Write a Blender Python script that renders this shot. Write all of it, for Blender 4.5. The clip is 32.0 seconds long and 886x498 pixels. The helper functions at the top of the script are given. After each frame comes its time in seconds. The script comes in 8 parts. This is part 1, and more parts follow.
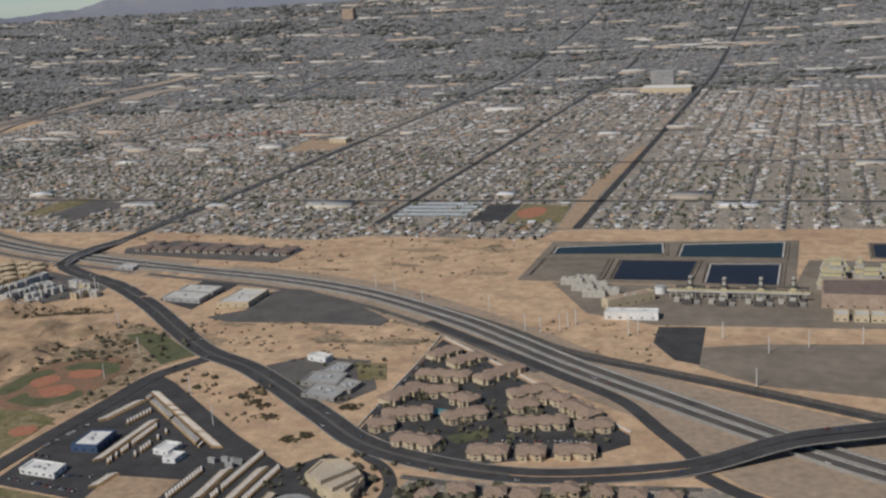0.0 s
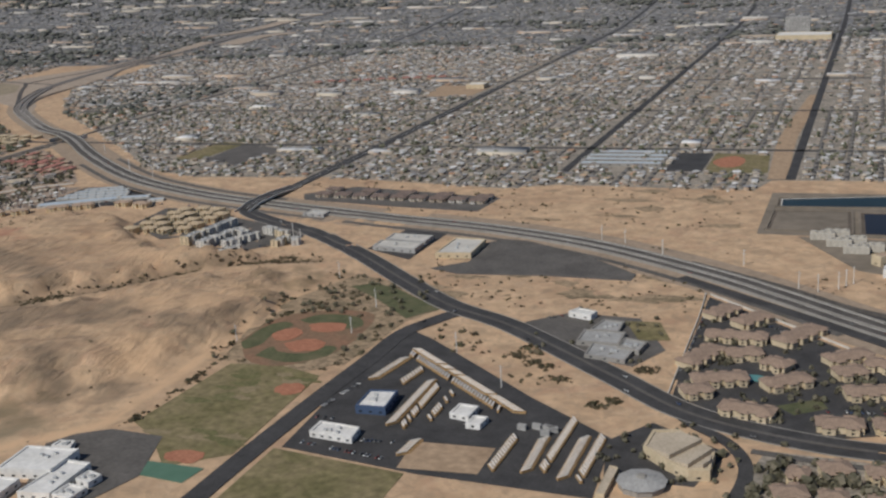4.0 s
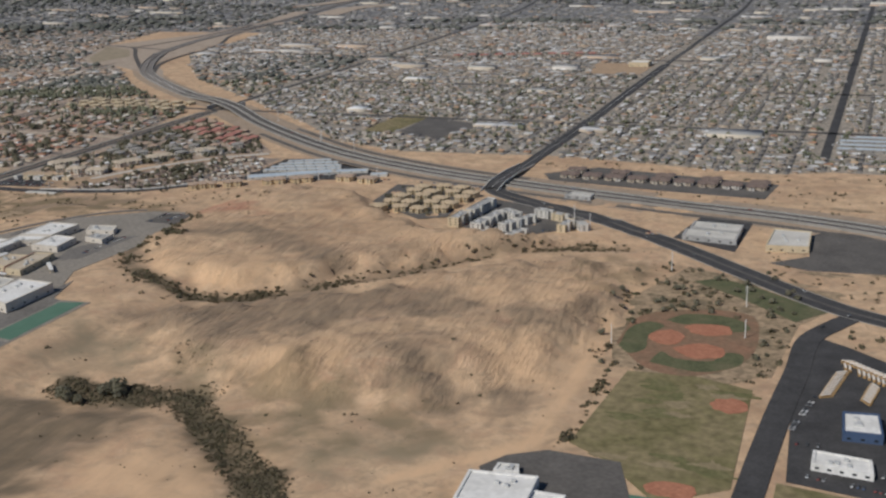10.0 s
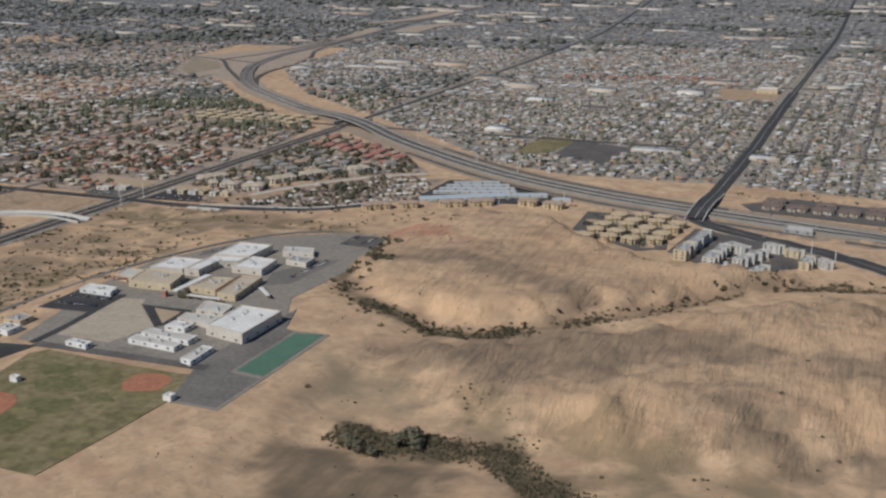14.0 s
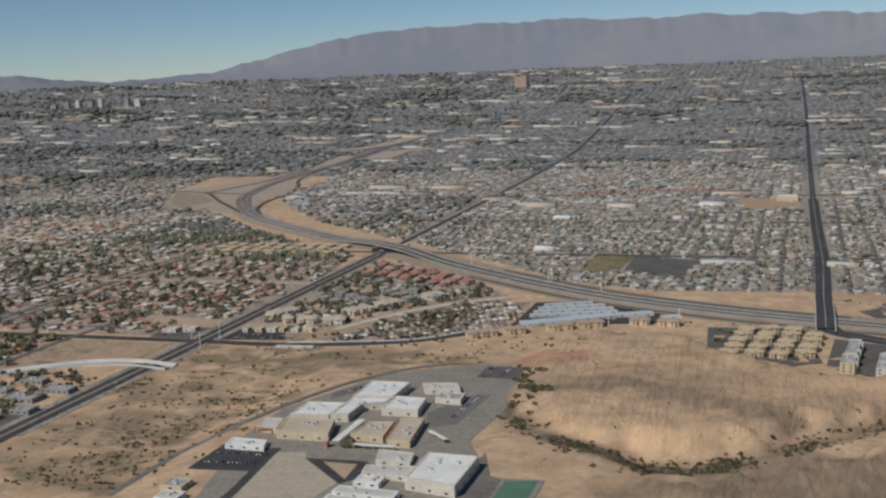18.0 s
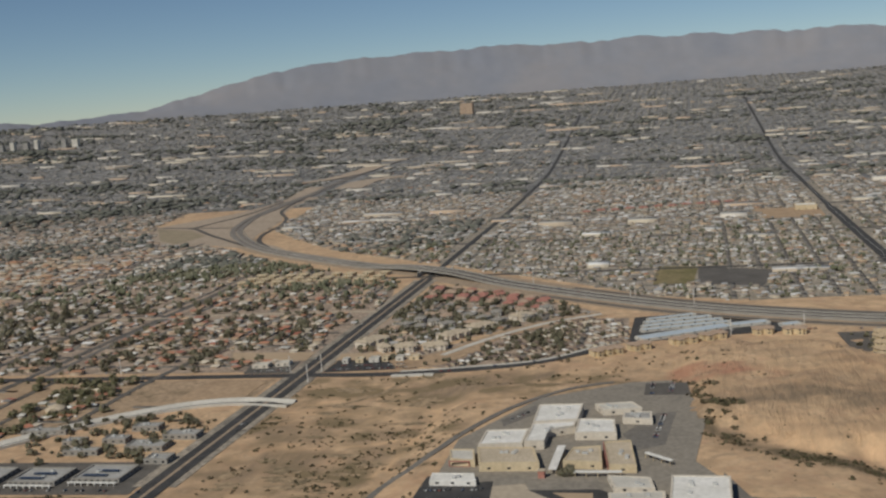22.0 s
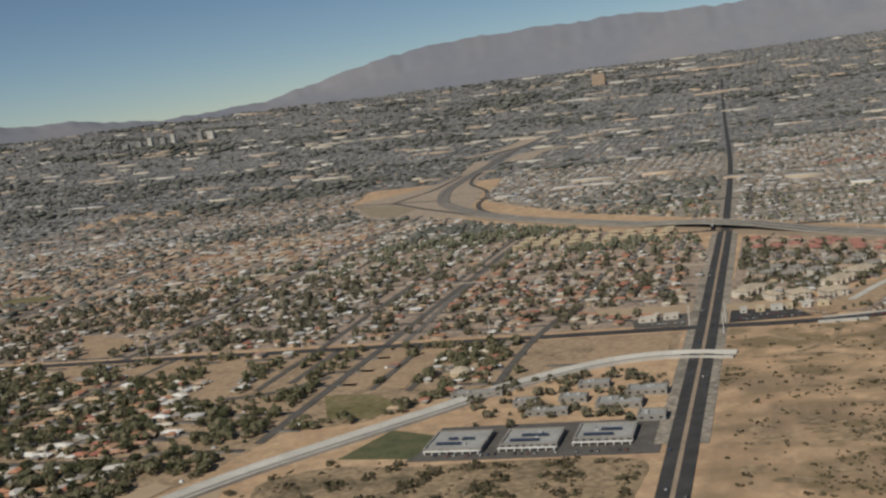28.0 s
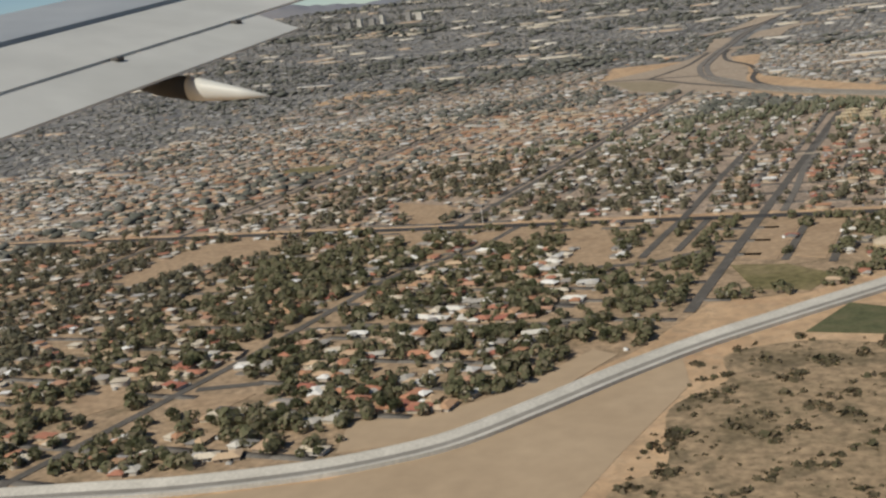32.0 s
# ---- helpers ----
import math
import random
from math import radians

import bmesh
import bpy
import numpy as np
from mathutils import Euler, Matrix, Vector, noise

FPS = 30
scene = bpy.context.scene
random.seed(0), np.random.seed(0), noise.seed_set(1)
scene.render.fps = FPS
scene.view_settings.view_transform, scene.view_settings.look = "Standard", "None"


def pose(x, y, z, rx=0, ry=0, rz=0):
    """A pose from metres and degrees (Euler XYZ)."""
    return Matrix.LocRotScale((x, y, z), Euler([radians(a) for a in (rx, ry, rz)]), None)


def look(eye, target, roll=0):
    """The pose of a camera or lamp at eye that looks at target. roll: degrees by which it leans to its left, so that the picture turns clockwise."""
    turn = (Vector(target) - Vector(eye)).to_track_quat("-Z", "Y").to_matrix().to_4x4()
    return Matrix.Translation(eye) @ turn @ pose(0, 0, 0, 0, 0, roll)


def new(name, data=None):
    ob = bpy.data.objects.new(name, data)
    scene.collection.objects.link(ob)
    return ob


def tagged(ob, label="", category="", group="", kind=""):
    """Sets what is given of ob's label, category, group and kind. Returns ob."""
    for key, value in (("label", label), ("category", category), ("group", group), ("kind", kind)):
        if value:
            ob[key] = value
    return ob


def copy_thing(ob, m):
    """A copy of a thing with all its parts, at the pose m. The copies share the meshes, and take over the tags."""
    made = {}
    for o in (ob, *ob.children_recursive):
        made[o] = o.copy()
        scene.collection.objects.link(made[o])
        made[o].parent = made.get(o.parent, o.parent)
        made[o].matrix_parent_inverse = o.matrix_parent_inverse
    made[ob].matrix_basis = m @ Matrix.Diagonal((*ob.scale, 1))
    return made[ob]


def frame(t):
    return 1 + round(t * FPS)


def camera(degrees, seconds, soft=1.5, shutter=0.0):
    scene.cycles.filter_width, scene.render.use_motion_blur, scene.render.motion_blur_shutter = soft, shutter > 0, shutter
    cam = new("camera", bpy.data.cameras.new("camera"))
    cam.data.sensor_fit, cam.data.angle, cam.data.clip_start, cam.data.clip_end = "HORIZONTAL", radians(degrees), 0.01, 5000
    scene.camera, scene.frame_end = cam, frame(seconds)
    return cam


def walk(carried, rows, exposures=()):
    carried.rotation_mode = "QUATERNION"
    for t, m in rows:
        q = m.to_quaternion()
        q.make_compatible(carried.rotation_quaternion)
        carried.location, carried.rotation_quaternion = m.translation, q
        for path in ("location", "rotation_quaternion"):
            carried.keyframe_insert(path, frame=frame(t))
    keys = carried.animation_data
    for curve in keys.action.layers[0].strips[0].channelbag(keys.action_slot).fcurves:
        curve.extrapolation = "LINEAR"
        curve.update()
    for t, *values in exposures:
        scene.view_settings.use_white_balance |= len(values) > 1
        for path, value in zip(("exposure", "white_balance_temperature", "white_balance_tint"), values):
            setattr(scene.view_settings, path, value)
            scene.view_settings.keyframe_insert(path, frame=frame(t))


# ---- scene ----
cam = camera(43.6, 32.0, soft=2.5)
PATH = [
    (0, (-14.028, -0.747, 223.448), (-14.669, 1.088, 222.975), -3.8),
    (0.5, (-31.259, 0.52, 222.354), (-31.936, 2.338, 221.868), -3.1),
    (1, (-48.556, 1.734, 221.264), (-49.256, 3.536, 220.753), -3.9),
    (1.5, (-65.918, 2.896, 220.178), (-66.625, 4.697, 219.67), -4.2),
    (2, (-83.341, 4.01, 219.095), (-84.048, 5.812, 218.596), -4.0),
    (2.5, (-100.823, 5.075, 218.015), (-101.537, 6.872, 217.503), -4.1),
    (4.5, (-171.3, 8.898, 213.717), (-172.024, 10.678, 213.164), -3.4),
    (5, (-189.043, 9.752, 212.646), (-189.777, 11.529, 212.095), -3.1),
    (5.5, (-206.831, 10.569, 211.576), (-207.572, 12.34, 211.014), -2.7),
    (6, (-224.662, 11.351, 210.505), (-225.407, 13.122, 209.947), -2.8),
    (6.5, (-242.533, 12.1, 209.435), (-243.276, 13.869, 208.872), -2.5),
    (7, (-260.442, 12.817, 208.364), (-261.183, 14.583, 207.792), -2.6),
    (7.5, (-278.385, 13.503, 207.292), (-279.136, 15.266, 206.718), -2.4),
    (8, (-296.362, 14.162, 206.219), (-297.109, 15.933, 205.669), -1.9),
    (8.5, (-314.369, 14.793, 205.144), (-315.116, 16.565, 204.592), -2.2),
    (9, (-332.405, 15.4, 204.067), (-333.147, 17.169, 203.501), -2.2),
    (9.5, (-350.465, 15.985, 202.988), (-351.205, 17.75, 202.407), -1.9),
    (10, (-368.549, 16.547, 201.906), (-369.278, 18.318, 201.327), -1.9),
    (10.5, (-386.654, 17.091, 200.82), (-387.38, 18.865, 200.251), -1.6),
    (11, (-404.778, 17.616, 199.731), (-405.5, 19.394, 199.167), -1.2),
    (11.5, (-422.917, 18.125, 198.638), (-423.649, 19.902, 198.084), -1.0),
    (12, (-441.07, 18.621, 197.541), (-441.804, 20.395, 196.982), -0.6),
    (12.5, (-459.234, 19.103, 196.439), (-459.97, 20.876, 195.878), -0.3),
    (13, (-477.407, 19.575, 195.331), (-478.146, 21.352, 194.786), -0.4),
    (13.5, (-495.586, 20.038, 194.218), (-496.326, 21.815, 193.674), -0.2),
    (14, (-513.769, 20.494, 193.1), (-514.518, 22.268, 192.559), -0.3),
    (14.5, (-531.953, 20.944, 191.975), (-532.705, 22.714, 191.423), -0.2),
    (16.5, (-604.659, 22.725, 187.404), (-605.416, 24.499, 186.875), -0.6),
    (17, (-622.815, 23.174, 186.242), (-623.571, 24.961, 185.756), -1.2),
    (17.5, (-640.958, 23.628, 185.072), (-641.68, 25.444, 184.648), -1.2),
    (18, (-659.086, 24.089, 183.892), (-659.707, 25.962, 183.569), -2.3),
    (18.5, (-677.196, 24.558, 182.703), (-677.801, 26.446, 182.436), -2.4),
    (19, (-695.286, 25.037, 181.504), (-695.778, 26.964, 181.287), -3.6),
    (19.5, (-713.353, 25.529, 180.295), (-713.787, 27.466, 180.047), -3.7),
    (20, (-731.396, 26.034, 179.076), (-731.839, 27.967, 178.815), -3.9),
    (20.5, (-749.411, 26.555, 177.846), (-749.868, 28.485, 177.589), -3.8),
    (21, (-767.396, 27.093, 176.604), (-767.856, 29.022, 176.344), -4.0),
    (21.5, (-785.349, 27.65, 175.351), (-785.812, 29.577, 175.082), -4.1),
    (22, (-803.267, 28.228, 174.086), (-803.731, 30.154, 173.813), -4.2),
    (22.5, (-821.148, 28.829, 172.808), (-821.615, 30.753, 172.531), -4.3),
    (23, (-838.99, 29.453, 171.518), (-839.458, 31.379, 171.248), -4.3),
    (23.5, (-856.79, 30.104, 170.214), (-857.256, 32.031, 169.954), -4.3),
    (24, (-874.546, 30.782, 168.897), (-875.004, 32.711, 168.635), -4.3),
    (24.5, (-892.255, 31.491, 167.566), (-892.717, 33.419, 167.307), -4.3),
    (26.5, (-962.576, 34.653, 162.095), (-963.064, 36.573, 161.823), -5.8),
    (27, (-980.015, 35.535, 160.688), (-980.538, 37.446, 160.411), -6.3),
    (27.5, (-997.393, 36.457, 159.266), (-997.948, 38.357, 158.974), -6.8),
    (28, (-1014.708, 37.421, 157.826), (-1015.302, 39.31, 157.544), -7.4),
    (28.5, (-1031.957, 38.429, 156.37), (-1032.572, 40.312, 156.094), -7.5),
    (29, (-1049.137, 39.481, 154.896), (-1049.716, 41.379, 154.643), -6.8),
    (29.5, (-1066.247, 40.581, 153.405), (-1066.635, 42.534, 153.214), -5.9),
    (30, (-1083.284, 41.73, 151.895), (-1083.622, 43.694, 151.726), -5.5),
    (30.5, (-1100.244, 42.929, 150.367), (-1100.626, 44.884, 150.186), -6.0),
    (31, (-1117.127, 44.18, 148.82), (-1117.734, 46.069, 148.561), -7.0),
    (31.5, (-1133.93, 45.486, 147.253), (-1134.675, 47.306, 146.887), -6.6),
    (32, (-1150.649, 46.847, 145.667), (-1151.531, 48.59, 145.235), -8.0),
]
walk(cam, [(t, look(eye, target, roll)) for t, eye, target, roll in PATH],
     exposures=[(0, -0.13, 6400, 9), (10, -0.09, 6360, 9), (14, -0.09, 6260, 9), (17.5, -0.15, 6240, 8), (20, -0.22, 6780, 6), (24, -0.22, 6880, 6), (29, -0.18, 6960, 6), (30.3, -0.24, 6840, 6), (32, 0.04, 7080, 6)])

# ---- light: clear desert sky, sun in the south-south-west ----
SUN_TO = Vector((-0.42, -0.80, 0.86)).normalized()
world = bpy.data.worlds.new("sky")
scene.world = world
world.use_nodes = True
wn = world.node_tree
sky = wn.nodes.new("ShaderNodeTexSky")
sky.sky_type, sky.sun_disc = "NISHITA", False
sky.sun_elevation = math.asin(SUN_TO.z)
sky.sun_rotation = math.atan2(SUN_TO.x, SUN_TO.y)
sky.altitude, sky.air_density, sky.dust_density, sky.ozone_density = 2600, 0.9, 0.05, 4.0
wn.links.new(sky.outputs[0], wn.nodes["Background"].inputs[0])
wn.nodes["Background"].inputs[1].default_value = 0.067
sun = new("sun", bpy.data.lights.new("sun", "SUN"))
sun.data.energy, sun.data.angle, sun.data.color = 3.55, radians(0.6), (1.0, 0.95, 0.885)
sun.rotation_mode = "QUATERNION"
sun.rotation_quaternion = SUN_TO.to_track_quat("Z", "Y")

RNG = np.random.default_rng(7)
rnd = random.Random(11)


# ---- materials ----
def mat(name, cols, scale=0.2, rough=0.9, bump=0.0, pick="", detail=5.0, metal=0.0, fine=0.0, spec=0.3, mix=0.5, warp=0.0):
    """A noise-mottled surface. cols: colours from low to high. pick: 'island' or 'object' chooses the colour per piece."""
    m = bpy.data.materials.new(name)
    m.use_nodes = True
    nt = m.node_tree
    b = nt.nodes["Principled BSDF"]
    b.inputs["Roughness"].default_value, b.inputs["Metallic"].default_value = rough, metal
    b.inputs["Specular IOR Level"].default_value = spec
    tc = nt.nodes.new("ShaderNodeTexCoord")
    n1 = nt.nodes.new("ShaderNodeTexNoise")
    n1.inputs["Scale"].default_value, n1.inputs["Detail"].default_value, n1.inputs["Roughness"].default_value = scale, detail, 0.62
    n1.inputs["Distortion"].default_value = warp
    nt.links.new(tc.outputs["Object"], n1.inputs["Vector"])
    ramp = nt.nodes.new("ShaderNodeValToRGB")
    el = ramp.color_ramp.elements
    lo, hi = (0.0, 1.0) if pick else (0.33, 0.67)
    while len(el) < len(cols):
        el.new(0.5)
    for i, c in enumerate(cols):
        el[i].position = lo + (hi - lo) * i / max(1, len(cols) - 1)
        el[i].color = (*c, 1)
    if pick:
        ramp.color_ramp.interpolation = "CONSTANT"
        for i in range(len(cols)):
            el[i].position = i / len(cols)
        src = nt.nodes.new("ShaderNodeNewGeometry" if pick == "island" else "ShaderNodeObjectInfo")
        nt.links.new(src.outputs["Random Per Island" if pick == "island" else "Random"], ramp.inputs[0])
        var = nt.nodes.new("ShaderNodeMapRange")
        var.inputs["To Min"].default_value, var.inputs["To Max"].default_value = 0.72, 1.22
        nt.links.new(n1.outputs[0], var.inputs[0])
        hv = nt.nodes.new("ShaderNodeHueSaturation")
        nt.links.new(var.outputs[0], hv.inputs["Value"])
        nt.links.new(ramp.outputs[0], hv.inputs["Color"])
        out = hv.outputs[0]
    else:
        nt.links.new(n1.outputs[0], ramp.inputs[0])
        out = ramp.outputs[0]
        if fine:
            n2 = nt.nodes.new("ShaderNodeTexNoise")
            n2.inputs["Scale"].default_value, n2.inputs["Detail"].default_value = fine, 3.0
            nt.links.new(tc.outputs["Object"], n2.inputs["Vector"])
            var = nt.nodes.new("ShaderNodeMapRange")
            var.inputs["From Min"].default_value, var.inputs["From Max"].default_value = 0.3, 0.7
            var.inputs["To Min"].default_value, var.inputs["To Max"].default_value = 1 - mix * 0.6, 1 + mix * 0.5
            nt.links.new(n2.outputs[0], var.inputs[0])
            hv = nt.nodes.new("ShaderNodeHueSaturation")
            nt.links.new(var.outputs[0], hv.inputs["Value"])
            nt.links.new(out, hv.inputs["Color"])
            out = hv.outputs[0]
    nt.links.new(out, b.inputs["Base Color"])
    if bump:
        bp = nt.nodes.new("ShaderNodeBump")
        bp.inputs["Strength"].default_value, bp.inputs["Distance"].default_value = bump, 1.0 / max(scale, 0.02) * 0.15
        nt.links.new(n1.outputs[0], bp.inputs["Height"])
        nt.links.new(bp.outputs[0], b.inputs["Normal"])
    return m


M = {}
M["dirt"] = mat("graded_dirt", [(0.32, 0.222, 0.142), (0.41, 0.292, 0.19), (0.36, 0.252, 0.16)], 0.03, 0.95, 0.2, detail=8, fine=0.25, mix=0.35)
M["fill"] = mat("smooth_graded_fill", [(0.40, 0.298, 0.2), (0.45, 0.34, 0.232)], 0.02, 0.95, 0.05, detail=6, fine=0.12, mix=0.1)
M["duff"] = mat("dry_verge_soil", [(0.28, 0.215, 0.155), (0.355, 0.272, 0.196), (0.315, 0.242, 0.174)], 0.03, 0.95, 0.1, detail=8, fine=0.25, mix=0.3)
M["paleyard"] = mat("pale_worn_paving", [(0.37, 0.31, 0.235), (0.44, 0.37, 0.285), (0.4, 0.338, 0.26)], 0.05, 0.92, 0.05, detail=7, fine=0.4, mix=0.2)
M["lawn"] = mat("watered_lawn", [(0.115, 0.115, 0.048), (0.15, 0.14, 0.062), (0.18, 0.158, 0.078)], 0.09, 0.95, 0.1, detail=8, fine=0.4, mix=0.4)
M["pave"] = mat("worn_school_paving", [(0.2, 0.18, 0.152), (0.27, 0.24, 0.2), (0.235, 0.21, 0.176)], 0.04, 0.9, 0.05, detail=7, fine=0.4, mix=0.3)
M["reddirt"] = mat("red_infield_clay", [(0.34, 0.142, 0.084), (0.43, 0.195, 0.116)], 0.2, 0.95, fine=0.7, mix=0.3)
M["yard"] = mat("yards_and_drives", [(0.2, 0.178, 0.147), (0.268, 0.236, 0.192), (0.355, 0.306, 0.246), (0.226, 0.2, 0.166)], 0.05, 0.92, 0.1, detail=9, fine=0.35, mix=0.7)
M["yardtan"] = mat("tan_yards_and_drives", [(0.23, 0.183, 0.145), (0.309, 0.243, 0.189), (0.411, 0.317, 0.243), (0.261, 0.207, 0.164)], 0.05, 0.92, 0.1, detail=9, fine=0.35, mix=0.7)
# Far floor is cooler and flatter: distance haze put into its colours.
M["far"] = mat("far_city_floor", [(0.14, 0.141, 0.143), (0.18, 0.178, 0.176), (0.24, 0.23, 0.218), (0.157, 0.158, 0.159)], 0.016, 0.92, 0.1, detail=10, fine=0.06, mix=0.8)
M["asphalt"] = mat("asphalt", [(0.045, 0.043, 0.042), (0.075, 0.072, 0.07)], 0.08, 0.85, 0.05, fine=0.8, mix=0.3)
M["freeway"] = mat("freeway_pavement", [(0.075, 0.068, 0.062), (0.12, 0.108, 0.096)], 0.05, 0.85, 0.05, fine=0.6, mix=0.25)
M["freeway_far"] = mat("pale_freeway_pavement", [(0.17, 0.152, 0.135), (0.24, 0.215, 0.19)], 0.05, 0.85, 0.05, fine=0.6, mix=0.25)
M["oldasphalt"] = mat("weathered_asphalt", [(0.095, 0.087, 0.078), (0.145, 0.132, 0.118)], 0.05, 0.88, 0.05, fine=0.5, mix=0.3)
M["street"] = mat("sun_bleached_asphalt", [(0.15, 0.138, 0.123), (0.2, 0.183, 0.162)], 0.05, 0.9, 0.05, fine=0.5, mix=0.3)
M["concrete"] = mat("pale_concrete", [(0.48, 0.455, 0.405), (0.62, 0.59, 0.53)], 0.06, 0.85, 0.05, fine=0.9, mix=0.2)
M["line"] = mat("road_paint", [(0.62, 0.6, 0.55), (0.72, 0.7, 0.65)], 0.5, 0.7)
M["grass"] = mat("dry_turf", [(0.135, 0.12, 0.052), (0.185, 0.158, 0.075), (0.235, 0.19, 0.102), (0.16, 0.14, 0.064)], 0.035, 0.95, 0.1, detail=9, fine=0.25, mix=0.5)
M["turf"] = mat("green_turf", [(0.075, 0.085, 0.042), (0.112, 0.115, 0.058), (0.14, 0.128, 0.07)], 0.09, 0.95, 0.1, fine=0.5, mix=0.3)
M["lush"] = mat("garden_soil", [(0.213, 0.161, 0.103), (0.314, 0.229, 0.149), (0.414, 0.298, 0.198), (0.258, 0.193, 0.126)], 0.05, 0.95, 0.1, detail=9, fine=0.3, mix=0.5)
M["kerb"] = mat("grey_concrete", [(0.24, 0.225, 0.2), (0.32, 0.3, 0.27)], 0.06, 0.85, 0.05, fine=0.9, mix=0.2)
M["scrub"] = mat("scrub_floor", [(0.145, 0.113, 0.068), (0.225, 0.172, 0.108), (0.36, 0.262, 0.166), (0.26, 0.196, 0.122), (0.17, 0.132, 0.08)], 0.03, 0.95, 0.2, detail=9, fine=0.3, mix=0.6)
M["balldirt"] = mat("ballfield_dirt", [(0.27, 0.15, 0.092), (0.235, 0.145, 0.09), (0.19, 0.135, 0.082)], 0.06, 0.95, 0.05, detail=8, fine=0.4, mix=0.3)
M["dryturf"] = mat("dry_yellow_turf", [(0.22, 0.178, 0.1), (0.29, 0.228, 0.135)], 0.08, 0.95, 0.05, detail=8, fine=0.4, mix=0.3)
M["grass2"] = mat("dry_yellow_field", [(0.26, 0.213, 0.145), (0.315, 0.258, 0.178), (0.235, 0.195, 0.135)], 0.02, 0.95, 0.05, detail=8, fine=0.12, mix=0.3)
M["verge"] = mat("dull_graded_verge", [(0.33, 0.262, 0.2), (0.395, 0.318, 0.246), (0.36, 0.29, 0.222)], 0.02, 0.95, 0.1, detail=8, fine=0.15, mix=0.3)
M["court"] = mat("green_hard_court", [(0.085, 0.165, 0.112), (0.108, 0.195, 0.136)], 0.1, 0.8)
M["teal"] = mat("teal_pond_water", [(0.018, 0.034, 0.038), (0.024, 0.042, 0.047)], 0.02, 0.4, spec=0.15)
M["bank"] = mat("dark_pond_bank", [(0.10, 0.083, 0.066), (0.15, 0.122, 0.097)], 0.06, 0.95, fine=0.3, mix=0.3)
M["pool"] = mat("pool_water", [(0.10, 0.26, 0.25), (0.13, 0.31, 0.29)], 0.3, 0.2, spec=0.4)
M["water"] = mat("dark_pond_water", [(0.020, 0.024, 0.034), (0.028, 0.032, 0.044)], 0.02, 0.45, spec=0.12)
M["mud"] = mat("dry_pond_bed", [(0.175, 0.148, 0.115), (0.25, 0.208, 0.16)], 0.02, 0.95, fine=0.12, mix=0.25)
M["leaf"] = mat("tree_leaf", [(0.125, 0.131, 0.084), (0.152, 0.156, 0.102), (0.175, 0.171, 0.116), (0.198, 0.187, 0.132), (0.136, 0.142, 0.092)], 0.6, 0.9, pick="island")
# Far leaves are greyer: distance haze mixed into the leaf colour.
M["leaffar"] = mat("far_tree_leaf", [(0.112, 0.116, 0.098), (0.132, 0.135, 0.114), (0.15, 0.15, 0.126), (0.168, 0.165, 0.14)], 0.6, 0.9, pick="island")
M["leafnear"] = mat("tree_leaf_near", [(0.165, 0.174, 0.094), (0.195, 0.2, 0.112), (0.228, 0.22, 0.132), (0.178, 0.186, 0.102)], 0.6, 0.85, pick="object")
M["spray"] = mat("leaf_spray", [(0.191, 0.191, 0.107), (0.226, 0.22, 0.128), (0.267, 0.244, 0.153), (0.304, 0.266, 0.178), (0.206, 0.205, 0.116)], 0.6, 0.9, pick="island")
M["sprayold"] = mat("dusty_leaf_spray", [(0.196, 0.186, 0.123), (0.234, 0.216, 0.147), (0.274, 0.244, 0.174), (0.212, 0.199, 0.134)], 0.6, 0.9, pick="island")
M["shrub"] = mat("desert_shrub", [(0.15, 0.13, 0.08), (0.19, 0.16, 0.1), (0.225, 0.18, 0.12), (0.135, 0.125, 0.072)], 0.8, 0.95, pick="island")
M["bark"] = mat("bark", [(0.10, 0.075, 0.05), (0.16, 0.12, 0.085)], 2.0, 0.95)
ROOFS = [(0.396, 0.385, 0.369), (0.31, 0.284, 0.257), (0.535, 0.524, 0.503), (0.257, 0.244, 0.23), (0.364, 0.305, 0.248), (0.642, 0.631, 0.61), (0.235, 0.223, 0.209), (0.374, 0.321, 0.268), (0.3, 0.291, 0.284), (0.449, 0.417, 0.374), (0.749, 0.738, 0.728), (0.417, 0.409, 0.401), (0.214, 0.203, 0.193), (0.332, 0.257, 0.198)]
# Greyed roof range for far rows, with distance haze in the colours.
FAR_ROOFS_HAZED = [(0.25, 0.248, 0.24), (0.35, 0.345, 0.335), (0.21, 0.207, 0.2), (0.43, 0.425, 0.41), (0.28, 0.265, 0.245), (0.22, 0.213, 0.205), (0.60, 0.595, 0.58), (0.31, 0.295, 0.275)]
TILES = [(0.50, 0.31, 0.19), (0.46, 0.255, 0.155), (0.58, 0.43, 0.29), (0.52, 0.37, 0.25), (0.60, 0.53, 0.43), (0.43, 0.22, 0.13), (0.56, 0.4, 0.26)]
REDS = [(0.445, 0.201, 0.133), (0.488, 0.286, 0.196), (0.371, 0.148, 0.106), (0.583, 0.445, 0.318), (0.509, 0.254, 0.159)]
PALES = [(0.648, 0.621, 0.562), (0.518, 0.491, 0.443), (0.756, 0.729, 0.67), (0.605, 0.529, 0.421), (0.41, 0.383, 0.346), (0.691, 0.616, 0.497), (0.799, 0.788, 0.756)]
M["roof"] = mat("house_roofs", ROOFS, 0.4, 0.85, pick="island")
M["farroof"] = mat("far_roofs", FAR_ROOFS_HAZED, 0.4, 0.85, pick="island")
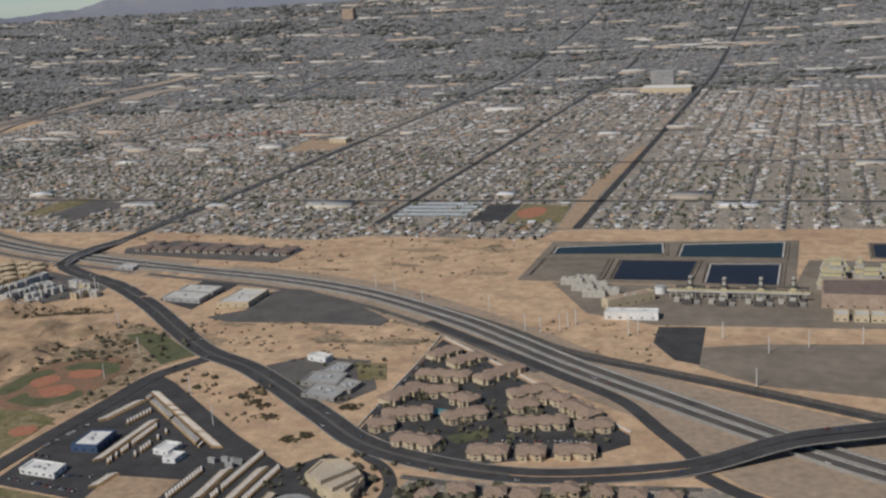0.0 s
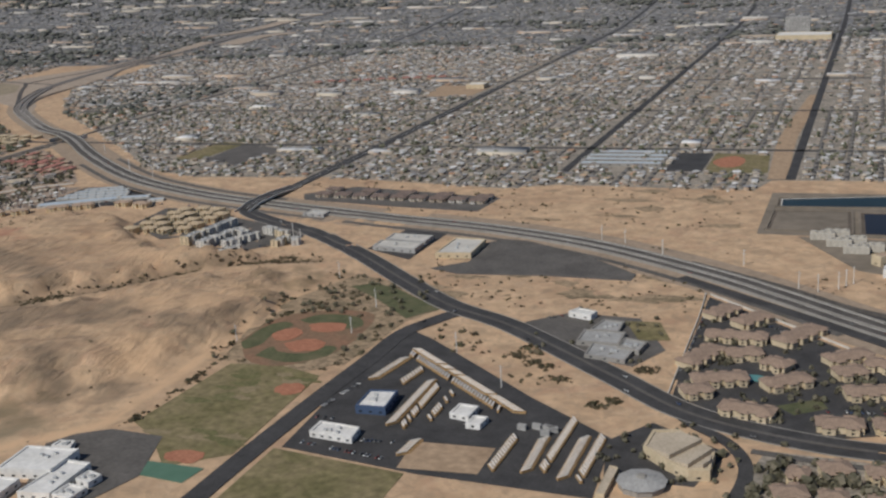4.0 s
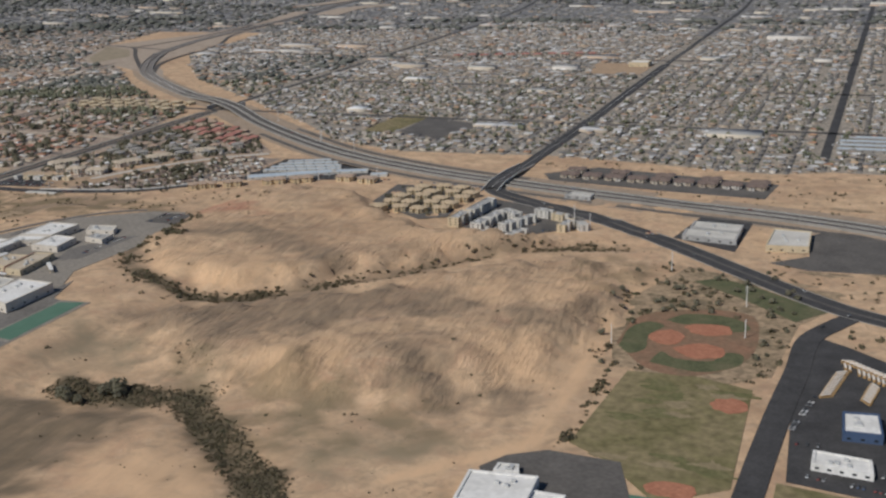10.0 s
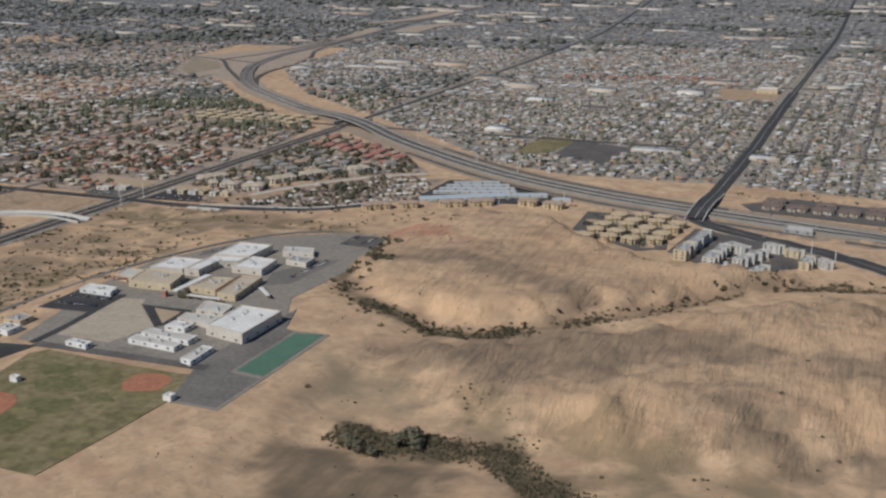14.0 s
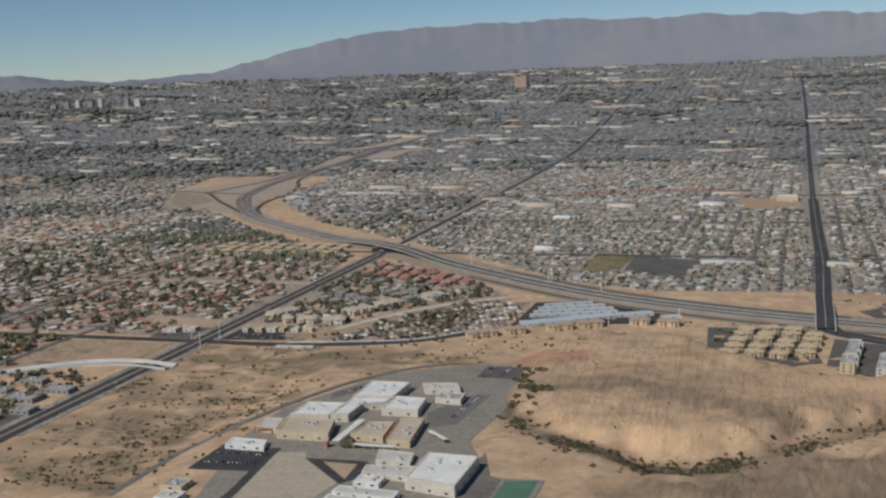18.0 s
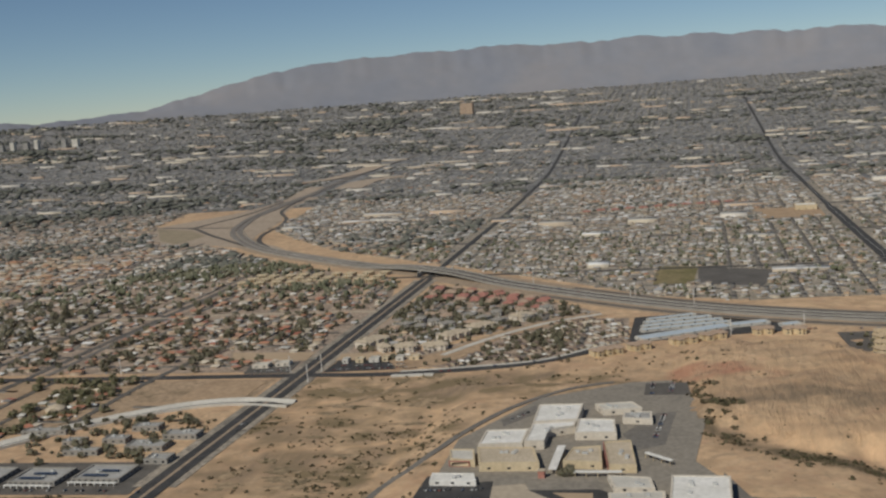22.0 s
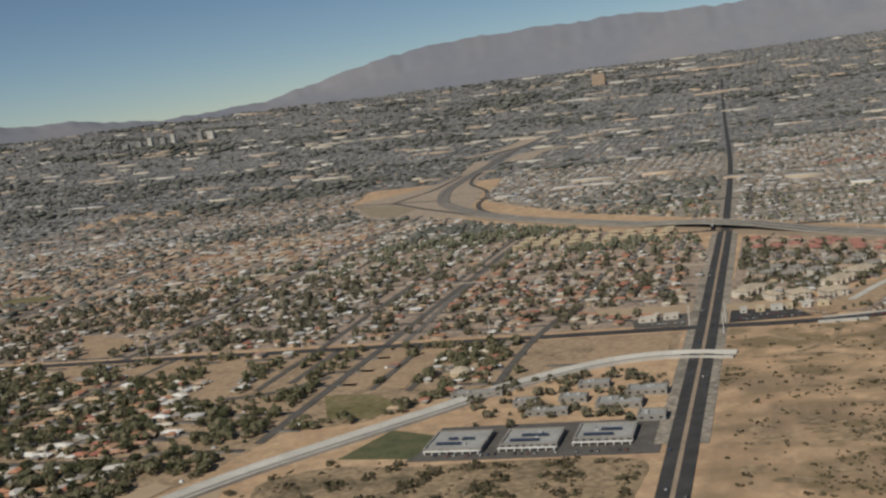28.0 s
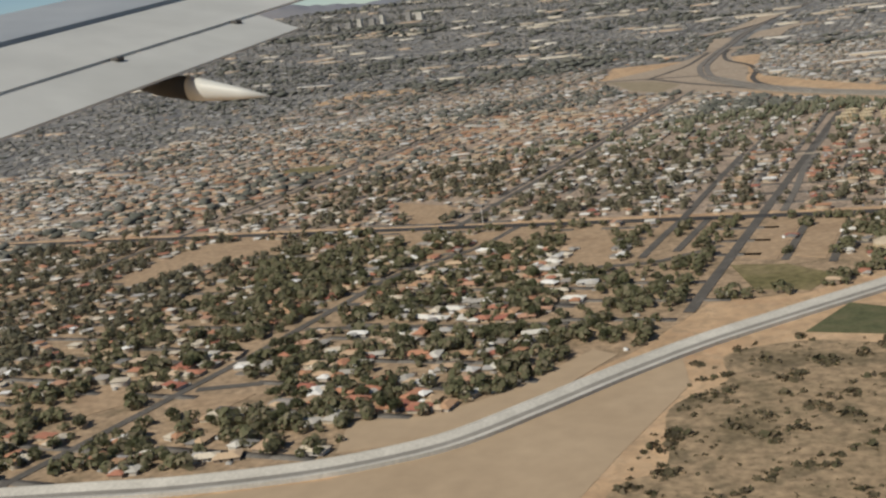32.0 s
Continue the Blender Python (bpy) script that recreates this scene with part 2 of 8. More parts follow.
# Blue-grey, low-contrast roofs: stronger distance haze put into the colour.
M["distroof"] = mat("distant_roofs_hazed", [(0.2, 0.203, 0.207), (0.25, 0.251, 0.252), (0.3, 0.3, 0.296), (0.22, 0.222, 0.225), (0.4, 0.4, 0.395)], 0.4, 0.85, pick="island")
M["tile"] = mat("clay_tile_roofs", TILES, 0.4, 0.85, pick="island")
M["redtile"] = mat("red_clay_roofs", REDS, 0.4, 0.85, pick="island")
M["brownroof"] = mat("brown_home_roofs", [(0.3, 0.2, 0.15), (0.24, 0.17, 0.13), (0.36, 0.26, 0.19), (0.42, 0.35, 0.29), (0.34, 0.19, 0.13)], 0.4, 0.85, pick="island")
M["paleroof"] = mat("pale_roofs", PALES, 0.4, 0.85, pick="island")
M["roofo"] = mat("shingle_roof", ROOFS[:4] + TILES + PALES + REDS, 0.9, 0.85, pick="object")
M["wallh"] = mat("stucco_walls", [(0.47, 0.392, 0.302), (0.56, 0.493, 0.392), (0.403, 0.325, 0.246), (0.616, 0.571, 0.504), (0.504, 0.381, 0.28)], 0.5, 0.9, pick="island")
M["wallo"] = mat("stucco", [(0.42, 0.35, 0.27), (0.50, 0.44, 0.35), (0.36, 0.29, 0.22), (0.55, 0.51, 0.45)], 0.5, 0.9, pick="object")
# Dimmer, narrower stucco range; the low contrast of haze is coloured in.
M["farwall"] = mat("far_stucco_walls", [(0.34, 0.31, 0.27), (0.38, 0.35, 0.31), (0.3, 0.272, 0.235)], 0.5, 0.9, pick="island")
M["bigroof"] = mat("store_roofs", [(0.56, 0.55, 0.53), (0.38, 0.37, 0.35), (0.74, 0.73, 0.71), (0.3, 0.28, 0.25), (0.45, 0.43, 0.4), (0.26, 0.25, 0.235)], 0.1, 0.8, pick="island")
M["white"] = mat("white_membrane", [(0.66, 0.64, 0.59), (0.78, 0.76, 0.72)], 0.08, 0.75, fine=0.4, mix=0.2)
M["cream"] = mat("cream_stucco", [(0.50, 0.405, 0.265), (0.60, 0.495, 0.34)], 0.12, 0.9, fine=0.8, mix=0.2)
M["yellow"] = mat("yellow_stucco", [(0.52, 0.415, 0.26), (0.60, 0.49, 0.32)], 0.15, 0.9, fine=0.8, mix=0.25)
M["brownhip"] = mat("brown_hipped_roof", [(0.265, 0.19, 0.14), (0.355, 0.258, 0.19)], 0.15, 0.9, fine=0.9, mix=0.3)
M["tanroof"] = mat("tan_roof", [(0.34, 0.25, 0.185), (0.46, 0.345, 0.255)], 0.15, 0.9, fine=0.9, mix=0.3)
M["paletan"] = mat("pale_tan_roof", [(0.44, 0.365, 0.27), (0.54, 0.455, 0.345)], 0.12, 0.9, fine=0.8, mix=0.25)
M["palewall"] = mat("pale_school_stucco", [(0.56, 0.5, 0.42), (0.65, 0.59, 0.5)], 0.12, 0.9, fine=0.8, mix=0.2)
M["ochreroof"] = mat("ochre_tile_roof", [(0.44, 0.335, 0.215), (0.56, 0.44, 0.295)], 0.15, 0.9, fine=0.9, mix=0.3)
M["brownroof"] = mat("brown_roof", [(0.16, 0.12, 0.10), (0.22, 0.165, 0.135)], 0.15, 0.9, fine=0.9, mix=0.3)
M["redroof"] = mat("red_tile_roof", [(0.34, 0.155, 0.12), (0.42, 0.205, 0.165)], 0.2, 0.9, fine=0.9, mix=0.3)
M["greyroof"] = mat("grey_roof", [(0.30, 0.295, 0.28), (0.40, 0.39, 0.37)], 0.15, 0.85, fine=0.9, mix=0.3)
M["bluegrey"] = mat("pale_blue_metal_roof", [(0.42, 0.485, 0.535), (0.52, 0.575, 0.615)], 0.1, 0.55, fine=0.9, mix=0.15)
M["glass"] = mat("dark_window_glass", [(0.02, 0.025, 0.03), (0.03, 0.035, 0.04)], 0.5, 0.2, spec=0.5)
M["carglass"] = mat("dusty_car_glass", [(0.03, 0.034, 0.038), (0.045, 0.05, 0.054)], 0.5, 0.55, spec=0.3)
M["blue"] = mat("blue_cladding", [(0.055, 0.085, 0.15), (0.07, 0.105, 0.18)], 0.4, 0.6)
M["busyel"] = mat("bus_yellow_paint", [(0.46, 0.29, 0.13), (0.52, 0.335, 0.155)], 0.5, 0.45)
M["buswht"] = mat("bus_white_roof", [(0.68, 0.64, 0.57), (0.76, 0.72, 0.66)], 0.5, 0.5)
M["car"] = mat("car_paint", [(0.7, 0.7, 0.68), (0.05, 0.05, 0.055), (0.4, 0.4, 0.4), (0.28, 0.05, 0.04), (0.06, 0.1, 0.2), (0.75, 0.74, 0.7), (0.2, 0.2, 0.2)], 0.5, 0.35, pick="object", spec=0.5)
M["steel"] = mat("galvanised_steel", [(0.45, 0.45, 0.44), (0.58, 0.58, 0.56)], 0.4, 0.5, metal=0.3)
M["plant"] = mat("plant_cladding", [(0.42, 0.39, 0.33), (0.52, 0.48, 0.41)], 0.2, 0.75, fine=1.0, mix=0.3)
M["plantyel"] = mat("plant_yellow_cladding", [(0.50, 0.43, 0.24), (0.58, 0.5, 0.3)], 0.2, 0.75, fine=1.0, mix=0.3)
M["dark"] = mat("dark_steelwork", [(0.07, 0.065, 0.06), (0.12, 0.11, 0.10)], 0.3, 0.8)
M["solar"] = mat("solar_panel", [(0.03, 0.04, 0.065), (0.04, 0.055, 0.085)], 0.4, 0.25, spec=0.5)
M["wing"] = mat("grey_wing_paint", [(0.52, 0.52, 0.49), (0.58, 0.58, 0.55), (0.63, 0.63, 0.6)], 0.5, 0.45, fine=3.0, mix=0.12)
M["wingtop"] = mat("blue_grey_wing_skin", [(0.36, 0.38, 0.39), (0.44, 0.455, 0.46)], 0.8, 0.35, fine=3.0, mix=0.15)
# Near-black tone of the flap gaps and the fairing front.
M["nearblack"] = mat("near_black_wing", [(0.035, 0.034, 0.033), (0.055, 0.053, 0.05)], 2.0, 0.7)
M["tower"] = mat("tower_glass", [(0.26, 0.25, 0.235), (0.36, 0.345, 0.32)], 0.05, 0.4, fine=0.4, mix=0.4)


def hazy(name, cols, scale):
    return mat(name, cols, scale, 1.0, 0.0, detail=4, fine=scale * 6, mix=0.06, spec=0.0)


# Blue-grey base colours carry the distance haze over the range.
M["mount"] = hazy("distant_range_hazed", [(0.205, 0.218, 0.256), (0.222, 0.229, 0.258), (0.245, 0.241, 0.258)], 0.003)


def thin(m, share):
    """Lets part of the light through, as thin leaves do."""
    nt = m.node_tree
    b = nt.nodes["Principled BSDF"]
    tr, mx_ = nt.nodes.new("ShaderNodeBsdfTranslucent"), nt.nodes.new("ShaderNodeMixShader")
    nt.links.new(b.inputs["Base Color"].links[0].from_socket, tr.inputs["Color"])
    mx_.inputs[0].default_value = share
    nt.links.new(b.outputs[0], mx_.inputs[1])
    nt.links.new(tr.outputs[0], mx_.inputs[2])
    nt.links.new(mx_.outputs[0], nt.nodes["Material Output"].inputs[0])


for key in ("spray", "sprayold", "shrub", "leafnear"):
    thin(M[key], 0.45)


def let_through(m, share):
    """Leaves let part of the light through."""
    nt = m.node_tree
    b = nt.nodes["Principled BSDF"]
    tr = nt.nodes.new("ShaderNodeBsdfTranslucent")
    nt.links.new(b.inputs["Base Color"].links[0].from_socket, tr.inputs["Color"])
    mx_ = nt.nodes.new("ShaderNodeMixShader")
    mx_.inputs[0].default_value = share
    nt.links.new(b.outputs[0], mx_.inputs[1])
    nt.links.new(tr.outputs[0], mx_.inputs[2])
    nt.links.new(mx_.outputs[0], nt.nodes["Material Output"].inputs[0])


for key in ("spray", "sprayold", "shrub"):
    let_through(M[key], 0.42)


def soils():
    """Desert soil: sand with brown scrub soil, pale orange clay and dry reeds where the ground sheet carries them."""
    m = mat("desert_soil", [(0.45, 0.294, 0.178), (0.525, 0.354, 0.217), (0.578, 0.398, 0.246), (0.507, 0.338, 0.205)], 0.009, 0.95, 0.15, detail=9, fine=0.08, mix=0.35)
    nt = m.node_tree
    b = nt.nodes["Principled BSDF"]
    col = b.inputs["Base Color"].links[0].from_socket
    tc = nt.nodes.new("ShaderNodeTexCoord")
    mp = nt.nodes.new("ShaderNodeMapping")
    mp.inputs["Scale"].default_value = (0.16, 0.036, 0.1)
    mp.inputs["Rotation"].default_value = (0, 0, radians(-24))
    nt.links.new(tc.outputs["Object"], mp.inputs["Vector"])
    st = nt.nodes.new("ShaderNodeTexNoise")
    st.inputs["Scale"].default_value, st.inputs["Detail"].default_value, st.inputs["Roughness"].default_value = 1.0, 7.0, 0.66
    nt.links.new(mp.outputs[0], st.inputs["Vector"])
    sp = nt.nodes.new("ShaderNodeTexNoise")
    sp.inputs["Scale"].default_value, sp.inputs["Detail"].default_value = 0.05, 9.0
    nt.links.new(tc.outputs["Object"], sp.inputs["Vector"])
    # reddish and pale drifts, then fine stony grain
    for sc, warp, tone, amount in ((0.03, 1.6, (0.42, 0.25, 0.16), 0.55), (0.055, 2.5, (0.60, 0.44, 0.30), 0.4), (0.09, 1.2, (0.27, 0.205, 0.135), 0.55), (0.21, 1.0, (0.33, 0.245, 0.16), 0.5)):
        nz = nt.nodes.new("ShaderNodeTexNoise")
        nz.inputs["Scale"].default_value, nz.inputs["Detail"].default_value, nz.inputs["Roughness"].default_value, nz.inputs["Distortion"].default_value = sc, 9.0, 0.66, warp
        nt.links.new(tc.outputs["Object"], nz.inputs["Vector"])
        rng_ = nt.nodes.new("ShaderNodeMapRange")
        rng_.inputs["From Min"].default_value, rng_.inputs["From Max"].default_value, rng_.inputs["To Max"].default_value = 0.5, 0.66, amount
        nt.links.new(nz.outputs[0], rng_.inputs[0])
        mx_ = nt.nodes.new("ShaderNodeMix")
        mx_.data_type = "RGBA"
        mx_.inputs[7].default_value = (*tone, 1)
        nt.links.new(rng_.outputs[0], mx_.inputs[0])
        nt.links.new(col, mx_.inputs[6])
        col = mx_.outputs[2]
    for key, noise, gain, mean, tone in (("olive", sp, 3.0, 0.62, (0.29, 0.228, 0.145)), ("clay", st, 2.4, 0.78, (0.65, 0.43, 0.255)), ("brown", st, 2.0, 0.78, (0.245, 0.18, 0.12)), ("speckle", sp, 7.0, 0.5, (0.205, 0.155, 0.088)), ("red", sp, 2.5, 0.7, (0.46, 0.22, 0.14)), ("reed", sp, 2.0, 0.95, (0.092, 0.075, 0.046))):
        at = nt.nodes.new("ShaderNodeAttribute")
        at.attribute_name = key
        s0 = nt.nodes.new("ShaderNodeMath")
        s0.operation = "MULTIPLY_ADD"
        nt.links.new(noise.outputs[0], s0.inputs[0])
        s0.inputs[1].default_value, s0.inputs[2].default_value = gain, -0.5 * gain
        s1 = nt.nodes.new("ShaderNodeMath")
        s1.operation, s1.use_clamp = "ADD", True
        nt.links.new(s0.outputs[0], s1.inputs[0])
        s1.inputs[1].default_value = mean
        s2 = nt.nodes.new("ShaderNodeMath")
        s2.operation, s2.use_clamp = "MULTIPLY", True
        nt.links.new(s1.outputs[0], s2.inputs[0])
        nt.links.new(at.outputs["Fac"], s2.inputs[1])
        mx_ = nt.nodes.new("ShaderNodeMix")
        mx_.data_type = "RGBA"
        mx_.inputs[7].default_value = (*tone, 1)
        nt.links.new(s2.outputs[0], mx_.inputs[0])
        nt.links.new(col, mx_.inputs[6])
        col = mx_.outputs[2]
    nt.links.new(col, b.inputs["Base Color"])
    bp = nt.nodes.new("ShaderNodeBump")
    bp.inputs["Strength"].default_value, bp.inputs["Distance"].default_value = 0.8, 5.0
    hl = nt.nodes.new("ShaderNodeAttribute")
    hl.attribute_name = "hill"
    nt.links.new(hl.outputs["Fac"], bp.inputs["Strength"])
    nt.links.new(st.outputs[0], bp.inputs["Height"])
    nt.links.new(bp.outputs[0], b.inputs["Normal"])
    return m


M["soil"] = soils()


# ---- mesh helpers ----
def obj(name, me, material=None, parent=None, label="", **tags):
    ob = new(name, me)
    for m in material if isinstance(material, list) else [material] if material else []:
        if m.name not in [x.name for x in me.materials]:
            me.materials.append(m)
    ob.parent = parent
    return tagged(ob, label, **tags)


def part(name, bm, material, parent, label=""):
    me = bpy.data.meshes.new(name)
    bm.to_mesh(me)
    bm.free()
    return obj(name, me, material, parent, label)


def empty(name, m, label, category, group="", kind=""):
    ob = new(name)
    ob.matrix_basis = m
    return tagged(ob, label, category, group, kind)


def raw(verts, faces):
    me = bpy.data.meshes.new("mesh")
    me.from_pydata([tuple(v) for v in verts], [], faces)
    me.update()
    return me


def mass(name, V, faces, mats, idx, label, category, kind="stuff", group=""):
    """Many copies of one small form as one mesh. V: (n, k, 3) corners; faces: corners of each face; idx: its material."""
    n, k = V.shape[0], V.shape[1]
    me = bpy.data.meshes.new(name)
    me.vertices.add(n * k)
    me.vertices.foreach_set("co", V.astype(np.float32).ravel())
    flat = np.concatenate([np.array(f) for f in faces])
    tot = np.array([len(f) for f in faces])
    loops = (flat[None, :] + np.arange(n)[:, None] * k).ravel()
    me.loops.add(len(loops))
    me.loops.foreach_set("vertex_index", loops.astype(np.int32))
    totals = np.tile(tot, n)
    starts = np.concatenate([[0], np.cumsum(totals)[:-1]])
    me.polygons.add(len(totals))
    me.polygons.foreach_set("loop_start", starts.astype(np.int32))
    me.polygons.foreach_set("loop_total", totals.astype(np.int32))
    me.polygons.foreach_set("material_index", np.tile(np.array(idx), n).astype(np.int32))
    for m in mats:
        me.materials.append(m)
    me.update(calc_edges=True)
    me.validate()
    return tagged(new(name, me), label, category, group, kind)


def bm_box(bm, x0, y0, z0, x1, y1, z1, bevel=0.0):
    r = bmesh.ops.create_cube(bm, size=1.0, matrix=Matrix.LocRotScale(((x0 + x1) / 2, (y0 + y1) / 2, (z0 + z1) / 2), None, (abs(x1 - x0), abs(y1 - y0), abs(z1 - z0))))
    if bevel:
        bmesh.ops.bevel(bm, geom=list({e for v in r["verts"] for e in v.link_edges}), offset=bevel, segments=1, affect="EDGES")
    return r["verts"]


def bm_cyl(bm, x, y, z0, z1, r0, r1=None, seg=10):
    bmesh.ops.create_cone(bm, cap_ends=True, segments=seg, radius1=r0, radius2=r0 if r1 is None else r1, depth=z1 - z0, matrix=Matrix.Translation((x, y, (z0 + z1) / 2)))


def inside(poly, X, Y):
    p = np.asarray(poly, float)
    c = np.zeros(np.shape(X), bool)
    for (xa, ya), (xb, yb) in zip(p, np.roll(p, -1, 0)):
        if ya != yb:
            c ^= ((ya > Y) != (yb > Y)) & (X < (xb - xa) * (Y - ya) / (yb - ya) + xa)
    return c


def smooth(pts, n=8):
    """A Catmull-Rom line through the points (2 or 3 numbers each)."""
    p = np.asarray(pts, float)
    q = np.vstack([2 * p[0] - p[1], p, 2 * p[-1] - p[-2]])
    out = []
    for i in range(1, len(q) - 2):
        for t in np.linspace(0, 1, n, endpoint=False):
            a, b, c, d = q[i - 1:i + 3]
            out.append(0.5 * (2 * b + (c - a) * t + (2 * a - 5 * b + 4 * c - d) * t * t + (3 * b - a - 3 * c + d) * t ** 3))
    return np.array(out + [p[-1]])


def offset(line, s):
    d = np.gradient(line[:, :2], axis=0)
    d /= np.linalg.norm(d, axis=1)[:, None] + 1e-9
    r = line.copy()
    r[:, 0] += d[:, 1] * s
    r[:, 1] -= d[:, 0] * s
    return r


def ribbon(name, pts, width, z, material, label, category="road", thick=0.3, n=8, shift=0.0, zf=None, kind="structure", parent=None, follow=True):
    line = smooth([p[:2] for p in pts], n)
    line = offset(line, shift) if shift else line
    L, R = offset(line, -width / 2), offset(line, width / 2)
    verts, faces = [], []
    for a, b, c in zip(L, R, line):
        h = z + (float(zf(c[0], c[1])) if zf else 0.0)
        if follow:
            h += float(gz(c[0], c[1]))
        verts += [(a[0], a[1], h), (b[0], b[1], h), (b[0], b[1], h - thick), (a[0], a[1], h - thick)]
    for i in range(len(line) - 1):
        o = 4 * i
        faces += [(o, o + 1, o + 5, o + 4), (o + 1, o + 2, o + 6, o + 5), (o + 3, o, o + 4, o + 7)]
    return obj(name, raw(verts, faces), material, parent, label, category=category, kind=kind) if parent is None else obj(name, raw(verts, faces), material, parent, label)


def patch(name, pts, z, material, label, category, thick=0.25, curve=False, kind="structure", follow=True):
    """A thin flat area of ground with the given outline."""
    p = smooth(list(pts) + [pts[0]], 6)[:-1] if curve else np.asarray(pts, float)
    a = sum(x0 * y1 - x1 * y0 for (x0, y0), (x1, y1) in zip(p[:, :2], np.roll(p[:, :2], -1, 0)))
    if a < 0:
        p = p[::-1]
    h = float(gz(*p[:, :2].mean(0))) + z if follow else z
    n = len(p)
    verts = [(x, y, h) for x, y in p] + [(x, y, h - thick) for x, y in p]
    faces = [tuple(range(n))] + [(i, i + n, (i + 1) % n + n, (i + 1) % n) for i in range(n)]
    return obj(name, raw(verts, faces), material, None, label, category=category, kind=kind)


def ring(cx, cy, rx, ry, n=20, wob=0.08):
    return [(cx + rx * (1 + wob * rnd.uniform(-1, 1)) * math.cos(2 * math.pi * i / n), cy + ry * (1 + wob * rnd.uniform(-1, 1)) * math.sin(2 * math.pi * i / n)) for i in range(n)]


# ---- relief of the ground ----
MESA = [(-820, 590), (-832, 640), (-838, 712), (-790, 752), (-735, 738), (-690, 694), (-640, 660), (-560, 664), (-600, 625), (-637, 590), (-684, 545), (-723, 524), (-767, 532)]
KNOLL = [(-745, 470), (-690, 500), (-640, 545), (-585, 605), (-540, 640), (-500, 628), (-482, 560), (-488, 500), (-505, 440), (-560, 405), (-620, 400), (-690, 415)]
WHITE_SCHOOL = [(-530, 350), (-512, 388), (-480, 398), (-450, 398), (-440, 345), (-480, 320)]
WASH = smooth([(-818, 585), (-795, 545), (-767, 523), (-740, 512), (-705, 514), (-684, 530), (-655, 560), (-625, 590), (-585, 640), (-543, 662), (-515, 668)], 6)
GULLY = smooth([(-735, 380), (-716, 376), (-700, 370), (-677, 375), (-654, 381), (-638, 377), (-620, 365), (-604, 352), (-588, 340), (-578, 300)], 6)


def dist_line(line, X, Y):
    d = np.full(np.shape(X), 1e9)
    for (xa, ya), (xb, yb) in zip(line[:-1], line[1:]):
        ux, uy = xb - xa, yb - ya
        t = np.clip(((X - xa) * ux + (Y - ya) * uy) / (ux * ux + uy * uy + 1e-9), 0, 1)
        d = np.minimum(d, np.hypot(X - xa - t * ux, Y - ya - t * uy))
    return d


def edge_in(poly, X, Y):
    p = np.asarray(list(poly) + [poly[0]], float)
    d = dist_line(p, X, Y)
    return np.where(inside(poly, X, Y), d, -d)


def wave(X, Y, s, seed):
    """Smooth pseudo-random relief built from turned sines, about -1 to 1."""
    r = np.random.default_rng(seed)
    v = np.zeros(np.shape(X))
    for _ in range(7):
        a, ph, k = r.uniform(0, 6.28), r.uniform(0, 6.28), r.uniform(0.6, 1.7) / s
        v = v + np.sin((X * np.cos(a) + Y * np.sin(a)) * k * 6.28 + ph + 0.8 * np.sin((Y * np.cos(a) - X * np.sin(a)) * k * 4.1))
    return v / 3.2


def ease(v):
    v = np.clip(v, 0, 1)
    return v * v * (3 - 2 * v)


def gz(x, y):
    X, Y = np.asarray(x, float), np.asarray(y, float)
    z = np.zeros(np.broadcast(X, Y).shape)
    far = np.hypot(X + 620, Y - 25)
    z = z + 165 * np.clip((far - 2250) / 1880, 0, 1) ** 1.35
    near = (X > -960) & (X < -440) & (Y > 250) & (Y < 800)
    if near.any():
        xs, ys = np.where(near, X, -900.0), np.where(near, Y, 260.0)
        rag = 6 * wave(xs, ys, 42, 3) + 2.5 * wave(xs, ys, 15, 4)
        rill = np.abs(wave(xs, ys, 15, 12))
        m = ease((edge_in(MESA, xs, ys) + 0.7 * rag - 6 * rill + 7) / 15)
        k = ease((edge_in(KNOLL, xs, ys) + rag - 5 * rill + 6) / 38)
        rel = m * (8.0 + 1.5 * wave(xs, ys, 70, 5)) + k * (10.5 + 2.6 * wave(xs, ys, 150, 6) - 0.9 * np.abs(wave(xs, ys, 75, 7)) - 1.2 * np.abs(wave(xs * 0.5 + ys * 0.25, ys * 0.5 - xs * 0.25, 16, 9)))
        rel = rel - 1.8 * ease(1 - dist_line(WASH, xs, ys) / 14) - 2.2 * ease(1 - dist_line(GULLY, xs, ys) / 16)
        pad = ease(np.minimum(np.minimum(xs + 955, -730 - xs), np.minimum(ys - 262, 668 - ys)) / 22)
        open_ = ease(np.minimum(np.minimum(xs + 950, -480 - xs), np.minimum(ys - 262, 790 - ys)) / 20)
        side = ease((xs + 838) / 30) 
        z = np.where(near, (rel + 0.5 * wave(xs, ys, 22, 8)) * open_ * np.where(xs < -760, np.maximum(side, 0) * (ys > 505) + (ys <= 505) * 0.0, 1.0) * ease((xs + 800) / 40 + (ys > 505)) , z)
        z = z * np.where(near, 1 - ease((edge_in(WHITE_SCHOOL, xs, ys) + 22) / 20), 1.0)
        z = np.where(near & (xs < -730), np.maximum(z, 5 * pad), z)
    return z


# ---- the ground: one sheet to the foot of the mountains ----
def lines(*spans):
    v = []
    for a, b, s in spans:
        v += list(np.arange(a, b, s))
    return np.array(sorted(set(v)), float)


GX = lines((-6400, -2200, 150), (-2200, -1080, 40), (-1080, -960, 6), (-960, -440, 4), (-440, 200, 32), (200, 2600, 240))
GY = lines((-1200, 240, 120), (240, 262, 11), (262, 800, 4), (800, 2000, 40), (2000, 4700, 90))
NEAR_CITY_Y = 1850
mx, my = np.meshgrid(GX, GY)
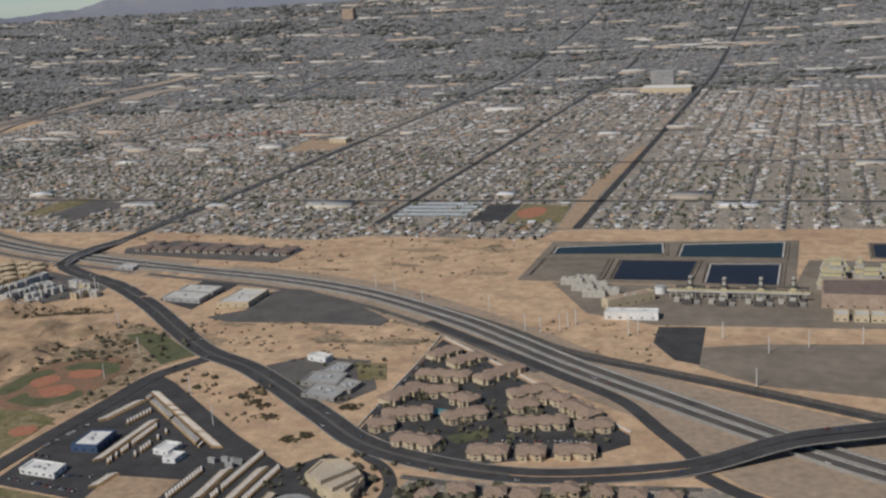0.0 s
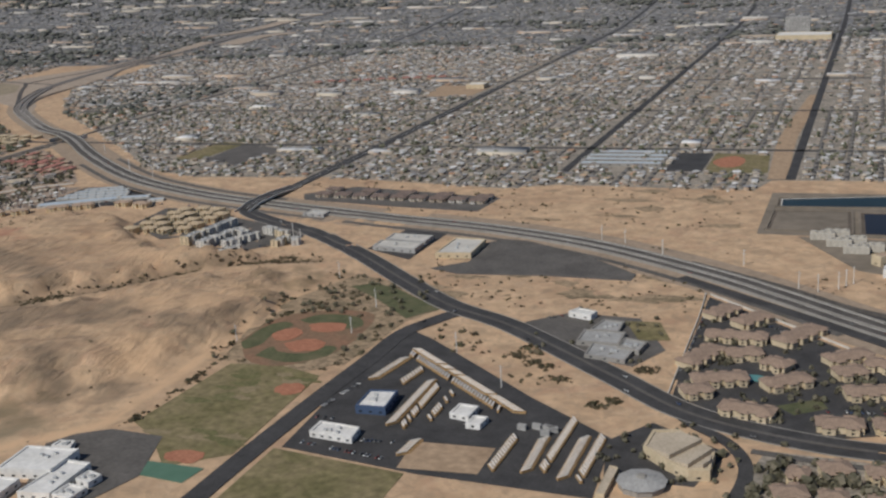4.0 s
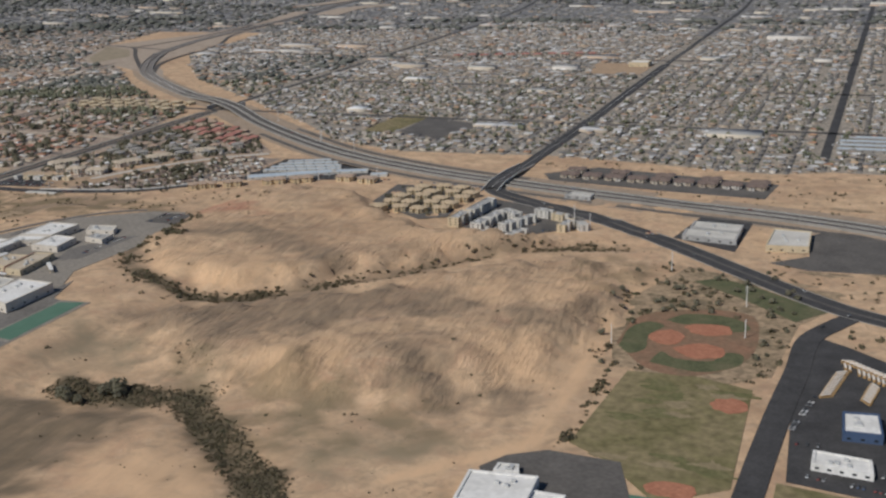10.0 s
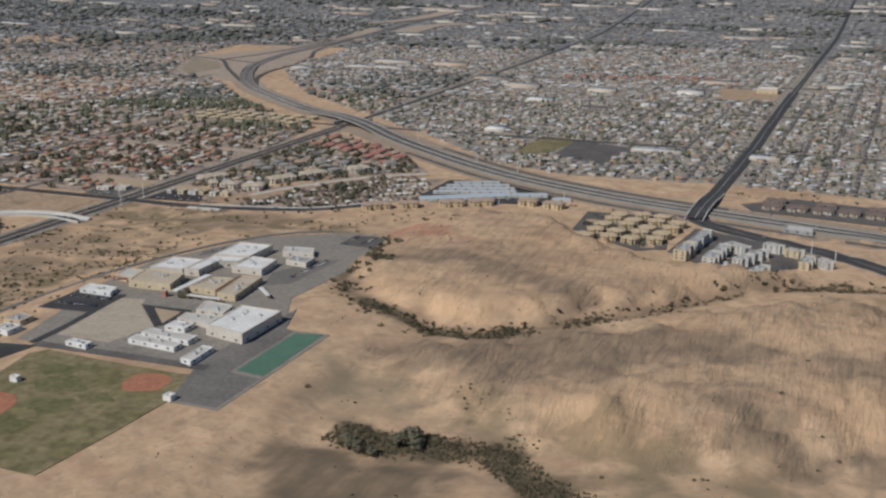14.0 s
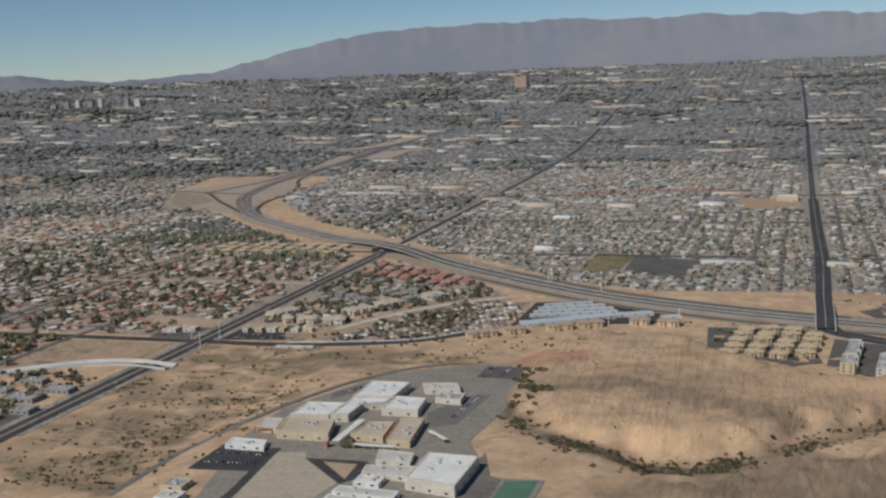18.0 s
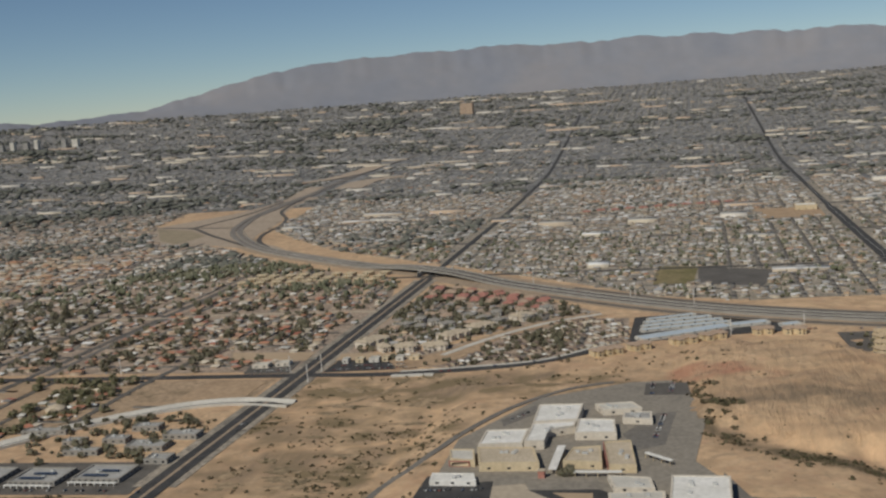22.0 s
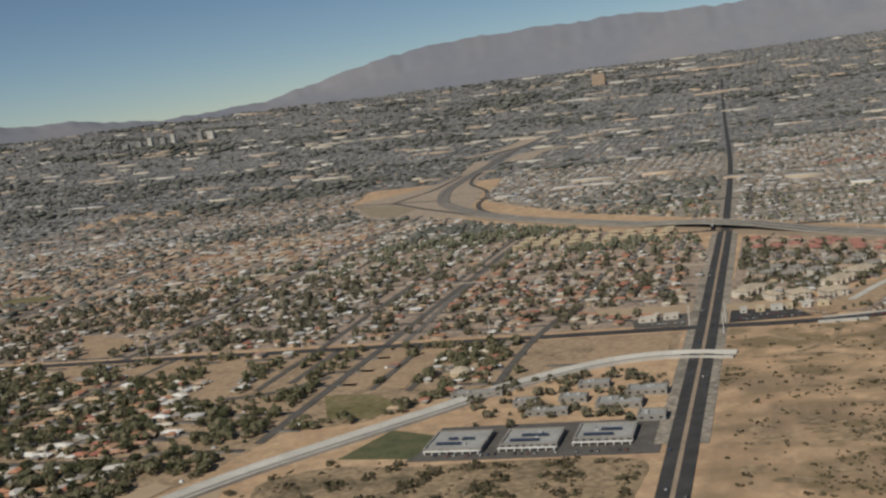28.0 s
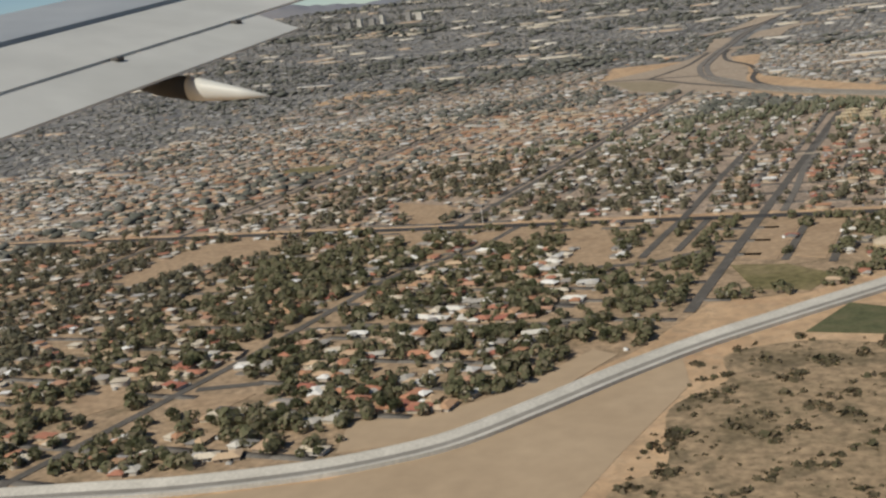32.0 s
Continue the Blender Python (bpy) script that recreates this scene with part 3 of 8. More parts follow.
mz = gz(mx, my)
gv = np.stack([mx, my, mz], -1).reshape(-1, 3)
nx, ny = len(GX), len(GY)
ii = (np.arange(ny - 1)[:, None] * nx + np.arange(nx - 1)[None, :]).ravel()
quads = np.stack([ii, ii + 1, ii + nx + 1, ii + nx], -1)
gm = raw(gv, quads.tolist())
cx_, cy_ = gv[quads].mean(1)[:, 0], gv[quads].mean(1)[:, 1]
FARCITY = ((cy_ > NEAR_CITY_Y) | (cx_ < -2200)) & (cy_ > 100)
# Faces beyond the near city take the haze-tinted floor.
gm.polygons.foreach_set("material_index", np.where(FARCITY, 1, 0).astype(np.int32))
BROWN = [[(-751, 468), (-720, 496), (-693, 522), (-667, 545), (-614, 542), (-579, 538), (-552, 516), (-575, 498), (-607, 485), (-618, 458), (-645, 455), (-670, 433), (-715, 453), (-741, 465)], [(-550, 519), (-513, 525), (-497, 560), (-497, 532), (-507, 504), (-531, 492)], [(-578, 450), (-561, 468), (-543, 446), (-528, 436), (-519, 420), (-539, 408), (-559, 418)], [(-527, 432), (-510, 445), (-498, 430), (-502, 412), (-519, 416)], [(-735, 358), (-709, 377), (-677, 376), (-656, 364), (-658, 345), (-664, 331), (-660, 290), (-690, 280)], [(-802, 605), (-778, 629), (-740, 624), (-696, 604), (-660, 579), (-671, 556), (-705, 577), (-750, 598), (-775, 585)], [(-1048, 508), (-1028, 541), (-1001, 542), (-979, 550), (-992, 517), (-1012, 500), (-1025, 484)], [(-1056, 578), (-1056, 600), (-1038, 589), (-987, 574), (-1004, 550), (-1052, 560)], [(-991, 658), (-963, 689), (-893, 700), (-917, 637), (-954, 621)]]
CLAY = [[(-790, 558), (-770, 574), (-725, 580), (-688, 550), (-696, 538), (-716, 526), (-743, 524), (-764, 521)], [(-579, 540), (-540, 567), (-512, 595), (-496, 592), (-512, 529), (-550, 528)], [(-553, 482), (-514, 494), (-501, 497), (-493, 456), (-508, 443), (-522, 441), (-539, 450)], [(-656, 319), (-651, 336), (-635, 344), (-613, 344), (-594, 334), (-587, 318), (-623, 300), (-646, 305)], [(-735, 714), (-667, 662), (-597, 644), (-618, 622), (-658, 624), (-699, 657)], [(-640, 436), (-600, 462), (-585, 440), (-598, 410), (-622, 404)]]
OLIVE = [[(-615, 408), (-574, 405), (-534, 397), (-511, 388), (-533, 361), (-548, 343), (-581, 352), (-600, 380)], [(-681, 424), (-663, 435), (-642, 424), (-636, 410), (-640, 396), (-665, 400)], [(-770, 460), (-720, 450), (-690, 425), (-690, 396), (-740, 400)]]
REEDS = [(-719, 381), (-696, 374), (-675, 381), (-652, 385), (-630, 368), (-610, 352), (-580, 325), (-566, 300), (-555, 300), (-563, 328), (-570, 342), (-593, 354), (-608, 370), (-625, 381), (-650, 396), (-678, 394), (-690, 389), (-714, 393)]
SCRUB = [[(-1024, 585), (-1018, 602), (-997, 597), (-998, 578)], [(-992, 557), (-989, 570), (-961, 578), (-954, 571), (-957, 559), (-981, 553)], [(-1007, 554), (-1006, 567), (-995, 563), (-996, 551)], [(-990, 528), (-980, 541), (-959, 553), (-962, 521), (-965, 492), (-989, 481), (-1003, 506)],
         [(-1056, 581), (-1048, 603), (-1036, 593), (-1038, 570), (-1051, 560)], [(-1014, 457), (-1002, 479), (-976, 481), (-961, 470), (-961, 430), (-1011, 430)], [(-950, 546), (-942, 590), (-930, 581), (-939, 530), (-949, 512)]]
SPECK = [[(-690, 425), (-671, 438), (-642, 415), (-600, 440), (-540, 420), (-520, 390), (-600, 340), (-640, 377)], [(-560, 650), (-480, 640), (-495, 560), (-530, 590)]]
PATHS = [smooth(q, 6) for q in ([(-653, 464), (-640, 450), (-626, 436), (-615, 427), (-606, 419), (-594, 415)], [(-636, 400), (-639, 416), (-636, 426), (-628, 436)], [(-1033, 622), (-1009, 646), (-987, 670)], [(-962, 543), (-950, 570), (-950, 592), (-954, 621)], [(-840, 700), (-780, 665), (-720, 668), (-680, 640)])]
TRAIL = smooth([(-489, 591), (-492, 547), (-492, 513), (-491, 457), (-490, 421), (-492, 394), (-514, 372), (-531, 352)], 4)
px, py = gv[:, 0], gv[:, 1]
hill = (px > -1056) & (px < -430) & (py > 240) & (py < 810)
hx, hy = px[hill], py[hill]
wob = 7 * wave(hx, hy, 40, 61) + 4 * wave(hx, hy, 14, 62)


def cover(polys, soft):
    v = np.zeros(len(hx))
    for q in polys:
        v = np.maximum(v, ease((edge_in(q, hx, hy) + wob + soft * 0.4) / soft))
    return v


brown = np.maximum(cover(BROWN, 16), 0.75 * ease(1 - dist_line(WASH, hx, hy) / 13) + 0.22 * ease(wave(hx, hy, 70, 63)))
brown = np.maximum(brown, 0.35 * ease(1.5 * wave(hx * 0.4, hy, 60, 65) + 0.1) * ease((-925 - hx) / 25) * ease((684 - hy) / 10))
brown = np.maximum(brown, 0.6 * ease(1.5 * wave(hx * 0.4, hy, 50, 66)) * ease((hy - 630) / 30) * (hx < -840) * ease((684 - hy) / 10))
brown = np.maximum(brown, 0.85 * cover(SCRUB, 9))
trails = ease(1.35 - dist_line(TRAIL, hx, hy) / 4.5)
PATHS += [smooth(q, 4) for q in ([(-958, 615), (-951, 603), (-949, 582), (-952, 557), (-956, 529), (-960, 500)], [(-1046, 610), (-1018, 606), (-992, 603), (-973, 591), (-954, 582)], [(-992, 547), (-974, 553), (-955, 563)])]
for q in PATHS:
    trails = np.maximum(trails, 0.8 * ease(1.3 - dist_line(q, hx, hy) / 2.6))
clay = np.maximum(cover(CLAY, 22), trails) + 0.2 * ease(wave(hx, hy, 55, 64))
reed = ease((edge_in(REEDS, hx, hy) + 0.3 * wob + 5) / 6) + 0.9 * ease(1.15 - dist_line(WASH[:30], hx, hy) / (6.5 + 0.4 * wob)) + 0.35 * ease(1.1 - dist_line(WASH[30:], hx, hy) / (4 + 0.3 * wob))
speckle = np.maximum(0.6 * cover(SPECK, 20), 0.9 * ease((hy - 612) / 24) * (hx < -845) * ease((690 - hy) / 10))
speckle = np.maximum(speckle, 0.95 * cover(SCRUB, 10))
speckle = np.maximum(speckle, 0.4 * ease((-940 - hx) / 20) * ease(0.9 + 0.8 * wave(hx, hy, 80, 67)) * ease((684 - hy) / 10))
covers = {"brown": brown * (1 - 0.8 * trails), "clay": np.maximum(clay, 0.55 * cover([[(-1029, 561), (-1011, 575), (-1006, 534), (-1018, 507), (-1032, 523)], [(-1040, 640), (-1036, 676), (-1000, 672), (-1008, 642)]], 14)), "olive": cover(OLIVE, 26), "speckle": speckle, "reed": np.maximum(reed, 0.55 * cover([BROWN[4]], 24)), "hill": 0.75 * np.maximum(cover([MESA], 20), cover([KNOLL], 30)), "red": 0.9 * cover([[(-831, 690), (-789, 690), (-769, 660), (-793, 645), (-825, 664)]], 14)}
for key, val in covers.items():
    at = gm.attributes.new(key, "FLOAT", "POINT")
    full = np.zeros(len(gv), np.float32)
    full[hill] = np.clip(val, 0, 1)
    at.data.foreach_set("value", full)
gm.polygons.foreach_set("use_smooth", np.ones(len(quads), bool))
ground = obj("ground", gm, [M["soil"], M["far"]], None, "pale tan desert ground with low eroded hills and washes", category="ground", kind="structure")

# ---- mountains round the valley ----
RIDGE = [(-62, 150), (-56, 170), (-50, 205), (-44, 235), (-39, 215), (-35, 190), (-31, 195), (-28, 240), (-24, 312), (-20, 342), (-15, 352), (-11, 352), (-6, 346), (-2, 340), (3, 328), (9, 315), (16, 310), (24, 305), (34, 300)]
ang = np.linspace(-62, 34, 520)
top = np.interp(ang, [a for a, _ in RIDGE], [h for _, h in RIDGE])
RAD = np.linspace(4120, 4340, 16)
mv = []
for j, r in enumerate(RAD):
    a = np.radians(ang)
    x, y = -620 + r * np.sin(a), 25 + r * np.cos(a)
    f = j / (len(RAD) - 1)
    spur = wave(ang * 40, np.full_like(ang, j * 12.0), 90, 21) * 0.5 + wave(ang * 40, np.full_like(ang, j * 20.0), 34, 22) * 0.3
    base = gz(x, y)
    h = base - 6 + (top - base) * (f ** 1.35) * (1 + 0.008 * spur * math.sin(math.pi * min(1, f * 1.02))) + (6 * wave(ang * 40, np.zeros_like(ang), 160, 24) + 3 * wave(ang * 40, np.zeros_like(ang), 40, 23)) * (f > 0.6) * f
    mv.append(np.stack([x, y, h], -1))
mv = np.concatenate(mv)
na = len(ang)
mf = [(j * na + i, j * na + i + 1, (j + 1) * na + i + 1, (j + 1) * na + i) for j in range(len(RAD) - 1) for i in range(na - 1)]
mm = raw(mv, mf)
mm.polygons.foreach_set("use_smooth", np.ones(len(mf), bool))
obj("mountain_range", mm, M["mount"], None, "bare brown desert mountain range with blue haze put into its colour", category="mountains", kind="structure")

# ---- land cover of the near city ----
RES_N = [(300, 960), (300, 1850), (-1460, 1850), (-1420, 1560), (-1400, 1500), (-1330, 1400), (-1243, 1285), (-1080, 1146), (-923, 1008), (-850, 935), (-772, 905), (-660, 915), (-621, 917), (-450, 890), (-408, 908), (-243, 904), (-232, 942), (39, 957)]
RES_W = [(-1075, 704), (-2200, 704), (-2200, 1850), (-1700, 1850), (-1660, 1640), (-1560, 1500), (-1400, 1325), (-1270, 1185), (-1190, 1122), (-1095, 1040), (-1078, 960)]
RES_C = [(-1054, 742), (-1052, 1020), (-985, 968), (-915, 905), (-885, 872), (-930, 835), (-985, 785)]
RES_M = [(-1040, 722), (-985, 770), (-930, 822), (-890, 850), (-862, 850), (-858, 770), (-905, 724), (-960, 706)]
RES_S = [(-1078, 684), (-1600, 684), (-1690, 690), (-2200, 680), (-2200, 150), (-1560, 240), (-1450, 296), (-1399, 322), (-1363, 337), (-1336, 352), (-1310, 378), (-1294, 402), (-1290, 430), (-1278, 455), (-1262, 520), (-1222, 535), (-1190, 572), (-1160, 598), (-1120, 634), (-1078, 642)]
for nm, poly in (("north", RES_N), ("west", RES_W), ("centre", RES_C), ("mobile", RES_M), ("south", RES_S)):
    patch("ground_" + nm, poly, 0.08, M["lush"] if nm == "south" else M["yard"] if nm == "north" else M["yardtan"], "mottled grey-tan ground of yards and drives", "ground", follow=False)

FWY = [(60, 455), (-12, 498), (-98, 559), (-153, 600), (-197, 637), (-247, 676), (-330, 727), (-417, 759), (-512, 779), (-633, 809), (-721, 836), (-822, 884), (-930, 964), (-1064, 1080), (-1181, 1165), (-1325, 1292), (-1405, 1400), (-1470, 1520), (-1515, 1680), (-1532, 1800), (-1550, 1990), (-1562, 2200), (-1556, 2340), (-1540, 2490), (-1518, 2600), (-1495, 2700)]
BLVD = [(60, 540), (18, 520), (-24, 500), (-65, 474), (-109, 457), (-147, 451), (-188, 457), (-229, 473), (-270, 507), (-338, 563), (-385, 590), (-427, 626), (-490, 684), (-549, 730), (-600, 757), (-637, 782), (-645, 800)]
NS1 = [(-645, 790), (-645, 830), (-645, 900), (-644, 1060), (-647, 1240), (-650, 1500), (-652, 1800), (-655, 2300), (-660, 2900), (-672, 3600)]
PARKRD = [(-405, 230), (-405, 354), (-402, 440), (-398, 500), (-396, 540), (-385, 566), (-372, 588)]
WEST = [(-1062, 250), (-1063, 480), (-1064, 674), (-1066, 860), (-1068, 1056), (-1079, 1500), (-1094, 1900), (-1135, 2766), (-1160, 3400)]
EW = [(-2200, 690), (-1700, 692), (-1450, 691), (-1288, 690), (-1178, 691), (-1064, 693), (-1000, 694), (-925, 712), (-880, 745)]
CANAL = [(-1560, 262), (-1480, 288), (-1430, 303), (-1399, 312), (-1363, 327), (-1339, 341), (-1316, 361), (-1297, 392), (-1277, 428), (-1253, 466), (-1224, 503), (-1190, 545), (-1160, 583), (-1120, 618), (-1085, 631), (-1046, 626)]


def over_blvd(x, y):
    return 5.5 * float(ease((x + 75) / 60)) 


def over_west(x, y):
    return 3.6 * float(ease(1.25 - math.hypot(x + 1067, y - 1081) / 90))


def over_ns(x, y):
    return 2.7 * float(ease((y - 781) / 24) * ease((880 - y) / 50))


# freeway: two carriageways, shoulders, kerb walls and lane lines
ribbon("road_freeway_verge_far", FWY[13:20], 38, 0.14, M["duff"], "bare tan dirt verge along the freeway", "ground", n=6)
ribbon("road_freeway_verge", FWY[:14], 54, 0.16, M["duff"], "bare tan dirt verge along the freeway", "ground", n=6)
for k, x in enumerate((-1080, -1052)):
    ribbon("wall_underpass_" + str(k), [(x, 1064), (x, 1098)], 1.2, 4.4, M["concrete"], "pale concrete underpass wall", "wall", n=2, thick=4.6)
for s, nm in ((-5.0, "north"), (5.0, "south")):
    ribbon("road_freeway_" + nm, FWY[:15], 7.6, 1.1, M["freeway"], "grey freeway carriageway with worn lanes", n=6, shift=s, thick=1.0, zf=over_west)
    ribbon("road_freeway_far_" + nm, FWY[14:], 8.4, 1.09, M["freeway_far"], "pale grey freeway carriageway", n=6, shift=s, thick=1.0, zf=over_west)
    for k, off in enumerate((-3.4, 3.4)):
        ribbon("trim_lane_line_" + nm + "_" + str(k), FWY[:16], 0.3, 1.16, M["line"], "white painted lane line", "lane line", n=6, shift=s + off, thick=0.04, zf=over_west)
for k, off in enumerate((-9.2, 0.0, 9.2)):
    ribbon("wall_freeway_barrier_" + str(k), FWY[:18], 0.6 if off else 0.9, 2.0, M["kerb"], "pale concrete freeway barrier", "barrier", n=6, shift=off, thick=1.9, zf=over_west)
for k, off in enumerate((-20, 20)):
    ribbon("road_frontage_" + str(k), FWY[3:13] if off < 0 else FWY[9:13], 5, 0.4, M["oldasphalt"], "narrow grey frontage road", n=6, shift=off)
# ramps beside the freeway
patch("ground_freeway_wedge", [(-215, 645), (-157, 612), (-108, 590), (-55, 568), (19, 535), (66, 512), (66, 432), (0, 436), (-40, 455), (-60, 476), (-80, 512), (-106, 552), (-150, 590)], 0.22, M["duff"], "bare grey-tan dirt between freeway ramps", "ground")
ribbon("road_ramp_upper", [(-260, 692), (-200, 652), (-157, 618), (-108, 596), (-55, 574), (19, 541), (70, 515)], 4.5, 0.9, M["asphalt"], "dark narrow freeway ramp", thick=0.8)
ribbon("wall_ramp_upper", [(-260, 697), (-200, 657), (-157, 623), (-108, 601), (-55, 579), (19, 546), (70, 520)], 0.9, 2.2, M["dark"], "dark retaining wall along the ramp", "wall", thick=2.2)
ribbon("road_ramp_lower", [(-262, 668), (-191, 613), (-150, 580), (-111, 548), (-86, 512), (-68, 486), (-62, 470)], 8, 0.6, M["asphalt"], "dark freeway ramp to the boulevard", thick=0.5)
ribbon("road_ramp_east", [(-62, 466), (-40, 448), (0, 428), (60, 405)], 8, 0.6, M["asphalt"], "dark ramp under the bridge")
for k, off in enumerate((-4.3, 4.3)):
    ribbon("road_boulevard_" + str(k), BLVD, 6.8, 0.42, M["asphalt"], "dark asphalt boulevard lane", shift=off, zf=over_blvd, thick=0.5)
    ribbon("trim_kerb_" + str(k), BLVD, 0.5, 0.5, M["kerb"], "grey concrete kerb", "kerb", shift=off * 1.88, zf=over_blvd, thick=0.4)
ribbon("trim_median", BLVD[5:], 2.0, 0.46, M["oldasphalt"], "narrow paved median", "median", zf=over_blvd, thick=0.3)
ribbon("road_bridge_street_far", NS1[5:], 7, 0.48, M["asphalt"], "dark straight street across the far city", thick=0.5)
ribbon("road_bridge_street", NS1[:6], 12, 0.5, M["asphalt"], "dark north-south street on a bridge over the freeway", zf=over_ns, thick=0.7)
for k, off in enumerate((-6.3, 6.3)):
    ribbon("wall_bridge_parapet_" + str(k), [(-645, 782), (-645, 815), (-645, 850), (-645, 878)], 0.6, 1.3, M["concrete"], "pale bridge parapet", "parapet", shift=off, zf=over_ns, thick=1.5)
ribbon("trim_bridge_line", NS1[:7], 0.25, 0.56, M["line"], "white road line", "lane line", zf=over_ns, thick=0.04)
for k, off in enumerate((-22, 22)):
    ribbon("ground_bridge_bank_" + str(k), [(-640, 786), (-640, 800)], 20, 0.3, M["dirt"], "dirt bank of the bridge approach", "ground", shift=off * 0.4)
ribbon("road_park", PARKRD, 11, 0.4, M["asphalt"], "dark asphalt side road", thick=0.3)
for k, off in enumerate((-3.7, 3.7)):
    ribbon("road_west_" + str(k), WEST[:5], 5.6, 0.4, M["asphalt"], "dark asphalt avenue lane", shift=off, thick=0.3)
ribbon("pavement_west", [(-1064, 488), (-1064, 674), (-1066, 860), (-1068, 1050)], 23, 0.22, M["yard"], "grey-tan paved strips beside the avenue", "pavement", thick=0.2)
ribbon("road_west_far", WEST[4:], 7, 0.38, M["asphalt"], "dark avenue across the far city", thick=0.3)
ribbon("trim_west_median", WEST[:5], 1.9, 0.44, M["duff"], "tan raised median", "median", thick=0.3)
ribbon("road_cross", EW, 9, 0.36, M["asphalt"], "dark asphalt cross street", thick=0.3)
# concrete flood channel: bed, two banks, rims
ribbon("canal_bed", CANAL, 3.4, 0.22, M["kerb"], "grey stained concrete channel bed", "canal", thick=0.1)
for k, off in enumerate((-3.5, 3.5)):
    line = offset(smooth(CANAL, 8), off)
    a, b = offset(line, -2.0), offset(line, 2.0)
    lo, hi = (0.2, 1.4) if off < 0 else (1.4, 0.2)
    cv = [q for p0, p1 in zip(a, b) for q in ((p0[0], p0[1], hi), (p1[0], p1[1], lo))]
    cf = [(2 * i, 2 * i + 1, 2 * i + 3, 2 * i + 2) for i in range(len(line) - 1)]
    obj("canal_bank_" + str(k), raw(cv, cf), M["concrete"], None, "sloped pale concrete channel bank", category="canal", kind="structure")
    ribbon("canal_rim_" + str(k), CANAL, 1.0, 1.5, M["concrete"], "white concrete channel rim", "canal", shift=off * 1.7, thick=1.5)
UPPER = [(-1012, 722), (-981, 741), (-956, 790), (-923, 835), (-884, 865)]
ribbon("ground_drain_bank", UPPER, 16, 0.42, M["dirt"], "tan dirt strip along the drain", "ground")
ribbon("canal_upper", UPPER[1:], 5.0, 0.55, M["concrete"], "pale concrete drain", "canal")
ribbon("canal_lower", [(-999, 699), (-965, 706), (-913, 722), (-880, 755), (-862, 772)], 3.0, 0.6, M["concrete"], "pale concrete drain", "canal")
ribbon("canal_culvert", [(-1002, 688), (-975, 690)], 4.0, 0.9, M["concrete"], "white concrete culvert wall", "canal", thick=0.9)
# interchange loops on bare ground
patch("ground_interchange", [(-1650, 1618), (-1622, 1560), (-1560, 1440), (-1507, 1388), (-1440, 1372), (-1397, 1345), (-1345, 1310), (-1290, 1256), (-1280, 1262), (-1338, 1342), (-1400, 1404), (-1418, 1480), (-1428, 1556), (-1444, 1640), (-1476, 1720), (-1494, 1790), (-1516, 1890), (-1510, 2030), (-1584, 2040), (-1576, 1930), (-1582, 1812), (-1600, 1745), (-1622, 1690)], 0.3, M["verge"], "bare tan ground inside the interchange", "ground")
patch("ground_interchange_inner", [(-1511, 1683), (-1516, 1761), (-1486, 1746), (-1450, 1650), (-1434, 1560), (-1456, 1552)], 0.4, M["verge"], "bare ground inside a ramp loop", "ground")
patch("ground_interchange_field", [(-1640, 1602), (-1612, 1556), (-1556, 1450), (-1508, 1402), (-1500, 1480), (-1560, 1560)], 0.38, M["grass2"], "yellowish dry field beside the ramps", "ground")
FAR_BANKS = (([(-1570, 2030), (-1583, 2120), (-1590, 2210)], 36), ([(-1648, 2285), (-1600, 2345), (-1570, 2430), (-1552, 2530)], 46), ([(-1508, 2165), (-1506, 2270), (-1478, 2320), (-1438, 2350)], 62))
for k, (pts, w) in enumerate(FAR_BANKS):
    ribbon("ground_far_bank_" + str(k), pts, w, 0.9, M["verge"], "bare tan ground beside the far freeway", "ground", thick=3.0)
RAMPS = ([(-1705, 1628), (-1640, 1612), (-1575, 1592), (-1492, 1568)], [(-1575, 1588), (-1550, 1562), (-1495, 1488), (-1414, 1389), (-1362, 1327)], [(-1571, 1597), (-1560, 1677), (-1554, 1750), (-1560, 1870), (-1566, 1960)], [(-1536, 1990), (-1526, 1893), (-1497, 1771), (-1447, 1663), (-1420, 1565), (-1409, 1477), (-1385, 1400), (-1347, 1334), (-1306, 1272)])
for k, pts in enumerate(RAMPS):
    ribbon("road_ramp_loop_" + str(k), pts, 6.5, 0.62 + 0.03 * k, M["freeway"], "grey interchange ramp", n=10)
# tan easement strip and further main streets
ribbon("ground_easement", [(-228, 945), (-233, 1142), (-221, 1402)], 17, 0.25, M["dirt"], "tan dirt strip between streets", "ground")
MAIN_X = [-234, -415, -1268, -1465, -1700]
MAIN_SPAN = {-234: (945, 3600), -415: (960, 2600), -1268: (505, 1110), -1465: (692, 1400), -1700: (360, 3600)}
MAIN_Y = [1066, 1290, 1542, 1967, 2392, 2817, 3242]
for x in MAIN_X:
    y0, y1 = MAIN_SPAN[x]
    ribbon("road_main_" + str(-x), [(x + (16 if x == -234 else 0), y) for y in np.linspace(y0, y1, 14)], 5.4 if x < -1000 else 8, 0.34, M["oldasphalt"] if x < -1000 else M["asphalt"], "dark asphalt street", n=2)
for y in MAIN_Y:
    x0 = -1120 if y < 1100 else -1230 if y < 1300 else -1430 if y < 1600 else -1250 - y * 1.05
    ribbon("road_main_y" + str(y), [(x, y) for x in np.linspace(x0, 120, 20)], 7, 0.34, M["asphalt"], "dark asphalt street", n=2)
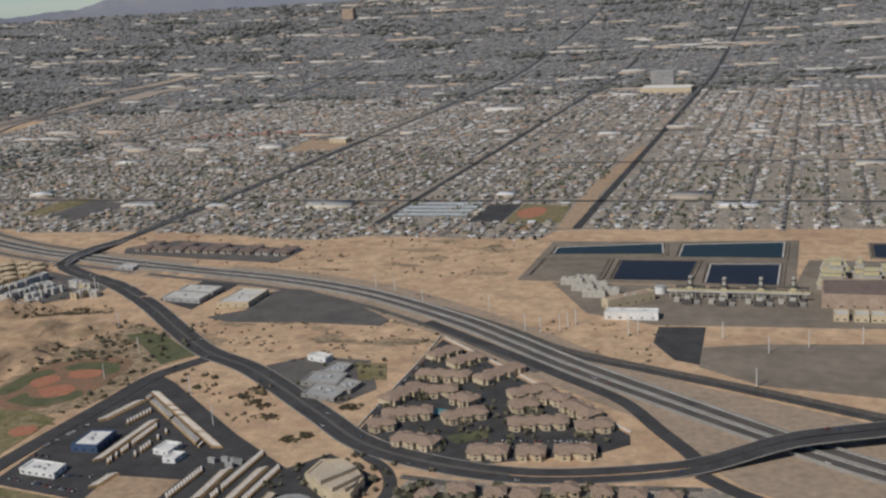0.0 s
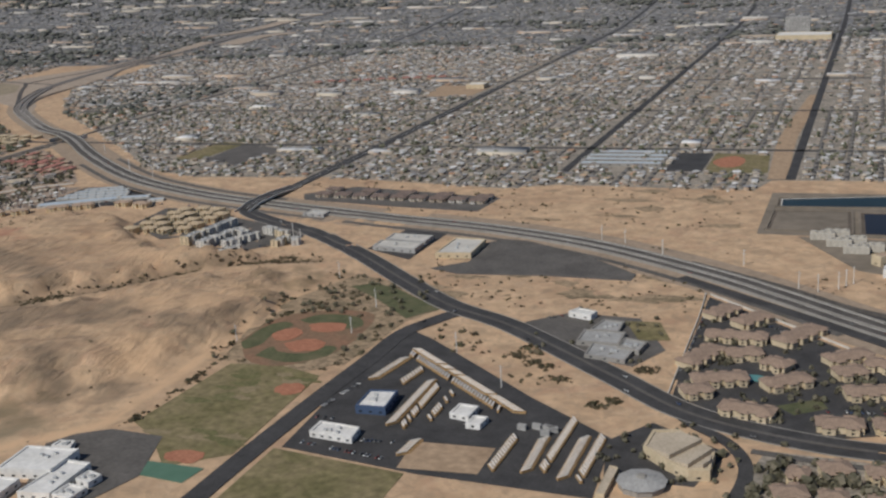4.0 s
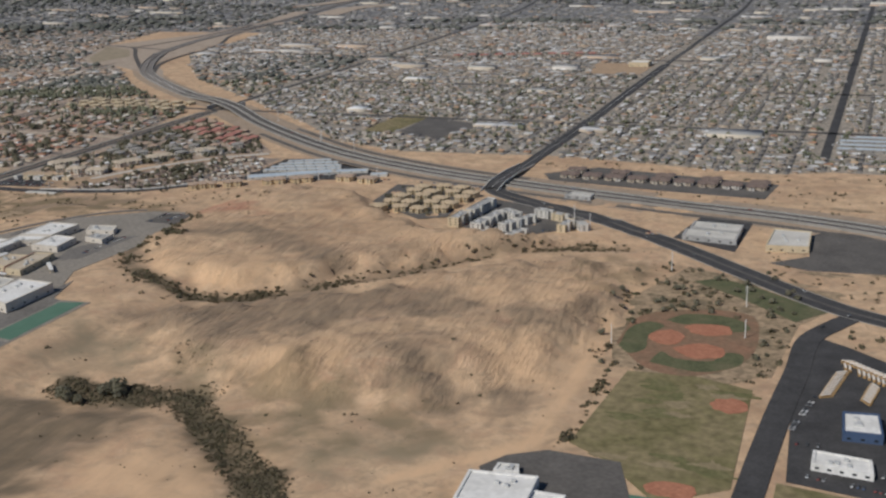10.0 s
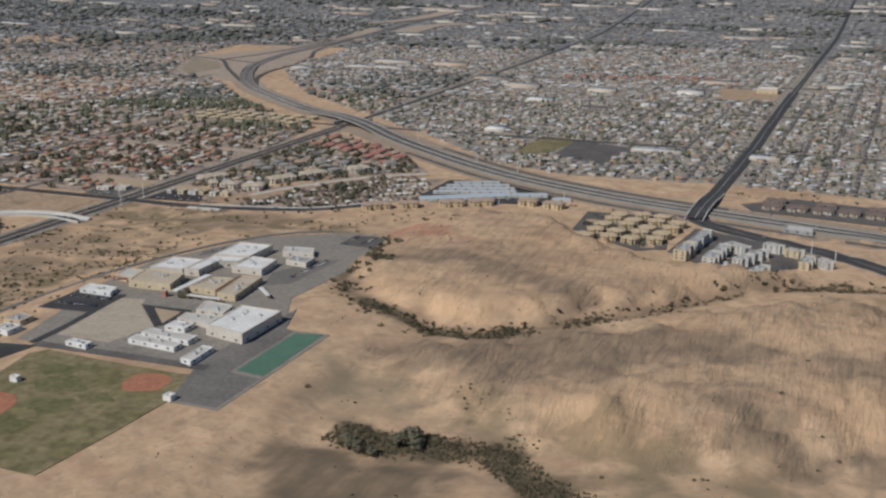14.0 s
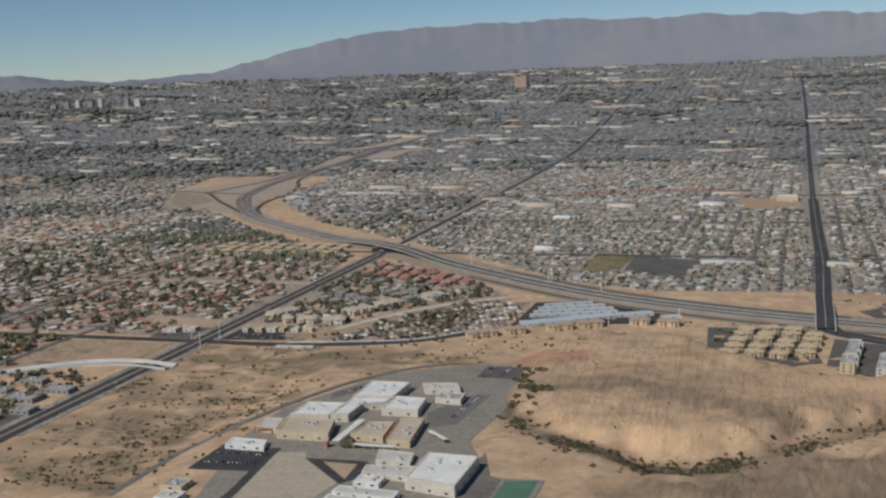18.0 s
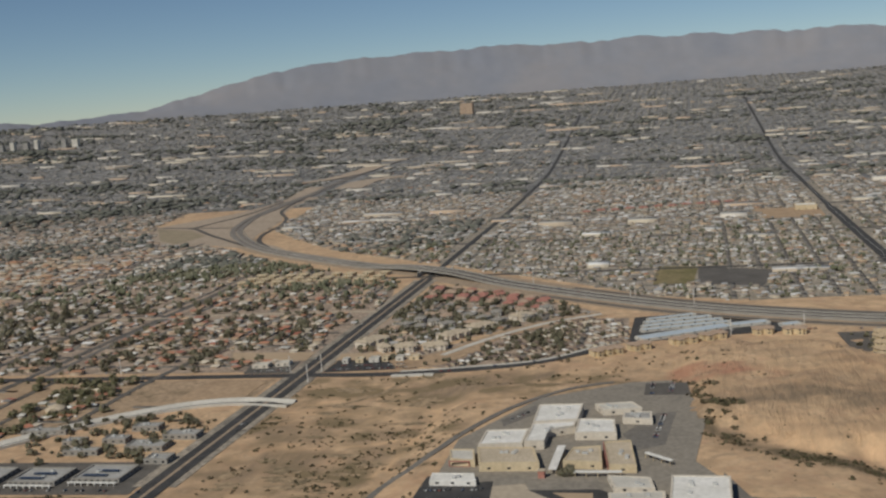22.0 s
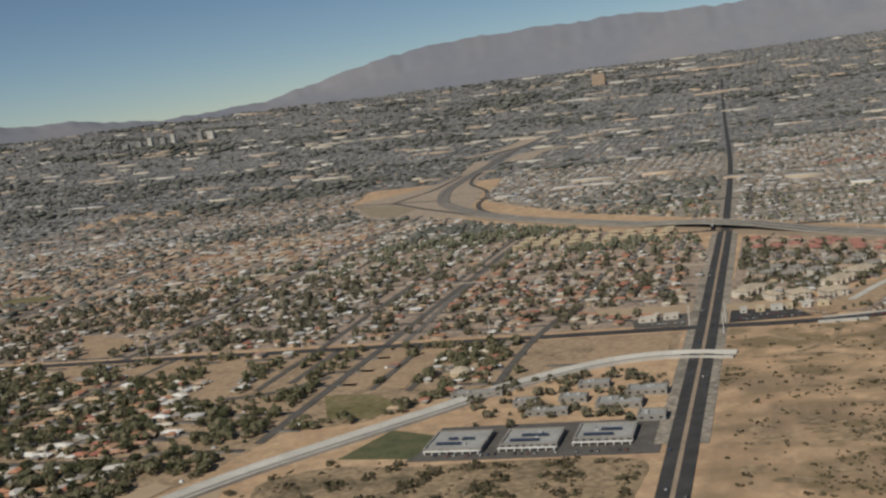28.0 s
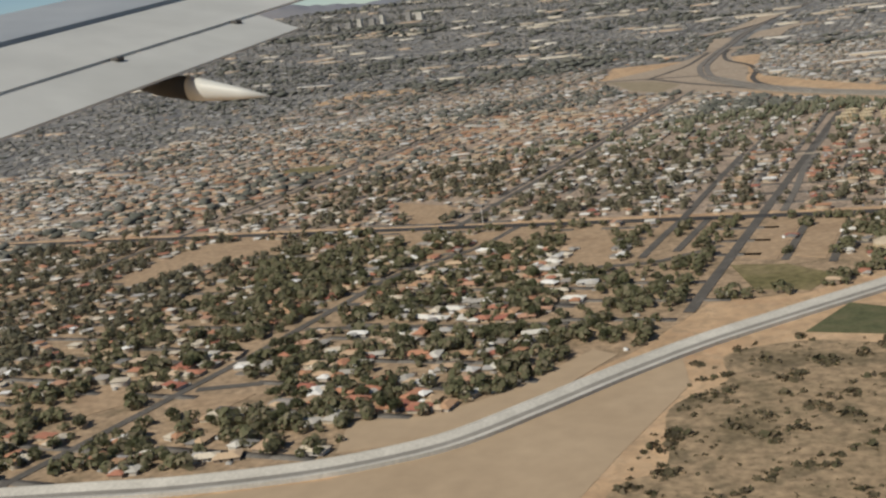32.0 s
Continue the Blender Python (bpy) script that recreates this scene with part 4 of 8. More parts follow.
for k, (y, x0, x1) in enumerate(((905, -1900, -1268), (1115, -2100, -1290), (820, -1465, -1080), (960, -1268, -1080), (520, -1452, -1320), (430, -1700, -1470))):
    ribbon("road_local_" + str(k), [(x0, y), ((x0 + x1) / 2, y + 2), (x1, y)], 5, 0.32, M["oldasphalt"], "grey residential street", n=4)

# ---- open ground, fields and lots ----
patch("field_park", [(-476, 402), (-470, 479), (-440, 482), (-414, 474), (-411, 384), (-435, 366), (-459, 392)], 0.2, M["grass"], "patchy yellow-green sports field", "field")
patch("ground_park", [(-478, 482), (-496, 560), (-470, 640), (-430, 624), (-388, 586), (-402, 560), (-408, 490)], 0.14, M["scrub"], "brown park ground with shrubs", "ground")
patch("lawn_park", [(-463, 614), (-450, 624), (-427, 612), (-390, 583), (-404, 564), (-436, 594)], 0.22, M["turf"], "green park lawn", "lawn")
patch("road_ball_path", [(-481, 495), (-481, 556), (-461, 577), (-418, 567), (-409, 503), (-431, 474), (-463, 478)], 0.165, M["scrub"], "grey-brown gravel path round the ballfields", "ground", curve=True)
patch("field_ball_clay", [(-483, 512), (-480, 550), (-456, 568), (-427, 568), (-419, 540), (-421, 506), (-440, 482), (-463, 485)], 0.206, M["balldirt"], "orange-brown dirt round the ballfields", "ballfield", curve=True)
for nm, pts in (("a", [(-481, 508), (-481, 532), (-474, 544), (-465, 540), (-470, 526), (-468, 508), (-474, 500)]), ("b", [(-466, 549), (-456, 561), (-434, 561), (-424, 548), (-432, 541), (-440, 549), (-456, 545)]), ("c", [(-463, 492), (-440, 487), (-424, 498), (-423, 512), (-432, 513), (-436, 501), (-452, 500), (-460, 506)])):
    patch("field_ball_turf_" + nm, pts, 0.28, M["turf"], "dull green ballfield turf", "ballfield", curve=True)
for nm, cx, cy, rx, ry in (("a", -461, 525, 8, 10), ("b", -443, 541, 11, 8), ("c", -442, 512, 12, 9), ("d", -421, 455, 8, 7), ("e", -431, 377, 10, 6)):
    patch("field_infield_" + nm, ring(cx, cy, rx, ry, 16, 0.12), 0.36, M["reddirt"], "orange-red clay infield", "infield", curve=True)
for k in range(22):
    patch("lawn_park_dry_" + str(k), ring(rnd.uniform(-466, -416), rnd.uniform(392, 472), rnd.uniform(3, 9), rnd.uniform(1.5, 4), 14, 0.4), 0.21 + 0.003 * k, M["lawn"] if k % 3 else M["dryturf"], "uneven turf of the sports field", "lawn", curve=True)
patch("lawn_south", [(-396, 300), (-396, 394), (-330, 386), (-330, 300)], 0.2, M["grass"], "patchy green field", "lawn")
patch("road_busyard", [(-401, 532), (-390, 545), (-376, 536), (-300, 472), (-254, 438), (-250, 385), (-325, 387), (-393, 396)], 0.18, M["asphalt"], "black asphalt bus yard", "yard")
patch("ground_busyard_dirt", [(-335, 390), (-337, 415), (-300, 417), (-300, 393)], 0.28, M["dirt"], "bare reddish dirt plot", "ground")
patch("road_school_lot", [(-503, 372), (-496, 384), (-482, 393), (-453, 392), (-440, 356), (-448, 330), (-480, 330)], 0.3, M["oldasphalt"], "dark grey school car park", "car park")
patch("court_white_school", [(-444, 357), (-447, 369), (-416, 369), (-418, 355)], 0.24, M["court"], "dull green hard court", "court")
patch("road_warehouse_lot", [(-490, 697), (-481, 752), (-446, 746), (-449, 676)], 0.2, M["asphalt"], "dark warehouse yard", "yard")
patch("road_empty_lot", [(-427, 660), (-406, 679), (-409, 724), (-399, 736), (-381, 734), (-335, 708), (-290, 670), (-291, 656), (-344, 657), (-404, 651)], 0.2, M["oldasphalt"], "large empty grey asphalt lot", "car park")
patch("road_church_lot", [(-334, 572), (-313, 592), (-272, 590), (-250, 545), (-262, 520), (-300, 530)], 0.2, M["oldasphalt"], "grey church car park", "car park")
patch("lawn_church", [(-279, 584), (-260, 586), (-250, 560), (-266, 556)], 0.3, M["grass"], "olive lawn beside the church", "lawn")
patch("road_apartments", [(-240, 634), (-226, 622), (-100, 505), (-98, 494), (-110, 482), (-168, 458), (-200, 466), (-237, 489)], 0.16, M["asphalt"], "dark drives between apartment blocks", "car park")
patch("water_pool", ring(-203, 518, 7, 4, 14, 0.1), 0.4, M["pool"], "turquoise swimming pool of the apartments", "pool")
patch("ground_apartment_lawn", [(-190, 488), (-172, 500), (-168, 490), (-182, 480)], 0.26, M["turf"], "green lawn between apartments", "lawn")
patch("road_whiteapt_lot", [(-646, 700), (-640, 765), (-556, 731), (-551, 706), (-582, 676), (-622, 680)], 0.16, M["oldasphalt"], "grey car park of white apartments", "car park")
patch("road_yellowapt_lot", [(-718, 732), (-722, 786), (-662, 790), (-648, 706), (-666, 695)], 0.16, M["oldasphalt"], "grey drives among yellow apartments", "car park")
patch("road_storage_lot", [(-858, 768), (-858, 850), (-826, 858), (-755, 822), (-742, 797), (-790, 786)], 0.16, M["asphalt"], "dark storage yard", "yard")
patch("road_rown", [(-622, 850), (-585, 882), (-441, 856), (-446, 810), (-522, 817), (-611, 830)], 0.18, M["oldasphalt"], "grey drives of a housing row", "car park")
patch("road_plant_lot", [(-109, 676), (-80, 679), (-77, 610), (-92, 616), (-108, 645)], 0.22, M["asphalt"], "black asphalt plant lot", "yard")
patch("ground_ponds", [(-228, 776), (-228, 898), (-140, 902), (-28, 912), (-28, 772)], 0.12, M["mud"], "grey-brown gravel round the ponds", "ground")
patch("ground_plant_gravel", [(-79, 640), (-45, 650), (30, 660), (40, 570), (-42, 582), (-77, 606)], 0.16, M["mud"], "grey-brown gravel yard", "ground")
patch("ground_plant", [(-200, 772), (-160, 700), (-112, 680), (60, 690), (60, 850), (-20, 850), (-30, 770)], 0.14, M["mud"], "grey gravel ground of the power plant", "ground")
patch("road_crossing_shops", [(-1052, 700), (-1052, 732), (-1007, 729), (-990, 708)], 0.3, M["asphalt"], "dark shop car park", "car park")
patch("lawn_solar", [(-1216, 480), (-1203, 519), (-1176, 508), (-1180, 478)], 0.22, M["turf"], "deep green lawn beside the channel", "lawn")
patch("road_solar_lot", [(-1182, 474), (-1178, 520), (-1072, 524), (-1072, 478)], 0.16, M["oldasphalt"], "grey car park of the solar school", "car park")
patch("field_north_park", [(-850, 985), (-850, 1080), (-812, 1072), (-816, 985)], 0.24, M["grass"], "yellow-green park lawn", "lawn")
patch("road_north_park", [(-812, 985), (-812, 1072), (-742, 1040), (-760, 960)], 0.22, M["oldasphalt"], "grey school yard", "yard")
patch("field_north_school", [(-292, 968), (-292, 1050), (-243, 1044), (-238, 968)], 0.24, M["grass"], "dull green school field", "field")
patch("field_north_infield", ring(-275, 1012, 14, 24, 16), 0.3, M["reddirt"], "red clay infield", "infield")
patch("road_north_school", [(-327, 970), (-327, 1050), (-294, 1050), (-294, 970)], 0.24, M["asphalt"], "dark school car park", "car park")
patch("ground_bare_far", [(-735, 1408), (-745, 1512), (-664, 1500), (-664, 1408)], 0.4, M["dirt"], "bare tan plot", "ground")
for k, (xa, xb) in enumerate(((-1262, -1243), (-1237, -1220))):
    patch("ground_plot_" + str(k), [(xa, 598), (xa + 1, 678), (xb, 677), (xb - 1, 592)], 0.3, M["dirt"], "graded bare building plot", "ground")
ribbon("road_plot", [(-1240, 590), (-1240, 684)], 4, 0.36, M["oldasphalt"], "grey street between plots")
ribbon("road_plot_b", [(-1217, 585), (-1217, 684)], 4, 0.36, M["oldasphalt"], "grey street between plots")
GREEN_ROADS = ([(-1468, 300), (-1460, 387), (-1455, 450), (-1452, 542), (-1450, 575), (-1425, 634), (-1419, 688)], [(-1315, 600), (-1315, 650), (-1314, 688)], [(-1299, 612), (-1298, 688)], [(-1168, 584), (-1169, 630), (-1168, 688), (-1162, 745)], [(-1450, 479), (-1403, 484), (-1359, 485), (-1318, 490)], [(-1454, 398), (-1426, 408)], [(-1314, 690), (-1316, 780), (-1318, 900)], [(-1334, 584), (-1305, 592), (-1277, 622)])
for k, pts in enumerate(GREEN_ROADS):
    ribbon("road_green_" + str(k), pts, 4.6, 0.34 + 0.01 * k, M["oldasphalt"], "grey street of the green neighbourhood", n=6)
LOT_PLOTS = ([(-1563, 789), (-1496, 762), (-1476, 706), (-1508, 708)], [(-1385, 663), (-1362, 684), (-1330, 610), (-1340, 590)], [(-1512, 384), (-1499, 398), (-1474, 384), (-1487, 366)], [(-1447, 371), (-1453, 393), (-1422, 396), (-1427, 375)], [(-1656, 573), (-1657, 644), (-1624, 680), (-1577, 670), (-1580, 640), (-1616, 598), (-1630, 559)], [(-1523, 676), (-1477, 682), (-1468, 642)], [(-1454, 652), (-1438, 676), (-1400, 676), (-1404, 634)], [(-1352, 582), (-1360, 627), (-1343, 640), (-1326, 580)], [(-1128, 639), (-1122, 680), (-1083, 678), (-1083, 641)], [(-1246, 540), (-1265, 583), (-1238, 583), (-1213, 564), (-1221, 538)], [(-1790, 960), (-1795, 1000), (-1725, 1000), (-1720, 965)], [(-1150, 602), (-1140, 622), (-1100, 634), (-1098, 638), (-1146, 632)])
for k, pp in enumerate(LOT_PLOTS):
    green_ = k in (9, 10)
    patch("ground_lot_" + str(k), pp, 0.24 + 0.004 * k, M["grass"] if green_ else M["dirt"], "dry olive grass plot" if green_ else "bare tan lot among trees", "ground")
patch("ground_bank_fill", [(-1354, 346), (-1364, 373), (-1335, 381), (-1317, 404), (-1306, 429), (-1296, 456), (-1284, 450), (-1298, 400), (-1322, 362)], 0.26, M["fill"], "bare pale dirt between channel and gardens", "ground")
FRONTAGE = [(-1380, 897), (-1355, 896), (-1281, 892), (-1222, 902), (-1148, 901), (-1109, 902), (-1070, 898)]
BROWN_STREET = [(-1257, 700), (-1259, 771), (-1266, 882), (-1265, 964), (-1269, 1033)]
ribbon("road_garden_frontage", FRONTAGE, 5, 0.36, M["paleyard"], "pale dusty street along garden walls", "road")
ribbon("road_garden_brown", BROWN_STREET, 4.4, 0.33, M["street"], "grey residential street", "road")
patch("ground_plot_avenue_west", [(-1142, 760), (-1078, 757), (-1076, 734), (-1135, 740)], 0.3, M["fill"], "strip of bare tan dirt beside the avenue", "ground")
patch("ground_plot_avenue_east", [(-1056, 752), (-1012, 750), (-1010, 733), (-1055, 733)], 0.29, M["fill"], "strip of bare tan dirt beside the shops", "ground")
patch("road_avenue_west_lot", [(-1112, 720), (-1079, 731), (-1076, 699), (-1108, 699)], 0.31, M["oldasphalt"], "dark car park of corner shops", "car park")
patch("ground_centre_bare", [(-1013, 728), (-977, 744), (-962, 766), (-955, 758), (-975, 716), (-1004, 705)], 0.34, M["dirt"], "bare tan ground beside the drain", "ground")
patch("ground_canal_dirt", [(-1420, 292), (-1346, 326), (-1308, 362), (-1268, 432), (-1258, 450), (-1248, 420), (-1256, 360), (-1262, 300), (-1300, 240)], 0.1, M["fill"], "smooth graded tan dirt beside the channel", "ground")
patch("ground_scrub_west", [(-1243, 262), (-1252, 330), (-1240, 352), (-1250, 396), (-1236, 424), (-1241, 452), (-1214, 470), (-1180, 468), (-1130, 473), (-1080, 471), (-1076, 440), (-1084, 380), (-1078, 320), (-1083, 262), (-1150, 240)], 0.12, M["scrub"], "brown scrubland", "ground", curve=True)
# school site, on its raised pad
SZ = 5.0
patch("ground_school_pad", [(-905, 410), (-926, 500), (-927, 545), (-912, 580), (-896, 618), (-850, 648), (-826, 652), (-806, 592), (-812, 515), (-790, 470), (-765, 472), (-765, 374), (-792, 374), (-800, 410)], SZ + 0.2, M["pave"], "grey-tan paved school grounds", "car park", follow=False)
patch("road_school_side_lot", [(-847, 553), (-832, 588), (-822, 590), (-826, 538), (-839, 529)], SZ + 0.27, M["street"], "grey school car park", "car park", follow=False)
patch("road_school_north_lot", [(-840, 622), (-840, 646), (-817, 647), (-815, 622)], SZ + 0.27, M["oldasphalt"], "dark school car park", "car park", follow=False)
patch("road_school_park_lot", [(-911, 577), (-897, 604), (-892, 592), (-908, 566)], SZ + 0.27, M["street"], "grey school car park", "car park", follow=False)
patch("road_school_gym_yard", [(-804, 452), (-800, 500), (-790, 472), (-784, 470), (-784, 412), (-767, 410), (-767, 376), (-790, 376), (-802, 412)], SZ + 0.27, M["street"], "grey asphalt yard beside the gymnasium", "yard", follow=False)
ribbon("road_school_west", [(-955, 425), (-955, 442), (-953, 479), (-948, 496), (-942, 506), (-934, 529), (-926, 558), (-909, 600), (-884, 634), (-858, 650)], 3.6, 0.42, M["street"], "grey service lane round the school", "road")
ribbon("ground_wash_bed", [(-990, 684), (-991, 673), (-997, 649), (-1011, 629), (-1024, 622), (-1039, 619)], 3.2, 0.12, M["scrub"], "dark gravelly bed of a dry wash", "ground")
patch("court_school_yard", [(-891, 422), (-899, 480), (-884, 484), (-881, 475), (-853.5, 449.5), (-859, 422)], SZ + 0.3, M["paleyard"], "pale grey-tan paved school yard", "yard", follow=False)
patch("road_school_triangle", [(-881, 476), (-852.5, 449), (-840, 466), (-851, 478)], SZ + 0.31, M["asphalt"], "dark paving round a triangle of sand", "yard", follow=False)
patch("ground_school_sand", [(-871, 473.4), (-852.2, 454.8), (-853.8, 473.2)], SZ + 0.35, M["fill"], "small triangle of tan sand", "ground", follow=False)
ribbon("road_school_lane", [(-894, 408), (-895, 434), (-898, 460), (-901, 486)], 4.5, SZ + 0.36, M["asphalt"], "dark school lane", follow=False)
patch("road_school_lot_dark", [(-930, 452), (-930, 492), (-900, 484), (-898, 455)], SZ + 0.32, M["asphalt"], "black school car park", "car park", follow=False)
patch("court_school", [(-782, 415), (-782, 467), (-768, 471), (-767, 413)], SZ + 0.32, M["court"], "green fenced tennis court", "court", follow=False)
patch("field_school", [(-874, 300), (-873, 320), (-878, 360), (-885, 396), (-880, 404), (-843, 402), (-807, 402), (-792, 404), (-790, 374), (-791, 340), (-794, 300)], SZ + 0.26, M["grass"], "patchy olive school field", "field", follow=False)
for k, (x, y, rx, ry) in enumerate(((-846, 372, 13, 8), (-832, 352, 10, 9), (-858, 385, 9, 6), (-820, 366, 8, 5), (-838, 330, 12, 7), (-845, 392, 9, 4))):
    patch("lawn_school_" + str(k), ring(x, y, rx, ry, 16, 0.35), SZ + 0.28 + 0.004 * k, M["lawn"], "watered green patch of the school field", "lawn", follow=False, curve=True)
patch("field_school_a", ring(-862, 341, 16, 15, 18, 0.1), SZ + 0.34, M["reddirt"], "orange clay infield", "infield", follow=False, curve=True)
patch("field_school_a_turf", ring(-861, 341, 6, 5, 12, 0.15), SZ + 0.37, M["grass"], "worn turf inside the infield", "infield", follow=False, curve=True)
patch("field_school_b", ring(-811, 388, 11, 11, 16, 0.1), SZ + 0.34, M["reddirt"], "orange clay infield", "infield", follow=False, curve=True)
patch("road_school", [(-886, 300), (-889, 312), (-899, 322), (-904, 346), (-911, 393), (-908, 402), (-889, 406), (-894, 383), (-891, 344), (-884, 318), (-878, 300)], SZ + 0.36, M["asphalt"], "dark school drive", "road", follow=False)
ribbon("road_school_field_side", [(-892, 408), (-860, 410), (-830, 411), (-796, 412)], 6, SZ + 0.34, M["oldasphalt"], "grey drive along the school field", follow=False)
ribbon("road_school_east_lot", [(-988, 371), (-965, 378), (-940, 388), (-911, 399)], 26, 0.5, M["asphalt"], "black car park with rows of cars", "car park")
ribbon("road_hall", [(-236, 480), (-225, 462), (-205, 444), (-196, 420), (-200, 380)], 6, 0.4, M["asphalt"], "dark side street")
ribbon("road_south_apts", [(-196, 440), (-150, 436), (-100, 446), (-60, 452)], 4, 0.4, M["oldasphalt"], "grey drive behind apartments")
patch("ground_south_apts", [(-200, 400), (-190, 442), (-120, 440), (-50, 456), (-30, 440), (-60, 380)], 0.12, M["yard"], "grey-tan ground among apartments", "ground")
patch("road_hall_lot", [(-256, 436), (-240, 458), (-205, 436), (-214, 404), (-250, 404)], 0.2, M["asphalt"], "dark car park round the hall", "car park")
for k in range(34):
    x, y = rnd.uniform(-1040, -950), rnd.uniform(440, 690)
    patch("ground_scrub_" + str(k), ring(x, y, rnd.uniform(4, 13), rnd.uniform(2, 6), 14, 0.4), 0.1 + 0.002 * k, M["scrub"], "brown scrub patch on sand", "ground", curve=True)
for k in range(26):
    x, y = rnd.uniform(-420, -250), rnd.uniform(600, 720) if k % 2 else rnd.uniform(790, 900)
    patch("ground_scrub_east_" + str(k), ring(x, y, rnd.uniform(6, 20), rnd.uniform(3, 8), 14, 0.4), 0.08 + 0.002 * k, M["scrub"], "brown scrub patch on sand", "ground", curve=True)

# ---- buildings ----
def building(name, label, category, pts, h, wall, roof, z=None, parapet=0.5, openings=0, storeys=1, group="", units=0, seen=None):
    """A flat-roofed building on a four-sided plan: walls, a roof slab inside a parapet, window openings along its sides, roof units."""
    p = np.asarray(pts, float)
    if sum(x0 * y1 - x1 * y0 for (x0, y0), (x1, y1) in zip(p, np.roll(p, -1, 0))) < 0:
        p = p[::-1]
    if seen:
        p = p + np.array(seen) * h
    c = p.mean(0)
    base = float(gz(*c)) + 0.2 if z is None else z
    q = p - c
    t = empty(name, Matrix.Translation((c[0], c[1], base)), label, category, group)
    n = len(q)
    inn = q * (1 - 1.4 / np.linalg.norm(q, axis=1).mean())
    v = [(x, y, -0.5) for x, y in q] + [(x, y, h + parapet) for x, y in q] + [(x, y, h + parapet) for x, y in inn] + [(x, y, h - 0.1) for x, y in inn]
    f = []
    for k in range(3):
        f += [(k * n + i, k * n + (i + 1) % n, (k + 1) * n + (i + 1) % n, (k + 1) * n + i) for i in range(n)]
    shell = obj("wall", raw(v, f), wall, t)
    top_ = obj("roof", raw([(x, y, h) for x, y in inn] + [(x, y, h - 0.3) for x, y in inn], [tuple(range(n))] + [(i, i + n, (i + 1) % n + n, (i + 1) % n) for i in range(n)]), roof, t)
    for s in range(n if openings else 0):
        a, b = q[s], q[(s + 1) % n]
        ln = np.linalg.norm(b - a)
        d = (b - a) / ln
        nrm = np.array((d[1], -d[0]))
        if nrm[1] > 0.35:
            continue
        cnt = max(1, int(ln / openings))
        for st in range(storeys):
            z0 = 0.9 + st * (h / storeys)
            for i in range(cnt):
                m0 = a + d * (i + 0.5) * ln / cnt
                w, hh = min(0.75, ln / cnt * 0.24), min(0.9, h / storeys * 0.4)
                P0, P1 = m0 - d * w, m0 + d * w
                o = nrm * 0.06
                vv = [(*(P0 + o), z0), (*(P1 + o), z0), (*(P1 + o), z0 + hh), (*(P0 + o), z0 + hh), (*(P0 - o), z0), (*(P1 - o), z0), (*(P1 - o), z0 + hh), (*(P0 - o), z0 + hh)]
                obj("window", raw(vv, [(0, 1, 2, 3), (4, 0, 3, 7), (1, 5, 6, 2), (3, 2, 6, 7), (5, 4, 0, 1)]), M["glass"], shell)
    for i in range(units):
        u, w_ = rnd.uniform(-0.5, 0.5), rnd.uniform(-0.5, 0.5)
        m0 = (q[0] + q[1]) / 2 * u + (q[1] + q[2]) / 2 * w_
        bm = bmesh.new()
        bm_box(bm, m0[0] - 0.9, m0[1] - 0.7, h - 0.1, m0[0] + 0.9, m0[1] + 0.7, h + 1.0, 0.1)
        part("roof_unit", bm, M["steel"], top_, "grey rooftop unit")
    return t


def slab_along(a, b, w):
    """A four-sided plan of width w along a line."""
    a, b = np.asarray(a, float), np.asarray(b, float)
    d = (b - a) / np.linalg.norm(b - a)
    n = np.array((-d[1], d[0])) * w / 2
    return [tuple(a - n), tuple(b - n), tuple(b + n), tuple(a + n)]


def hip_mesh(L, W, h, rise, over=0.5):
    """The two meshes of a house: walls, and a hipped roof with eaves."""
    l, w = L / 2, W / 2
    walls = raw([(-l, -w, -0.4), (l, -w, -0.4), (l, w, -0.4), (-l, w, -0.4), (-l, -w, h), (l, -w, h), (l, w, h), (-l, w, h)], [(0, 1, 5, 4), (1, 2, 6, 5), (2, 3, 7, 6), (3, 0, 4, 7)])
    l, w = l + over, w + over
    rl = max(0.3, l - w)
    roof = raw([(-l, -w, h - 0.15), (l, -w, h - 0.15), (l, w, h - 0.15), (-l, w, h - 0.15), (-l, -w, h), (l, -w, h), (l, w, h), (-l, w, h), (-rl, 0, h + rise), (rl, 0, h + rise)],
               [(3, 2, 1, 0), (0, 1, 5, 4), (1, 2, 6, 5), (2, 3, 7, 6), (3, 0, 4, 7), (4, 5, 9, 8), (6, 7, 8, 9), (5, 6, 9), (7, 4, 8)])
    return walls, roof


